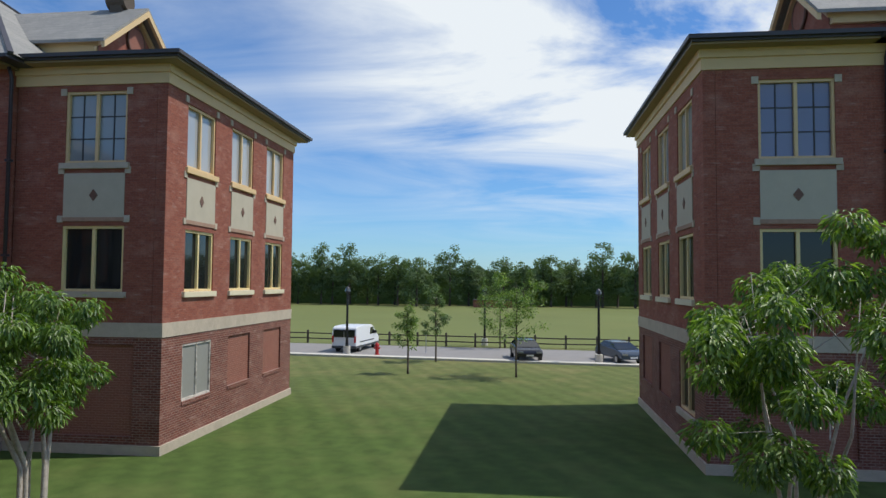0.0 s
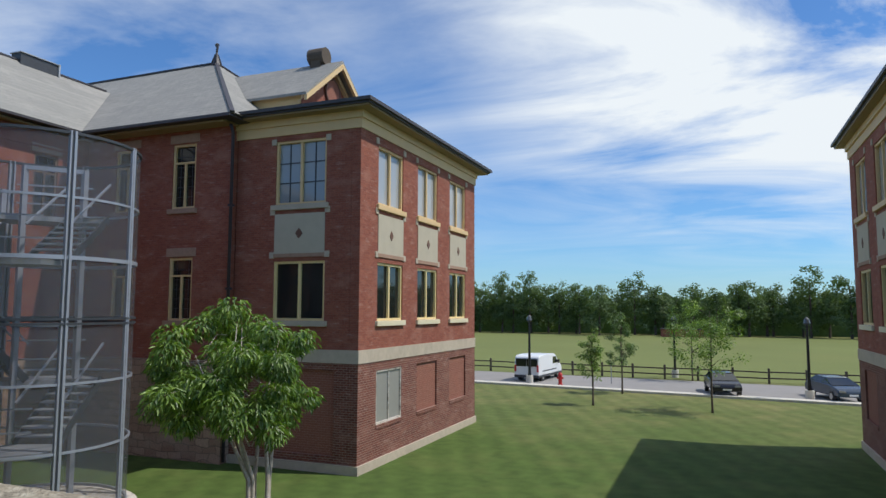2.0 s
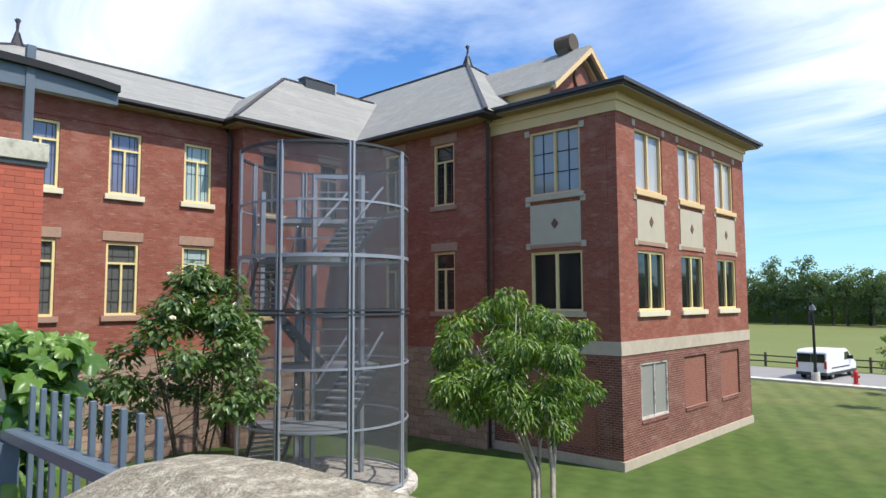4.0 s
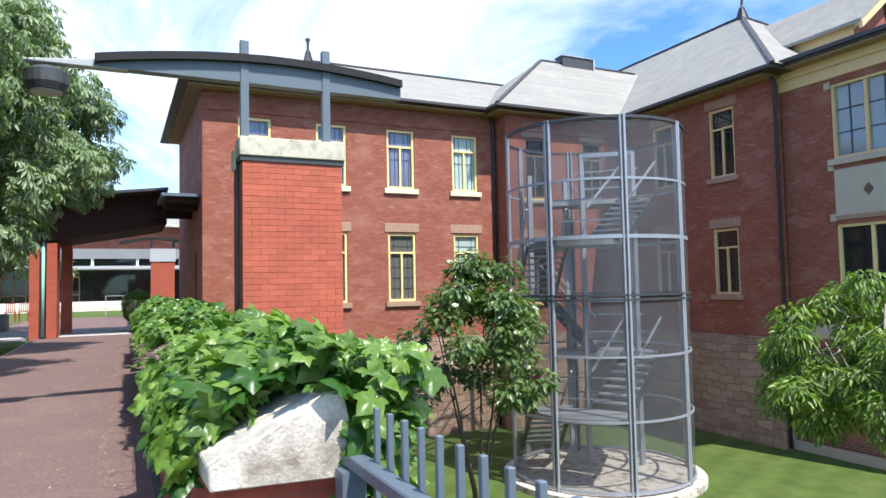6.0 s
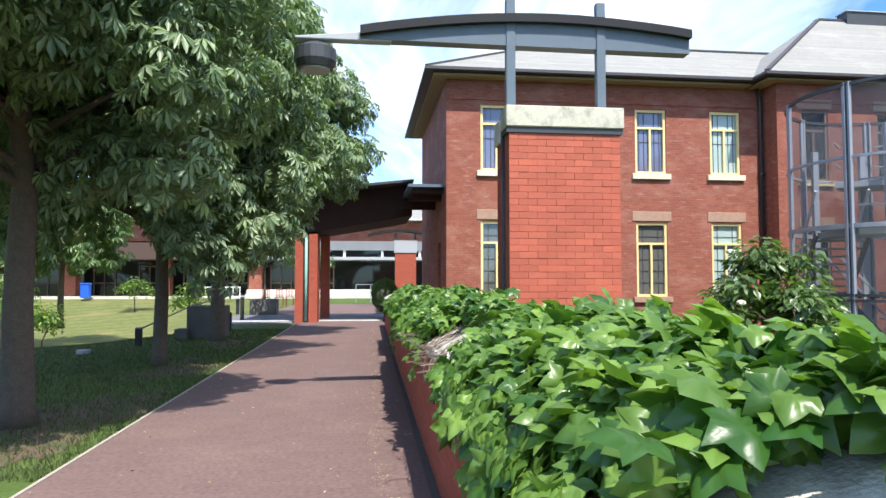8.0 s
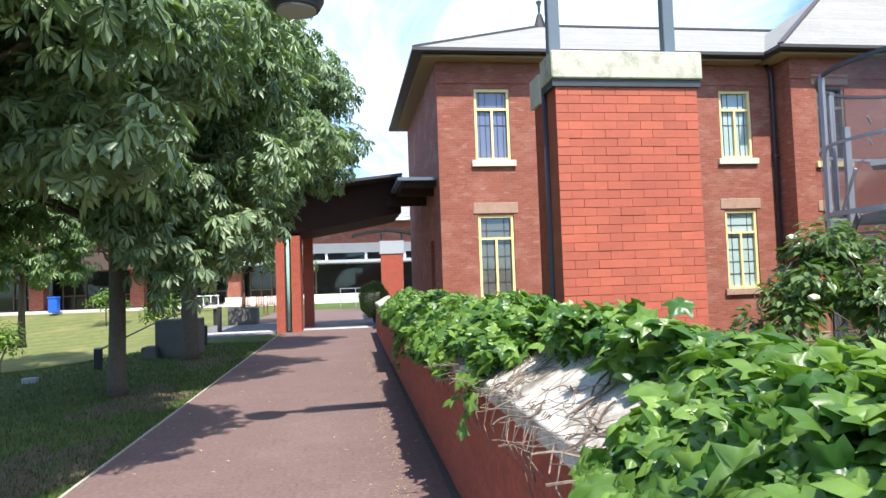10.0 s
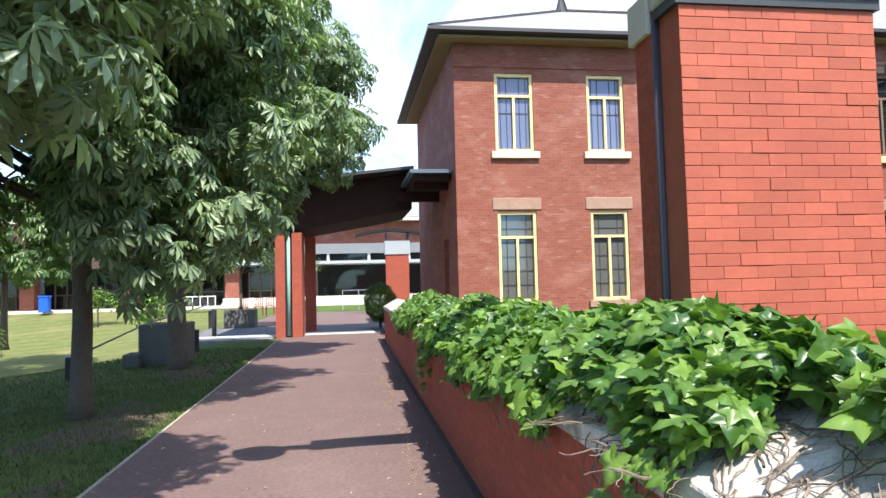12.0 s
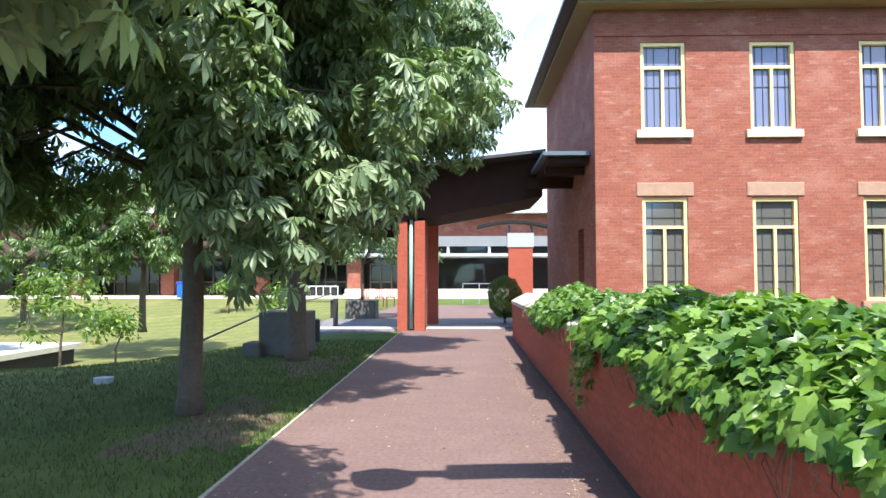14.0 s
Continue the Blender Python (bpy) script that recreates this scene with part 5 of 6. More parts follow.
for i, (x, y, h, r) in enumerate([(-28.5, -12.4, 3.6, 1.3), (-32.5, -12.8, 2.6, 0.8), (-39.0, -8.7, 2.4, 0.9), (-45, -24, 3.2, 1.2), (-52, -15.5, 2.4, 1.2)]):
    tree("young_lawn_tree", x, y, ground_height(x, y), 0.045, h * 0.8, (0, 0, h * 0.66), (r, r, h * 0.33), 24, 700, 0.36, 0.19, LEAF_SIMPLE, "leaf_small", "bark", "staked young tree on the sloping lawn", seed=60 + i, droop=0.4, group="young trees on the lawn", shell=0.3)


def tree_line():
    rng = np.random.default_rng(5)
    for k in range(84):
        x = -150 + k * 2.95 + rng.normal() * 1.0
        big = math.exp(-((x + 44) / 7.5) ** 2) * 3.6
        h = 11.6 + 1.3 * math.sin(k * 1.7) + 0.9 * math.sin(k * 0.45) + rng.normal() * 0.9 + big + (1.4 if x > 12 else 0)
        y = 158 + rng.normal() * 3.5
        root = thing("far_tree", (x, y, LOW), "tall leafy tree in the wood edge beyond the field", "tree", "trees of the far wood edge")
        bm = bmesh.new(); tube(bm, [(0, 0, -0.1), (0.1, 0, h * 0.4), (0, 0, h * 0.8)], [0.3, 0.2, 0.08], 6)
        part("trunk", bm, M["bark"], root)
        wide = rng.uniform(2.6, 4.0)
        cl = clump_set(rng, 46, (0, 0, h * 0.53), (wide, 2.6, h * 0.46), -0.99, 0.25)
        p, d = crown_points(rng, 2300, cl, 1.25)
        p = p[p[:, 2] > 0.9]; d = d[:len(p)]
        me = leaves("crown", p, d + np.array([0, -0.5, 0.4]), d + rng.normal(size=d.shape) * 0.5, 0.52 * (0.6 + 0.8 * rng.random(len(p))), LEAF_SIMPLE, M["leaf_far"])
        part("crown", me, None, root)
    bm = bmesh.new()
    pts = [(-200, 0)] + [(x, 8.2 + 0.9 * math.sin(x * 0.9) + 0.7 * math.sin(x * 0.37)) for x in range(-200, 161, 2)] + [(160, 0)]
    prism(bm, [(u, v + LOW) for u, v in pts], "y", 166, 168)
    structure("far_wood", bm, M["leaf_far"], "dark interior of the far wood")


tree_line()

# ---- stair tower ----
TC, TR = Vector((-18.0, 12.72, 0)), 2.52


def stair_tower():
    root = thing("stair_tower", (TC.x, TC.y, LOW), "round open stair tower of galvanised steel with wire mesh skin", "stair tower")
    H = 5.80 - LOW
    def ring(z, r, w, h, n=48):
        bm = bmesh.new()
        prev = None
        for k in range(n):
            a = math.tau * k / n
            q = [bm.verts.new(((r + dr) * math.cos(a), (r + dr) * math.sin(a), z + dz)) for dr, dz in ((-w / 2, -h / 2), (w / 2, -h / 2), (w / 2, h / 2), (-w / 2, h / 2))]
            if prev:
                for i in range(4):
                    bm.faces.new((prev[i], prev[(i + 1) % 4], q[(i + 1) % 4], q[i]))
            else:
                first = q
            prev = q
        for i in range(4):
            bm.faces.new((prev[i], prev[(i + 1) % 4], first[(i + 1) % 4], first[i]))
        return bm
    for z, w, h, lab in ((H, 0.07, 0.07, "dark top ring"), (H - 1.6, 0.05, 0.06, ""), (H - 3.1, 0.06, 0.10, ""), (5.20, 0.10, 0.06, ""), (5.08, 0.10, 0.06, ""), (3.63, 0.05, 0.06, ""), (2.0, 0.05, 0.06, ""), (0.25, 0.06, 0.08, "")):
        part("ring", ring(z, TR, w, h), M["steel_dark" if z == H or z > 5.0 and z < 5.3 else "steel"], root, lab or "horizontal steel ring")
    for k in range(8):
        a = radians(-66 + 45 * k)
        c, s = math.cos(a), math.sin(a)
        t = Vector((-s, c, 0))
        pc = Vector((TR * c, TR * s, 0.05))
        # dark bar added where only the shaded gap lies between the posts
        bm = bmesh.new(); bar(bm, pc, pc + Vector((0, 0, H)), 0.045, 0.05)
        part("post_gap", bm, M["steel_dark"], root, "dark bar standing in for the shaded gap between the paired posts")
        for o in (-0.055, 0.055):
            p = Vector((TR * c, TR * s, 0.05)) + t * o
            bm = bmesh.new(); bar(bm, p, p + Vector((0, 0, H)), 0.07 if o > 0 else 0.05, 0.08)
            part("post", bm, M["steel"], root, "upright steel post")
    for k in range(8):
        for z0, z1 in ((0.3, 5.04), (5.24, H - 0.03)):
            bm = bmesh.new()
            cols = []
            for i in range(7):
                a = radians(-66 + 45 * (k + (0.03 + 0.94 * i / 6)))
                cols.append([bm.verts.new((TR * math.cos(a), TR * math.sin(a), z)) for z in (z0, z1)])
            for a, b in zip(cols, cols[1:]):
                bm.faces.new((a[0], b[0], b[1], a[1]))
            part("mesh_panel", bm, M["mesh"], root, "curved wire mesh panel")
    U, V = Vector((0.62, 0.785, 0)), Vector((-0.785, 0.62, 0))   # along the flights; away from the walk
    # inner columns and the door portal at the back
    for u, v, z0, z1 in ((-1.95, 0.9, 5.2, H - 0.9), (-0.35, 0.75, 0.1, H - 0.35), (1.15, 0.75, 0.1, H - 0.35), (-0.9, 1.9, 0.1, H - 0.9)):
        p = U * u + V * v
        bm = bmesh.new(); bar(bm, p + Vector((0, 0, z0)), p + Vector((0, 0, z1)), 0.15, 0.10)
        part("inner_column", bm, M["steel"], root, "inner steel column")
    for z in (H - 0.40, 5.0):
        bm = bmesh.new(); bar(bm, U * -0.35 + V * 0.75 + Vector((0, 0, z)), U * 1.15 + V * 0.75 + Vector((0, 0, z)), 0.10, 0.12)
        part("portal_beam", bm, M["steel"], root, "steel cross beam")
    def flight(a, b, z0, z1, n=8):
        """Treads from a up to b, both (u, v)."""
        a, b = U * a[0] + V * a[1], U * b[0] + V * b[1]
        d = (b - a) / n
        w = Vector((-d.y, d.x, 0)).normalized()
        for i in range(n):
            c = a + d * (i + 0.5) + Vector((0, 0, z0 + (z1 - z0) * (i + 1) / n))
            bm = bmesh.new(); bar(bm, c - w * 0.54, c + w * 0.54, d.length * 1.12, 0.045)
            part("tread", bm, M["tread"], root, "grating stair tread")
        for s in (-0.57, 0.57):
            p, q = a + w * s + Vector((0, 0, z0)), b + w * s + Vector((0, 0, z1))
            bm = bmesh.new(); bar(bm, p, q, 0.04, 0.20); part("stringer", bm, M["steel_dark"], root, "dark stair stringer")
            bm = bmesh.new(); bar(bm, p + Vector((0, 0, 1.0)), q + Vector((0, 0, 1.0)), 0.05); part("handrail", bm, M["steel"], root, "sloping steel handrail")
    def landing(pts, z, rails):
        """A deck with its outline (u, v) and rails along the named sides."""
        p = [U * u + V * v for u, v in pts]
        bm = bmesh.new(); prism(bm, [(q.x, q.y) for q in p], "z", z - 0.14, z)
        part("landing", bm, M["tread"], root, "steel landing")
        for i, j in rails:
            for dz in (0.5, 1.05):
                bm = bmesh.new(); bar(bm, p[i] + Vector((0, 0, z + dz)), p[j] + Vector((0, 0, z + dz)), 0.04); part("guard_rail", bm, M["steel"], root, "steel guard rail")
    front = [(-1.55, -1.80), (-1.0, -2.20), (-0.4, -2.36), (0.2, -2.38), (0.62, -2.25), (0.75, -1.3), (-0.2, -0.85), (-1.9, -0.75)]
    rear = [(-1.5, 1.0), (1.75, 0.85), (1.4, 1.9), (0.6, 2.2), (-0.6, 2.2), (-1.4, 1.9)]
    for z in (2.05, 6.65):
        flight((-1.80, 0.75), (-1.32, -0.80), z - 1.45, z)
        landing(front, z, ((1, 3),))
        flight((0.30, -1.0), (1.30, 0.85), z, z + 1.42)
        landing(rear, z + 1.42, ((0, 5), (2, 4)))
    flight((-0.2, 1.5), (-1.6, 1.1), 3.47, 5.15)
    landing([(-2.2, 0.75), (-1.3, 0.85), (-1.3, 1.5), (-1.9, 1.4)], 5.18, ())
    bm = bmesh.new(); box(bm, -2.22, -1.98, -1.05, -0.70, 2.05, 2.90)
    part("red_cabinet", bm, M["chair_red"], root, "dark red cabinet fixed to a post", bevel=0.01)
    bm = bmesh.new(); tube(bm, [(0, 0, -0.1), (0, 0, 0.16)], TR + 0.30, 48)
    part("base_slab", bm, M["concrete"], root, "pale round concrete base")


stair_tower()

# ---- railing between the walls ----
rail = thing("metal_railing", (-4.40, 0.86, 0.0), "blue-grey metal railing with square pickets behind a flat top bar", "railing")
bm = bmesh.new(); box(bm, 0.0, 1.25, -0.005, 0.055, 0.925, 0.970); part("top_rail", bm, M["bluegrey"], rail, bevel=0.005)
bm = bmesh.new(); box(bm, 0.0, 1.25, 0.0, 0.05, 0.07, 0.11); part("bottom_rail", bm, M["bluegrey"], rail)
for x in (0.02, 1.19):
    bm = bmesh.new(); box(bm, x, x + 0.08, -0.035, 0.045, -0.02, 0.924); part("post", bm, M["bluegrey"], rail)
for k in range(10):
    bm = bmesh.new(); x = 0.145 + k * 0.118; box(bm, x - 0.0095, x + 0.0095, 0.058, 0.077, 0.07, 1.130)
    part("picket", bm, M["bluegrey"], rail, "square picket", bevel=0.002)

# ---- clipped bush, blocks, posts on the landing ----
def clipped_bush(x, y):
    rng = np.random.default_rng(70)
    root = thing("clipped_bush", (x, y, 0), "clipped round bright green bush beside the wall", "bush")
    bm = bmesh.new(); tube(bm, [(0, 0, -0.05), (0, 0, 0.5)], 0.05, 8); part("trunk", bm, M["bark"], root)
    n = 15000
    d = rng.normal(size=(n, 3)); d /= np.linalg.norm(d, axis=1, keepdims=True)
    lump = 1 + 0.05 * np.sin(6 * d[:, :1] + 4 * d[:, 2:]) + 0.04 * np.sin(9 * d[:, 1:2] - 5 * d[:, 2:])
    r = lump * (0.80 + 0.20 * rng.random((n, 1)) ** 0.6)
    p = np.array([0, 0, 0.92]) + d * r * np.array([0.62, 0.60, 0.74])
    nor = d + rng.normal(size=d.shape) * 0.55
    me = leaves("crown", p, nor, np.array([0, 0, 0.6]) + rng.normal(size=d.shape) * 0.7, 0.035 + 0.03 * rng.random(n), LEAF_SIMPLE, M["leaf_small"])
    part("crown", me, None, root, "dense clipped foliage")


clipped_bush(-33.0, 0.92)


def block(x, y, z, sx, sy, h, label):
    root = thing("stone_block", (x, y, z), label, "planter", "stone blocks on the lawn")
    bm = bmesh.new(); box(bm, -sx / 2, sx / 2, -sy / 2, sy / 2, -0.1, h)
    part("block", bm, M["concrete_shaded"], root, bevel=0.02)


# concrete with the shade under the trees put into its dark base colour
M["concrete_shaded"] = mat("shaded_concrete", (0.115, 0.108, 0.098), 0.9, vary=0.2, noise_scale=4, bump=0.4)
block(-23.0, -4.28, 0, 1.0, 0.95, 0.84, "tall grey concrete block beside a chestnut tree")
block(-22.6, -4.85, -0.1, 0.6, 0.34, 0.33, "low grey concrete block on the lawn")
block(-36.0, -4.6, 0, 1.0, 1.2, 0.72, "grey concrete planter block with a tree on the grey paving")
for i, (x, y, h) in enumerate([(-20.5, -5.35, 0.42), (-25.5, -4.2, 0.55), (-31.0, -4.75, 0.95), (-36.5, -5.9, 0.9)]):
    root = thing("rail_post", (x, y, ground_height(x, y)), "dark low post with a chain", "post", "posts along the lawn edge")
    bm = bmesh.new(); box(bm, -0.06, 0.06, -0.07, 0.07, -0.05, h); part("post", bm, M["black"], root)
    bm = bmesh.new(); box(bm, -0.06, 0.06, -0.06, 0.06, h, h + 0.03); part("cap", bm, M["steel"], root)
sr = thing("sloping_handrail", (-20.5, -5.35, 0.3), "thin dark sloping handrail beside the lawn", "handrail")
bm = bmesh.new(); tube(bm, [(0, 0, 0.05), (-5.0, 0, 0.45), (-10.5, 0, 0.62), (-16, -0.6, 0.68)], 0.02, 6); part("rail", bm, M["steel_dark"], sr)
lw = thing("curved_bench_wall", (-33.0, -17.3, -1.7), "pale low concrete wall with dark recess on the lawn", "bench")
bm = bmesh.new(); box(bm, -2.5, 2.5, -3.5, 1.6, 0.55, 0.75); part("slab", bm, M["kerb"], lw)
# near-black base: the shade below the slab is in its colour
bm = bmesh.new(); box(bm, -2.3, 2.3, -3.3, 1.4, -0.3, 0.55); part("base", bm, M["dim"], lw)
ul = thing("ground_light", (-18.7, -5.9, -0.05), "small pale ground light in the lawn", "light")
bm = bmesh.new(); tube(bm, [(0, 0, -0.05), (0, 0, 0.10)], 0.14, 12); part("cap", bm, M["greymetal"], ul)

# ---- far campus building ----
FX = -60.0
M["cladding"] = mat("grey_cladding", (0.20, 0.205, 0.21), 0.6, vary=0.12, noise_scale=1)
M["fascia_brown"] = mat("dark_brown_cladding", (0.085, 0.05, 0.038), 0.7, vary=0.1)
bm = bmesh.new(); box(bm, FX - 3.4, FX - 3.0, -60, 9, 0.3, 3.4); structure("far_glazing", bm, M["glass_dark"], "dark glazed ground floor")
bm = bmesh.new(); box(bm, FX - 14, FX + 0.4, -9, 9, 3.38, 3.60); structure("far_canopy", bm, M["greymetal"], "pale metal canopy edge")
# fascia carried forward past the piers, an overhang added to shade them
bm = bmesh.new(); box(bm, FX - 14, FX + 1.6, -60, -9.02, 3.30, 4.6); structure("far_fascia", bm, M["fascia_brown"], "dark brown fascia")
bm = bmesh.new(); box(bm, FX - 14, FX - 1.2, -9, 9, 4.22, 5.0); structure("far_cladding", bm, M["cladding"], "grey metal cladding band")
bm = bmesh.new(); box(bm, FX - 14, FX - 1.6, -60, 9, 3.60, 4.22); structure("far_strip_window", bm, M["glass_dark"], "dark strip window")
bm = bmesh.new(); box(bm, FX - 14, FX - 2.5, -60, 14, 4.95, 7.0); structure("far_brick_wall", bm, M["brick"], "red brick upper wall")
hip_roof("far_roof", FX - 16, FX - 1.5, -62, 16, 7.0, ((FX - 8.5, -54, 10.4), (FX - 8.5, 8, 10.4)), M["slate"], "grey far roof")
for k in range(7):
    y = -52 + k * 7.2
    root = thing("far_pier", (FX - 0.9, y, 0.35), "red brick pier of the far building", "pier", "piers of the far building")
    bm = bmesh.new(); box(bm, -0.5, 0.5, -0.5, 0.5, 0, 2.94); part("shaft", bm, M["brick"], root)
for k in range(14):
    y = -50.2 + k * 3.6
    root = thing("far_door", (FX - 2.95, y, 0.4), "brown-framed glazed door of the far building", "door", "doors of the far building")
    bm = bmesh.new()
    for a, b, c, d in ((-0.9, -0.8, 0, 2.5), (0.8, 0.9, 0, 2.5), (-0.05, 0.05, 0, 2.5), (-0.8, 0.8, 2.4, 2.5), (-0.8, 0.8, 1.0, 1.1)):
        box(bm, 0, 0.08, a, b, c, d)
    part("frame", bm, M["mullion_brown"], root)
for k in range(6):
    y = -8.0 + k * 3.2
    root = thing("strip_column", (FX - 1.45, y, 3.60), "white steel column in front of the strip window", "column", "columns of the strip window")
    bm = bmesh.new(); box(bm, -0.08, 0.08, -0.10, 0.10, 0, 0.62); part("shaft", bm, M["white"], root)
    bm = bmesh.new(); box(bm, -0.12, 0.12, -0.14, 0.14, 0.60, 0.618); part("head_plate", bm, M["steel"], root)
bm = bmesh.new(); box(bm, FX - 2.4, FX - 1.3, -60, 14, 6.85, 7.0); structure("far_eave", bm, M["white"], "white eaves board")
bm = bmesh.new(); box(bm, -57.9, -57.6, -9, 9, 0.3, 0.95); structure("terrace_wall", bm, M["kerb"], "pale low terrace wall")
bm = bmesh.new(); box(bm, -57.6, -56.9, -9, 9, 0.25, 0.60); structure("terrace_step", bm, M["kerb"], "pale terrace step")
p2 = thing("brick_pier", (-45.0, 2.55, 0.0), "red brick pier with a curved roof wing", "pier")
bm = bmesh.new(); box(bm, -0.2, 0.2, -0.64, 0.64, -0.1, 3.3); part("shaft", bm, M["brick_new"], p2)
bm = bmesh.new(); box(bm, -0.25, 0.25, -0.7, 0.7, 3.3, 4.05); part("cap", bm, M["greymetal"], p2, "grey metal cap")
for y in (-0.6, 0.6):
    bm = bmesh.new(); box(bm, -0.06, 0.06, y - 0.06, y + 0.06, 4.05, 4.5); part("post", bm, M["bluegrey"], p2)
bm = bmesh.new()
arc = [(-2.3 + 3.9 * i / 12, 4.42 + 0.3 * math.sin(math.pi * i / 12)) for i in range(13)]
prism(bm, arc + [(y, z - 0.12) for y, z in arc[::-1]], "x", -0.5, 0.5); part("wing", bm, M["canopy_dark"], p2, "thin dark curved wing")
hr = thing("ramp_railing", (-50.5, 1.0, 0.1), "pale metal ramp railing", "railing")
for k in range(4):
    bm = bmesh.new(); bar(bm, (0, -1.5 + k * 1.0, 0), (0, -1.5 + k * 1.0, 1.25), 0.05); part("post", bm, M["steel"], hr)
for z in (0.7, 1.25):
    bm = bmesh.new(); bar(bm, (0, -1.5, z), (0, 1.5, z), 0.045); part("rail", bm, M["steel"], hr)
wire = thing("string_lights", (-50.0, 0, 0.0), "round bulbs on a thin dark cable between poles", "light")
bm = bmesh.new(); tube(bm, [(0, -3.9, 5.95), (0, -2.6, 5.82), (0, 0, 5.78), (0, 2.6, 5.82), (0, 5, 6.0)], 0.012, 4); part("cable", bm, M["steel_dark"], wire)
for y in (-3.9, 5):
    bm = bmesh.new(); tube(bm, [(0, y, 0), (0, y, 6.05)], 0.04, 6); part("pole", bm, M["steel_dark"], wire)
for i in range(8):
    bm = bmesh.new(); bmesh.ops.create_icosphere(bm, subdivisions=1, radius=0.06, matrix=Matrix.Translation((0, -2.6 + i * 0.75, 5.76))); part("bulb", bm, M["white"], wire)
rack = thing("bicycle_rack", (-55.6, -10.4, 0.30), "white metal bicycle rack", "rack")
for k in range(6):
    bm = bmesh.new(); bar(bm, (0, -1.25 + 0.5 * k, 0), (0, -1.25 + 0.5 * k, 0.85), 0.06); part("hoop", bm, M["white"], rack)
for z in (0.12, 0.85):
    bm = bmesh.new(); bar(bm, (0, -1.3, z), (0, 1.3, z), 0.07); part("rail", bm, M["white"], rack)
for k in range(5):
    bm = bmesh.new(); box(bm, -0.05, 0.02, -1.15 + 0.5 * k, -0.85 + 0.5 * k, 0.2, 0.7); part("panel", bm, M["dim"], rack)
bin_ = thing("recycling_bin", (-57.0, -20.6, 0.34), "blue wheeled recycling bin", "bin")
bm = bmesh.new(); box(bm, -0.3, 0.3, -0.3, 0.3, 0, 1.0); part("body", bm, M["blue"], bin_, bevel=0.04)
bm = bmesh.new(); box(bm, -0.34, 0.34, -0.34, 0.34, 1.0, 1.12); part("lid", bm, M["blue"], bin_, bevel=0.03)
for i, (x, y) in enumerate(((-46.5, -6.0), (-46.8, -5.2), (-48.0, -4.7))):
    root = thing("red_chair", (x, y, 0.12), "red metal slatted chair on the paving", "chair", "red metal chairs")
    bm = bmesh.new(); box(bm, -0.25, 0.25, -0.25, 0.25, 0.42, 0.46); part("seat", bm, M["chair_red"], root)
    bm = bmesh.new(); [box(bm, -0.27, -0.25, -0.25 + 0.1 * q, -0.21 + 0.1 * q, 0.46, 0.92) for q in range(5)]; box(bm, -0.275, -0.245, -0.26, 0.20, 0.92, 0.96); part("backrest", bm, M["chair_red"], root)
    for a in (-0.22, 0.22):
        for b in (-0.22, 0.22):
            bm = bmesh.new(); bar(bm, (a, b, -0.1), (a, b, 0.42), 0.035); part("leg", bm, M["chair_red"], root)
tb = thing("picnic_table", (-45.0, -2.9, 0.1), "dark metal picnic table", "table")
bm = bmesh.new(); box(bm, -0.4, 0.4, -0.6, 0.6, 0.70, 0.76); part("tabletop", bm, M["steel_dark"], tb)
for a in (-0.4, 0.4):
    bm = bmesh.new(); bar(bm, (0, a, -0.1), (0, a, 0.70), 0.07); part("leg", bm, M["steel_dark"], tb)


# ---- road side ----
def street_lamp(x, y, label):
    root = thing("street_lamp", (x, y, LOW), label, "street lamp", "street lamps", rz=8)
    bm = bmesh.new(); tube(bm, [(0, 0, -0.1), (0, 0, 0.62)], 0.27, 14); part("footing", bm, M["kerb"], root, "pale concrete footing")
    bm = bmesh.new(); tube(bm, [(0, 0, 0.62), (0, 0, 1.0), (0, 0, 4.6)], [0.13, 0.10, 0.075], 10); part("pole", bm, M["carblack"], root, "black pole")
    bm = bmesh.new(); bar(bm, (-0.05, 0, 4.45), (0.25, 0, 4.5), 0.05); part("bracket", bm, M["carblack"], root)
    bm = bmesh.new(); tube(bm, [(0, 0, 4.6), (0, 0, 4.7), (0, 0, 4.95), (0, 0, 5.1)], [0.08, 0.20, 0.16, 0.02], 10); part("lantern", bm, M["steel_dark"], root, "dark lantern head")
    bm = bmesh.new(); tube(bm, [(0, 0, 4.72), (0, 0, 4.94)], [0.205, 0.165], 10); part("globe", bm, M["glass_lace"], root, "dim glass globe")


street_lamp(-14.1, 49.9, "black street lamp on a concrete footing beside the road")
street_lamp(4.15, 47.35, "black street lamp on a pale footing beside the road")
street_lamp(-4.3, 59.0, "black street lamp beyond the road")

hyd = thing("fire_hydrant", (-11.6, 49.0, LOW + 0.1), "red fire hydrant beside the kerb", "hydrant")
bm = bmesh.new(); tube(bm, [(0, 0, -0.1), (0, 0, 0.06), (0, 0, 0.08), (0, 0, 0.66), (0, 0, 0.68), (0, 0, 0.78), (0, 0, 0.92)], [0.2, 0.2, 0.13, 0.13, 0.17, 0.14, 0.04], 12)
part("barrel", bm, M["red"], hyd)
bm = bmesh.new(); tube(bm, [(-0.24, 0, 0.5), (0.24, 0, 0.5)], 0.07, 10); part("outlet", bm, M["red"], hyd)


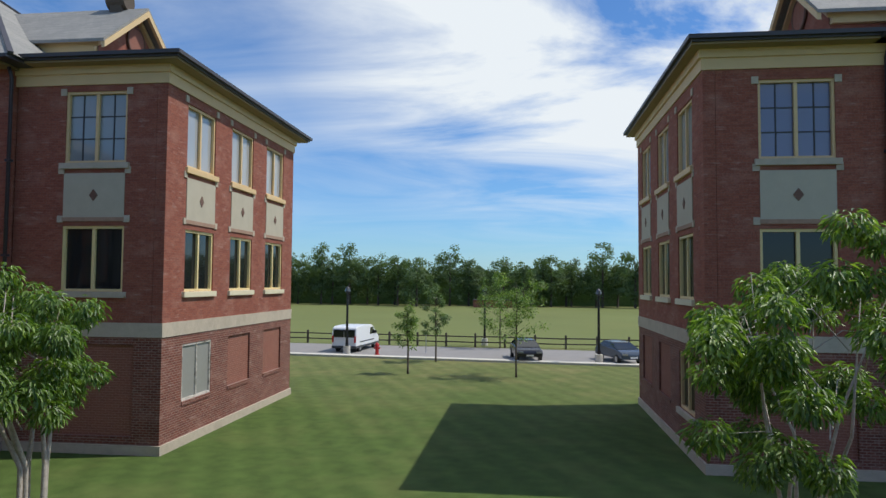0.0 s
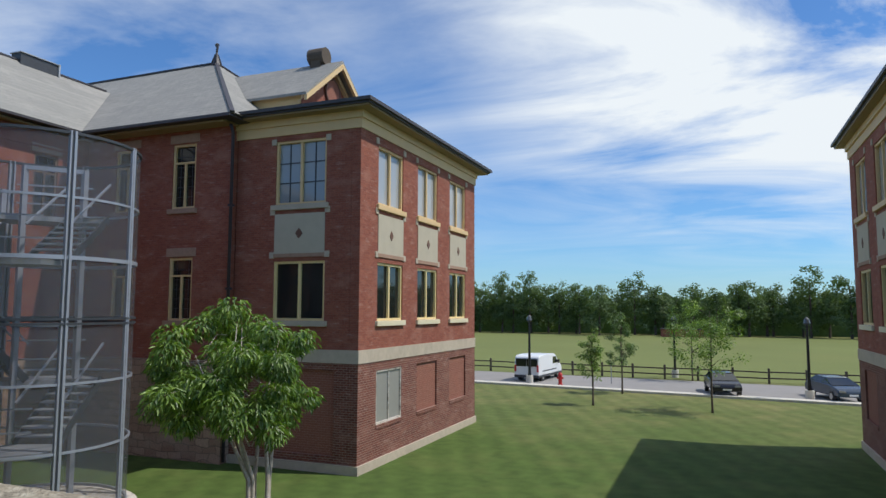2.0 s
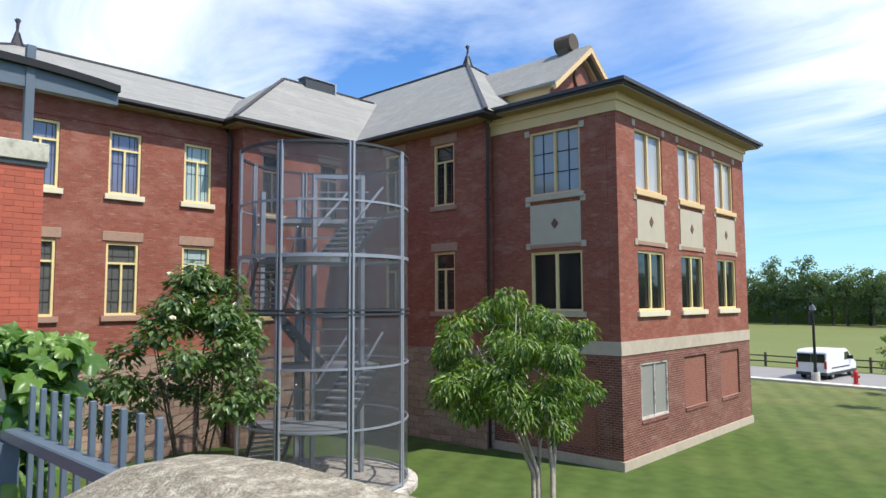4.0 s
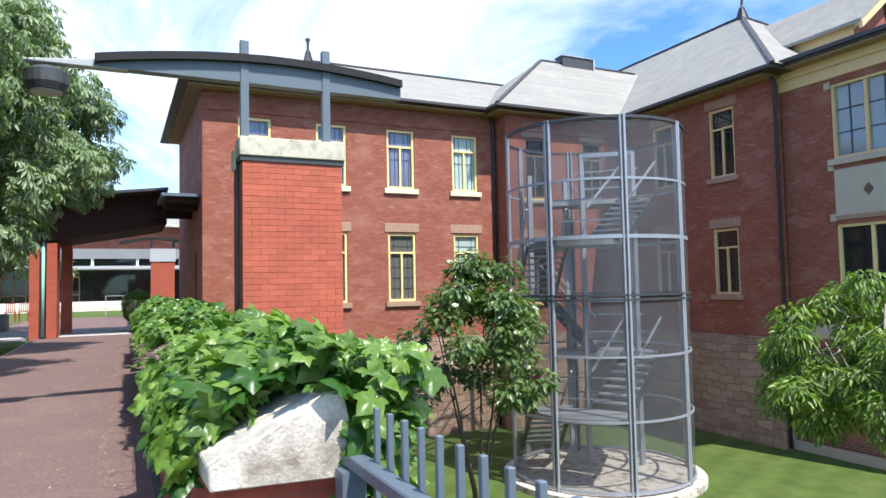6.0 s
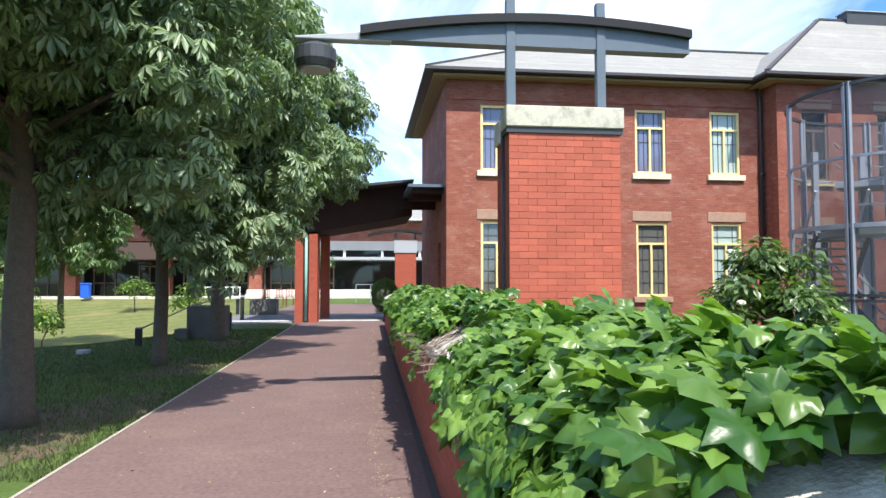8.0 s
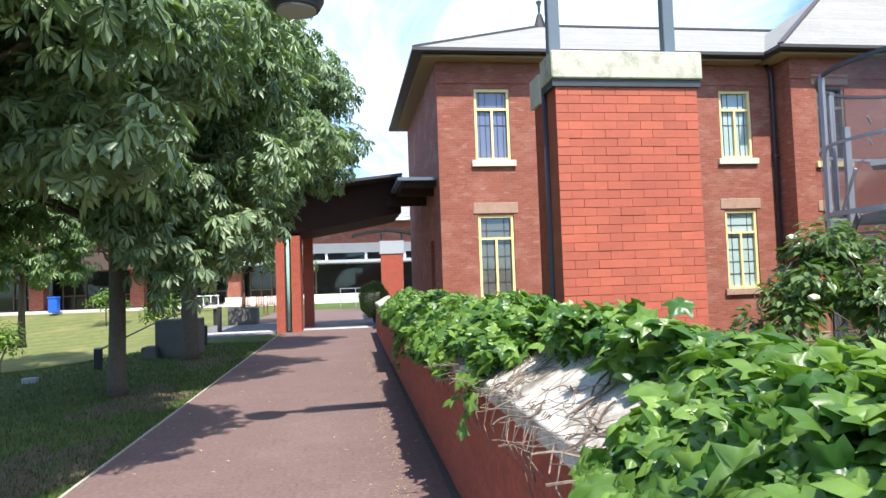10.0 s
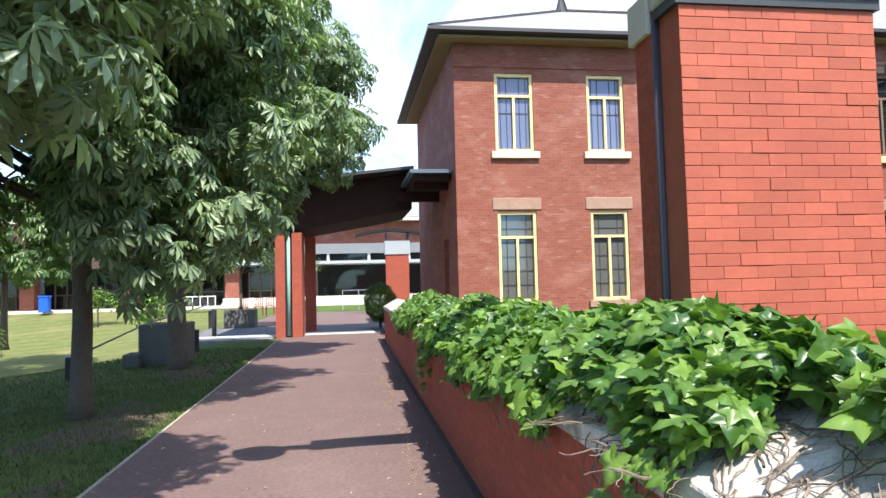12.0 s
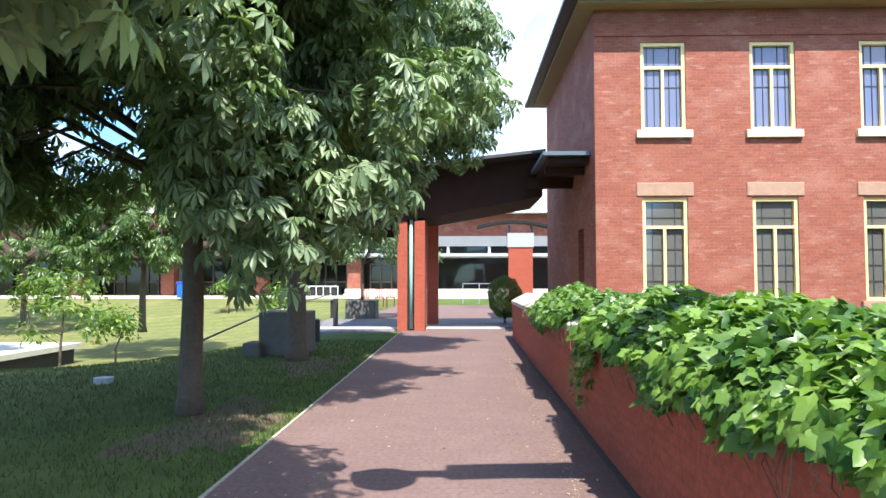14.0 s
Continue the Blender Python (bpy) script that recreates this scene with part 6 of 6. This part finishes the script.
def wheel(root, x, y, r=0.34):
    bm = bmesh.new(); tube(bm, [(x, y - 0.11, r), (x, y + 0.11, r)], r, 20)
    w = part("wheel", bm, M["black"], root, "black tyre")
    bm = bmesh.new(); tube(bm, [(x, y - 0.125, r), (x, y + 0.125, r)], r * 0.6, 14)
    part("rim", bm, M["chrome"], w, "metal rim")


def van(x, y, rz):
    root = thing("van", (x, y, LOW + 0.03), "white panel van parked on the road", "van", rz=rz)
    side = [(-2.75, 0.42), (-2.78, 1.1), (-2.66, 1.82), (-2.45, 1.96), (-1.0, 2.0), (0.9, 1.96), (1.25, 1.84), (1.95, 1.22), (2.55, 1.05), (2.72, 0.85), (2.75, 0.42)]
    bm = bmesh.new(); prism(bm, side, "y", -0.98, 0.98); part("body", bm, M["white"], root, "white body", bevel=0.05)
    bm = bmesh.new(); box(bm, -2.80, 2.78, -1.0, 1.0, 0.30, 0.50); part("bumper", bm, M["steel_dark"], root, "dark bumper and skirt", bevel=0.03)
    bm = bmesh.new(); box(bm, -2.80, -2.70, -0.86, -0.03, 1.15, 1.72); part("rear_window", bm, M["glass_dark"], root, "dark rear window")
    bm = bmesh.new(); box(bm, -2.80, -2.70, 0.03, 0.86, 1.15, 1.72); part("rear_window", bm, M["glass_dark"], root, "dark rear window")
    for s in (-1, 1):
        bm = bmesh.new(); prism(bm, [(0.45, 1.20), (0.50, 1.72), (1.15, 1.74), (1.72, 1.24)], "y", s * 0.955, s * 1.0); part("side_window", bm, M["glass_dark"], root, "dark side window")
        bm = bmesh.new(); box(bm, -2.81, -2.74, s * 0.90 - 0.07, s * 0.90 + 0.07, 0.75, 1.25); part("tail_light", bm, M["red"], root, "red tail light")
        bm = bmesh.new(); box(bm, 1.45, 1.6, s * 1.0, s * 1.18, 1.2, 1.45); part("mirror", bm, M["black"], root, "black mirror")
        bm = bmesh.new(); box(bm, -1.9, 1.4, s * 0.985 - 0.01, s * 0.985 + 0.01, 0.72, 0.80); part("side_trim", bm, M["steel_dark"], root, "dark side trim")
        for wx in (-1.75, 1.80):
            wheel(root, wx, s * 0.86, 0.36)
    bm = bmesh.new(); prism(bm, [(1.28, 1.78), (1.92, 1.23), (1.98, 1.24), (1.34, 1.81)], "y", -0.85, 0.85); part("windscreen", bm, M["glass_dark"], root, "dark windscreen")


van(-14.3, 53.6, 84)


def car(x, y, rz, label, paint):
    root = thing("car", (x, y, LOW + 0.03), label, "car", "parked cars", rz=rz)
    side = [(-2.15, 0.35), (-2.2, 0.75), (-2.0, 0.95), (-1.1, 1.02), (-0.95, 1.02), (0.95, 1.0), (1.9, 0.82), (2.15, 0.65), (2.15, 0.35)]
    bm = bmesh.new(); prism(bm, side, "y", -0.88, 0.88); part("body", bm, M[paint], root, bevel=0.06)
    bm = bmesh.new()
    v = []
    for y0, x0, x1, z in ((0.82, -1.9, 1.25, 0.97), (0.64, -1.25, 0.30, 1.34)):
        v.append([bm.verts.new(p) for p in ((x0, -y0, z), (x1, -y0, z), (x1, y0, z), (x0, y0, z))])
    bm.faces.new(v[1])
    for i in range(4):
        bm.faces.new((v[0][i], v[0][(i + 1) % 4], v[1][(i + 1) % 4], v[1][i]))
    part("window_band", bm, M["glass_dark"], root, "dark windows")
    bm = bmesh.new(); box(bm, -1.25, 0.30, -0.62, 0.62, 1.33, 1.37); part("roof", bm, M[paint], root, bevel=0.015)
    for s in (-1, 1):
        for wx in (-1.35, 1.35):
            wheel(root, wx, s * 0.80, 0.32)
        bm = bmesh.new(); box(bm, 2.08, 2.17, s * 0.62 - 0.18, s * 0.62 + 0.18, 0.62, 0.74); part("headlight", bm, M["glass_film"], root, "pale headlight")
        bm = bmesh.new(); box(bm, -2.2, -2.1, s * 0.65 - 0.16, s * 0.65 + 0.16, 0.68, 0.82); part("tail_light", bm, M["red"], root, "red tail light")
    bm = bmesh.new(); box(bm, 2.12, 2.18, -0.25, 0.25, 0.42, 0.52); part("plate", bm, M["white"], root, "pale plate")


car(-0.8, 48.9, -82, "black car parked by the kerb", "carblack")
M["carblue"] = mat("dark_blue_car_paint", (0.05, 0.07, 0.10), 0.2, vary=0.02, bump=0)
car(5.7, 48.6, -72, "dark blue-grey car parked by the kerb", "carblue")
car(-22.0, 51.8, 160, "dark car beyond the building corner", "carblack")

fx0, fx1 = -45, 40
nf = 34
for k in range(nf + 1):
    x = fx0 + (fx1 - fx0) * k / nf
    y = 58.6 - (x + 21.5) * 0.085 + 0.25
    root = thing("rail_fence", (x, y, LOW), "weathered split rail fence section by the field", "fence", "rail fence sections")
    bm = bmesh.new(); box(bm, -0.08, 0.08, -0.08, 0.08, -0.1, 1.15); part("post", bm, M["wood"], root)
    L = (fx1 - fx0) / nf
    for z in (0.42, 0.88):
        bm = bmesh.new(); bar(bm, (0, 0, z), (L, -L * 0.085, z + random.uniform(-0.03, 0.03)), 0.07, 0.10); part("rail", bm, M["wood"], root)
hut = thing("far_shed", (-7.8, 150, LOW), "low red-brown shed at the edge of the field", "shed")
bm = bmesh.new(); box(bm, -4.2, 4.2, -1.5, 1.5, 0, 1.6); part("wall", bm, M["brick"], hut)
bm = bmesh.new(); box(bm, -4.4, 4.4, -1.7, 1.7, 1.6, 1.75); part("roof", bm, M["gutter"], hut)
sg = thing("sign_post", (-8.4, 51.9, LOW), "thin grey sign post by the road", "post")
bm = bmesh.new(); bar(bm, (0, 0, 0), (0, 0, 1.5), 0.05); part("post", bm, M["steel"], sg)


# ---- ivy on the coping ----
def ivy():
    rng = np.random.default_rng(11)
    root = thing("ivy", (-4.4, 0.6, 0.9), "thick bright green ivy sprawling over the coping", "ivy")
    org = np.array([-4.4, 0.6, 0.9])
    pts, nor = [], []
    n = 31000
    t = rng.random(n)
    x = -4.35 - 16.0 * t ** 0.88
    bare = (x < -7.2) & (x > -8.95)
    s = rng.random(n)                       # 0 front hang, 1 back
    base = np.array([wy(v) for v in x])
    # a loose layer over the sloping stone, thicker to the back, spilling over both edges
    thick = 0.17 + 0.05 * np.sin(x * 1.3) + 0.035 * np.sin(x * 3.1 + 1) + 0.05 * np.exp(-((x + 5.6) / 1.3) ** 2) + 0.07 * np.exp(-((x + 10.2) / 1.3) ** 2)
    yy = base - 0.09 + 0.68 * s
    over = np.clip(yy - base + 0.025, 0, 0.385)
    stone = 0.97 + 0.51 * over
    swell = np.sin(math.pi * np.clip(0.10 + 0.78 * s, 0, 1))
    zz = stone + 0.015 + thick * swell * np.sqrt(rng.random(n)) * np.where(bare, 0.8, 1.0)
    hang = s < 0.14
    drop = rng.random(n) ** 1.6 * (0.13 + 0.08 * np.sin(x * 1.9) + 0.08 * np.sin(x * 5.3) + 0.60 * np.exp(-((x + 15.5) / 0.5) ** 2))
    zz = np.where(hang, 1.02 - drop, zz)
    yy = np.where(hang, base - 0.05 - 0.07 * rng.random(n), yy)
    back = s > 0.86
    zz = np.where(back, 1.22 - rng.random(n) * 0.65, zz)
    yy = np.where(back, base + 0.50 + 0.12 * rng.random(n), yy)
    p = np.stack([x, yy, zz], 1) + rng.normal(size=(n, 3)) * 0.022
    lean = (s - 0.45) * 1.3
    nx = np.stack([rng.normal(size=n) * 0.25 + 0.2, np.where(hang, -1.2, lean), np.full(n, 0.85)], 1) + rng.normal(size=(n, 3)) * 0.55
    # bare stretches on the sunny slope of the coping
    edge = 0.27 + 0.05 * np.sin(x * 9.0) + 0.05 * rng.random(n)
    gap = bare & (yy < base + edge)
    gap |= (x > -4.66 + 0.16 * s) & (s < 0.62)
    gap |= (x < -8.8) & (x > -10.2) & (s < 0.14 + 0.05 * np.sin(x * 5.0))
    gap |= (np.abs(x + 16.2) < 0.5) & (yy < base + 0.12)
    p, nx = p[~gap], nx[~gap]
    # runners tumbling over the back beside the railing
    k = 420
    q = rng.random((k, 3))
    bx = np.stack([-4.32 - 0.75 * q[:, 0], wy(-4.6) + 0.38 + 0.26 * q[:, 1] + 0.12 * (1 - q[:, 2]), 1.30 - 0.62 * q[:, 2] ** 1.2], 1)
    p = np.vstack([p, bx]); nx = np.vstack([nx, np.stack([0.5 + rng.normal(size=k) * 0.4, 0.1 + rng.normal(size=k) * 0.5, 0.7 + rng.normal(size=k) * 0.3], 1)])
    order = np.argsort(-p[:, 0])
    p, nx = p[order], nx[order]
    sz = (0.045 + 0.075 * rng.random(len(p)) ** 1.5) * np.clip(1.12 + (p[:, 0] + 4.4) * 0.02, 0.8, 1.12)
    ahead = np.stack([rng.normal(size=len(p)) * 0.6, -0.8 + rng.normal(size=len(p)) * 0.5, -0.55 + rng.normal(size=len(p)) * 0.2], 1)
    # nearest leaves one by one, the rest joined
    near = np.where((p[:, 0] > -9.5) & (p[:, 2] > 0.98))[0]
    pick = set(rng.permutation(near)[:290].tolist())
    rest = np.array([i for i in range(len(p)) if i not in pick])
    for sel, shape in ((rest[p[rest, 0] > -10], LEAF_FINE), (rest[p[rest, 0] <= -10], LEAF_LOBED)):
        me = leaves("foliage", p[sel] - org, nx[sel], ahead[sel], sz[sel], shape, M["leaf_ivy"])
        part("foliage", me, None, root, "dense lobed ivy leaves", kind="stuff")
    one = leaves("ivy_leaf", np.zeros((1, 3)), np.array([[0, 0, 1.0]]), np.array([[1.0, 0, 0]]), np.array([1.0]), LEAF_FINE, M["leaf_ivy"])
    one.polygons.foreach_set("use_smooth", [True] * len(one.polygons))
    for i in sorted(pick):
        z = Vector(nx[i]).normalized(); q = z.cross(Vector(ahead[i])).normalized(); a = q.cross(z)
        m = Matrix((a, q, z)).transposed().to_4x4()
        lf = part("leaf", one, None, root)
        lf.matrix_basis = Matrix.Translation(p[i] - org + np.array([0, 0, 0.02])) @ m @ Matrix.Scale(0.065 + 0.06 * ((i * 7) % 11) / 11, 4)
    # dry stems across the bare stone and hanging from the edge
    bm = bmesh.new()
    for k in range(230):
        x0 = -6.7 - 3.3 * random.random()
        y0 = wy(x0) + 0.38 * random.random() - 0.02
        path = []
        a = random.uniform(0, math.tau)
        for j in range(15):
            h = 0.97 + max(0, min(0.38, y0 - wy(x0) + 0.025)) * 0.51 + 0.006
            path.append((x0 - org[0], y0 - org[1], h - org[2] + 0.008 + 0.008 * math.sin(j * 0.7 + k)))
            a += random.uniform(-0.55, 0.55)
            x0 += 0.026 * math.cos(a); y0 += 0.022 * math.sin(a)
        tube(bm, path, random.choice((0.0012, 0.0016, 0.0022, 0.0045)), 4, False)
    for k in range(170):
        x0 = -4.8 - 18 * random.random() ** 1.5
        y0 = wy(x0) - 0.04
        l = random.uniform(0.06, 0.26)
        path = [(x0 - org[0], y0 + 0.06 - org[1], 0.10), (x0 - org[0], y0 - org[1], 0.03), (x0 + random.uniform(-0.06, 0.06) - org[0], y0 - 0.03 - org[1], -l * 0.5), (x0 + random.uniform(-0.1, 0.1) - org[0], y0 - org[1], -l)]
        tube(bm, path, random.uniform(0.0018, 0.004), 4, False)
    part("dry_stem", bm, M["twig"], root, "pale dry stems and aerial roots", kind="stuff")


ivy()

def scatter():
    rng = np.random.default_rng(9)
    # blades on the lawn edge nearest the walk
    n = 42000
    x = -9.0 - 17 * rng.random(n) ** 1.2; y = -2.46 - 8.5 * rng.random(n) ** 1.3
    z = np.array([ground_height(a, b) for a, b in zip(x, y)])
    h = 0.035 + 0.035 * rng.random(n); a = rng.random(n) * math.tau; w = 0.007
    p = np.stack([x, y, z], 1)
    d = np.stack([np.cos(a), np.sin(a), np.zeros(n)], 1) * w
    tip = p + np.stack([rng.normal(size=n) * 0.02, rng.normal(size=n) * 0.02, h], 1)
    v = np.stack([p - d, p + d, tip], 1).reshape(-1, 3)
    part("grass_blades", np_mesh("grass_blades", v, np.arange(n * 3).reshape(-1, 3), M["grass_blade"]), None, None, "short grass blades of the lawn beside the walk", kind="stuff")
    n = 260
    x = -6 - 18 * rng.random(n); y = -2.35 + 2.9 * np.where(rng.random(n) < 0.6, rng.random(n) ** 2.5, 1 - 0.35 * rng.random(n) ** 2)
    p = np.stack([x, y, np.full(n, 0.006)], 1)
    m = 2600
    bx = -3.5 - 22 * rng.random(m); by = np.array([wy(v) for v in bx]) - 0.42 + rng.normal(size=m) * 0.035 + 0.03 * np.sin(bx * 2.1)
    keep = (np.sin(bx * 1.7) + np.sin(bx * 4.3 + 1) + rng.random(m) * 1.6) > 0.2
    p = np.vstack([p, np.stack([bx, by, np.full(m, 0.004)], 1)[keep]]); n = len(p)
    part("leaf_litter", leaves("leaf_litter", p, np.tile([0, 0, 1.0], (n, 1)) + rng.normal(size=(n, 3)) * 0.1, rng.normal(size=(n, 3)), np.where(np.arange(n) < 260, 0.02 + 0.03 * rng.random(n), 0.008 + 0.014 * rng.random(n)), LEAF_SIMPLE, M["litter"]), None, None, "dry petals and leaf bits on the walk", kind="stuff")


M["soil"] = mat("bare_soil", (0.125, 0.085, 0.055), 0.95, vary=0.35, noise_scale=5, fine=60, bump=0.8, stain=(0.07, 0.10, 0.03), stain_amt=0.8, stain_scale=2.5)
for cx, cy, rx, ry, sd in ((-11.4, -3.15, 1.9, 0.62, 1), (-15.9, -3.2, 1.5, 0.55, 4), (-21.0, -3.3, 1.3, 0.6, 7)):
    rs = np.random.default_rng(sd)
    bm = bmesh.new()
    ring_v = []
    for k in range(40):
        a = math.tau * k / 40
        r = 1 + 0.22 * math.sin(3 * a + sd) + 0.14 * math.sin(7 * a + 2 * sd) + rs.normal() * 0.05
        px, py = cx + rx * r * math.cos(a), min(-2.46, cy + ry * r * math.sin(a))
        ring_v.append(bm.verts.new((px, py, ground_height(px, py) + 0.005)))
    c = bm.verts.new((cx, cy, ground_height(cx, cy) + 0.012))
    for k in range(40):
        bm.faces.new((ring_v[k], ring_v[(k + 1) % 40], c))
    structure("bare_soil", bm, M["soil"], "worn bare soil at the lawn edge under the trees")

M["grass_blade"] = leaf_mat("grass_blade", (0.045, 0.07, 0.018), (0.09, 0.125, 0.035), 0.75, 0.2)
M["litter"] = mat("dry_litter", (0.42, 0.34, 0.20), 0.9, vary=0.3, island=0.4)
scatter()

# ---- bricks of the pier, last ----
def pier_bricks():
    row, ln, n_row = 0.0762, 0.22, 42
    def brick(w):
        bm = bmesh.new(); box(bm, 0, 0.010, 0.0009, w - 0.0009, 0.0020, row - 0.0020)
        bmesh.ops.bevel(bm, geom=[e for e in bm.edges if all(v.co.x > 0.005 for v in e.verts)], offset=0.0018, segments=1, affect="EDGES")
        return finish(bm, "brick", M["brick_unit"])
    full, half = brick(ln), brick(ln / 2)
    for r in range(n_row):
        z = 3.19 - row * (r + 1)
        spans = [(i * ln, full) for i in range(6)] if r % 2 else [(0, half), *[(ln / 2 + i * ln, full) for i in range(5)], (1.21, half)]
        for u, me in spans:
            b = part("brick", me, None, pier)
            b.location = (0.244 + random.uniform(-0.0018, 0.0018) + (random.random() < 0.10) * 0.003, -PW / 2 + u, z)


pier_bricks()
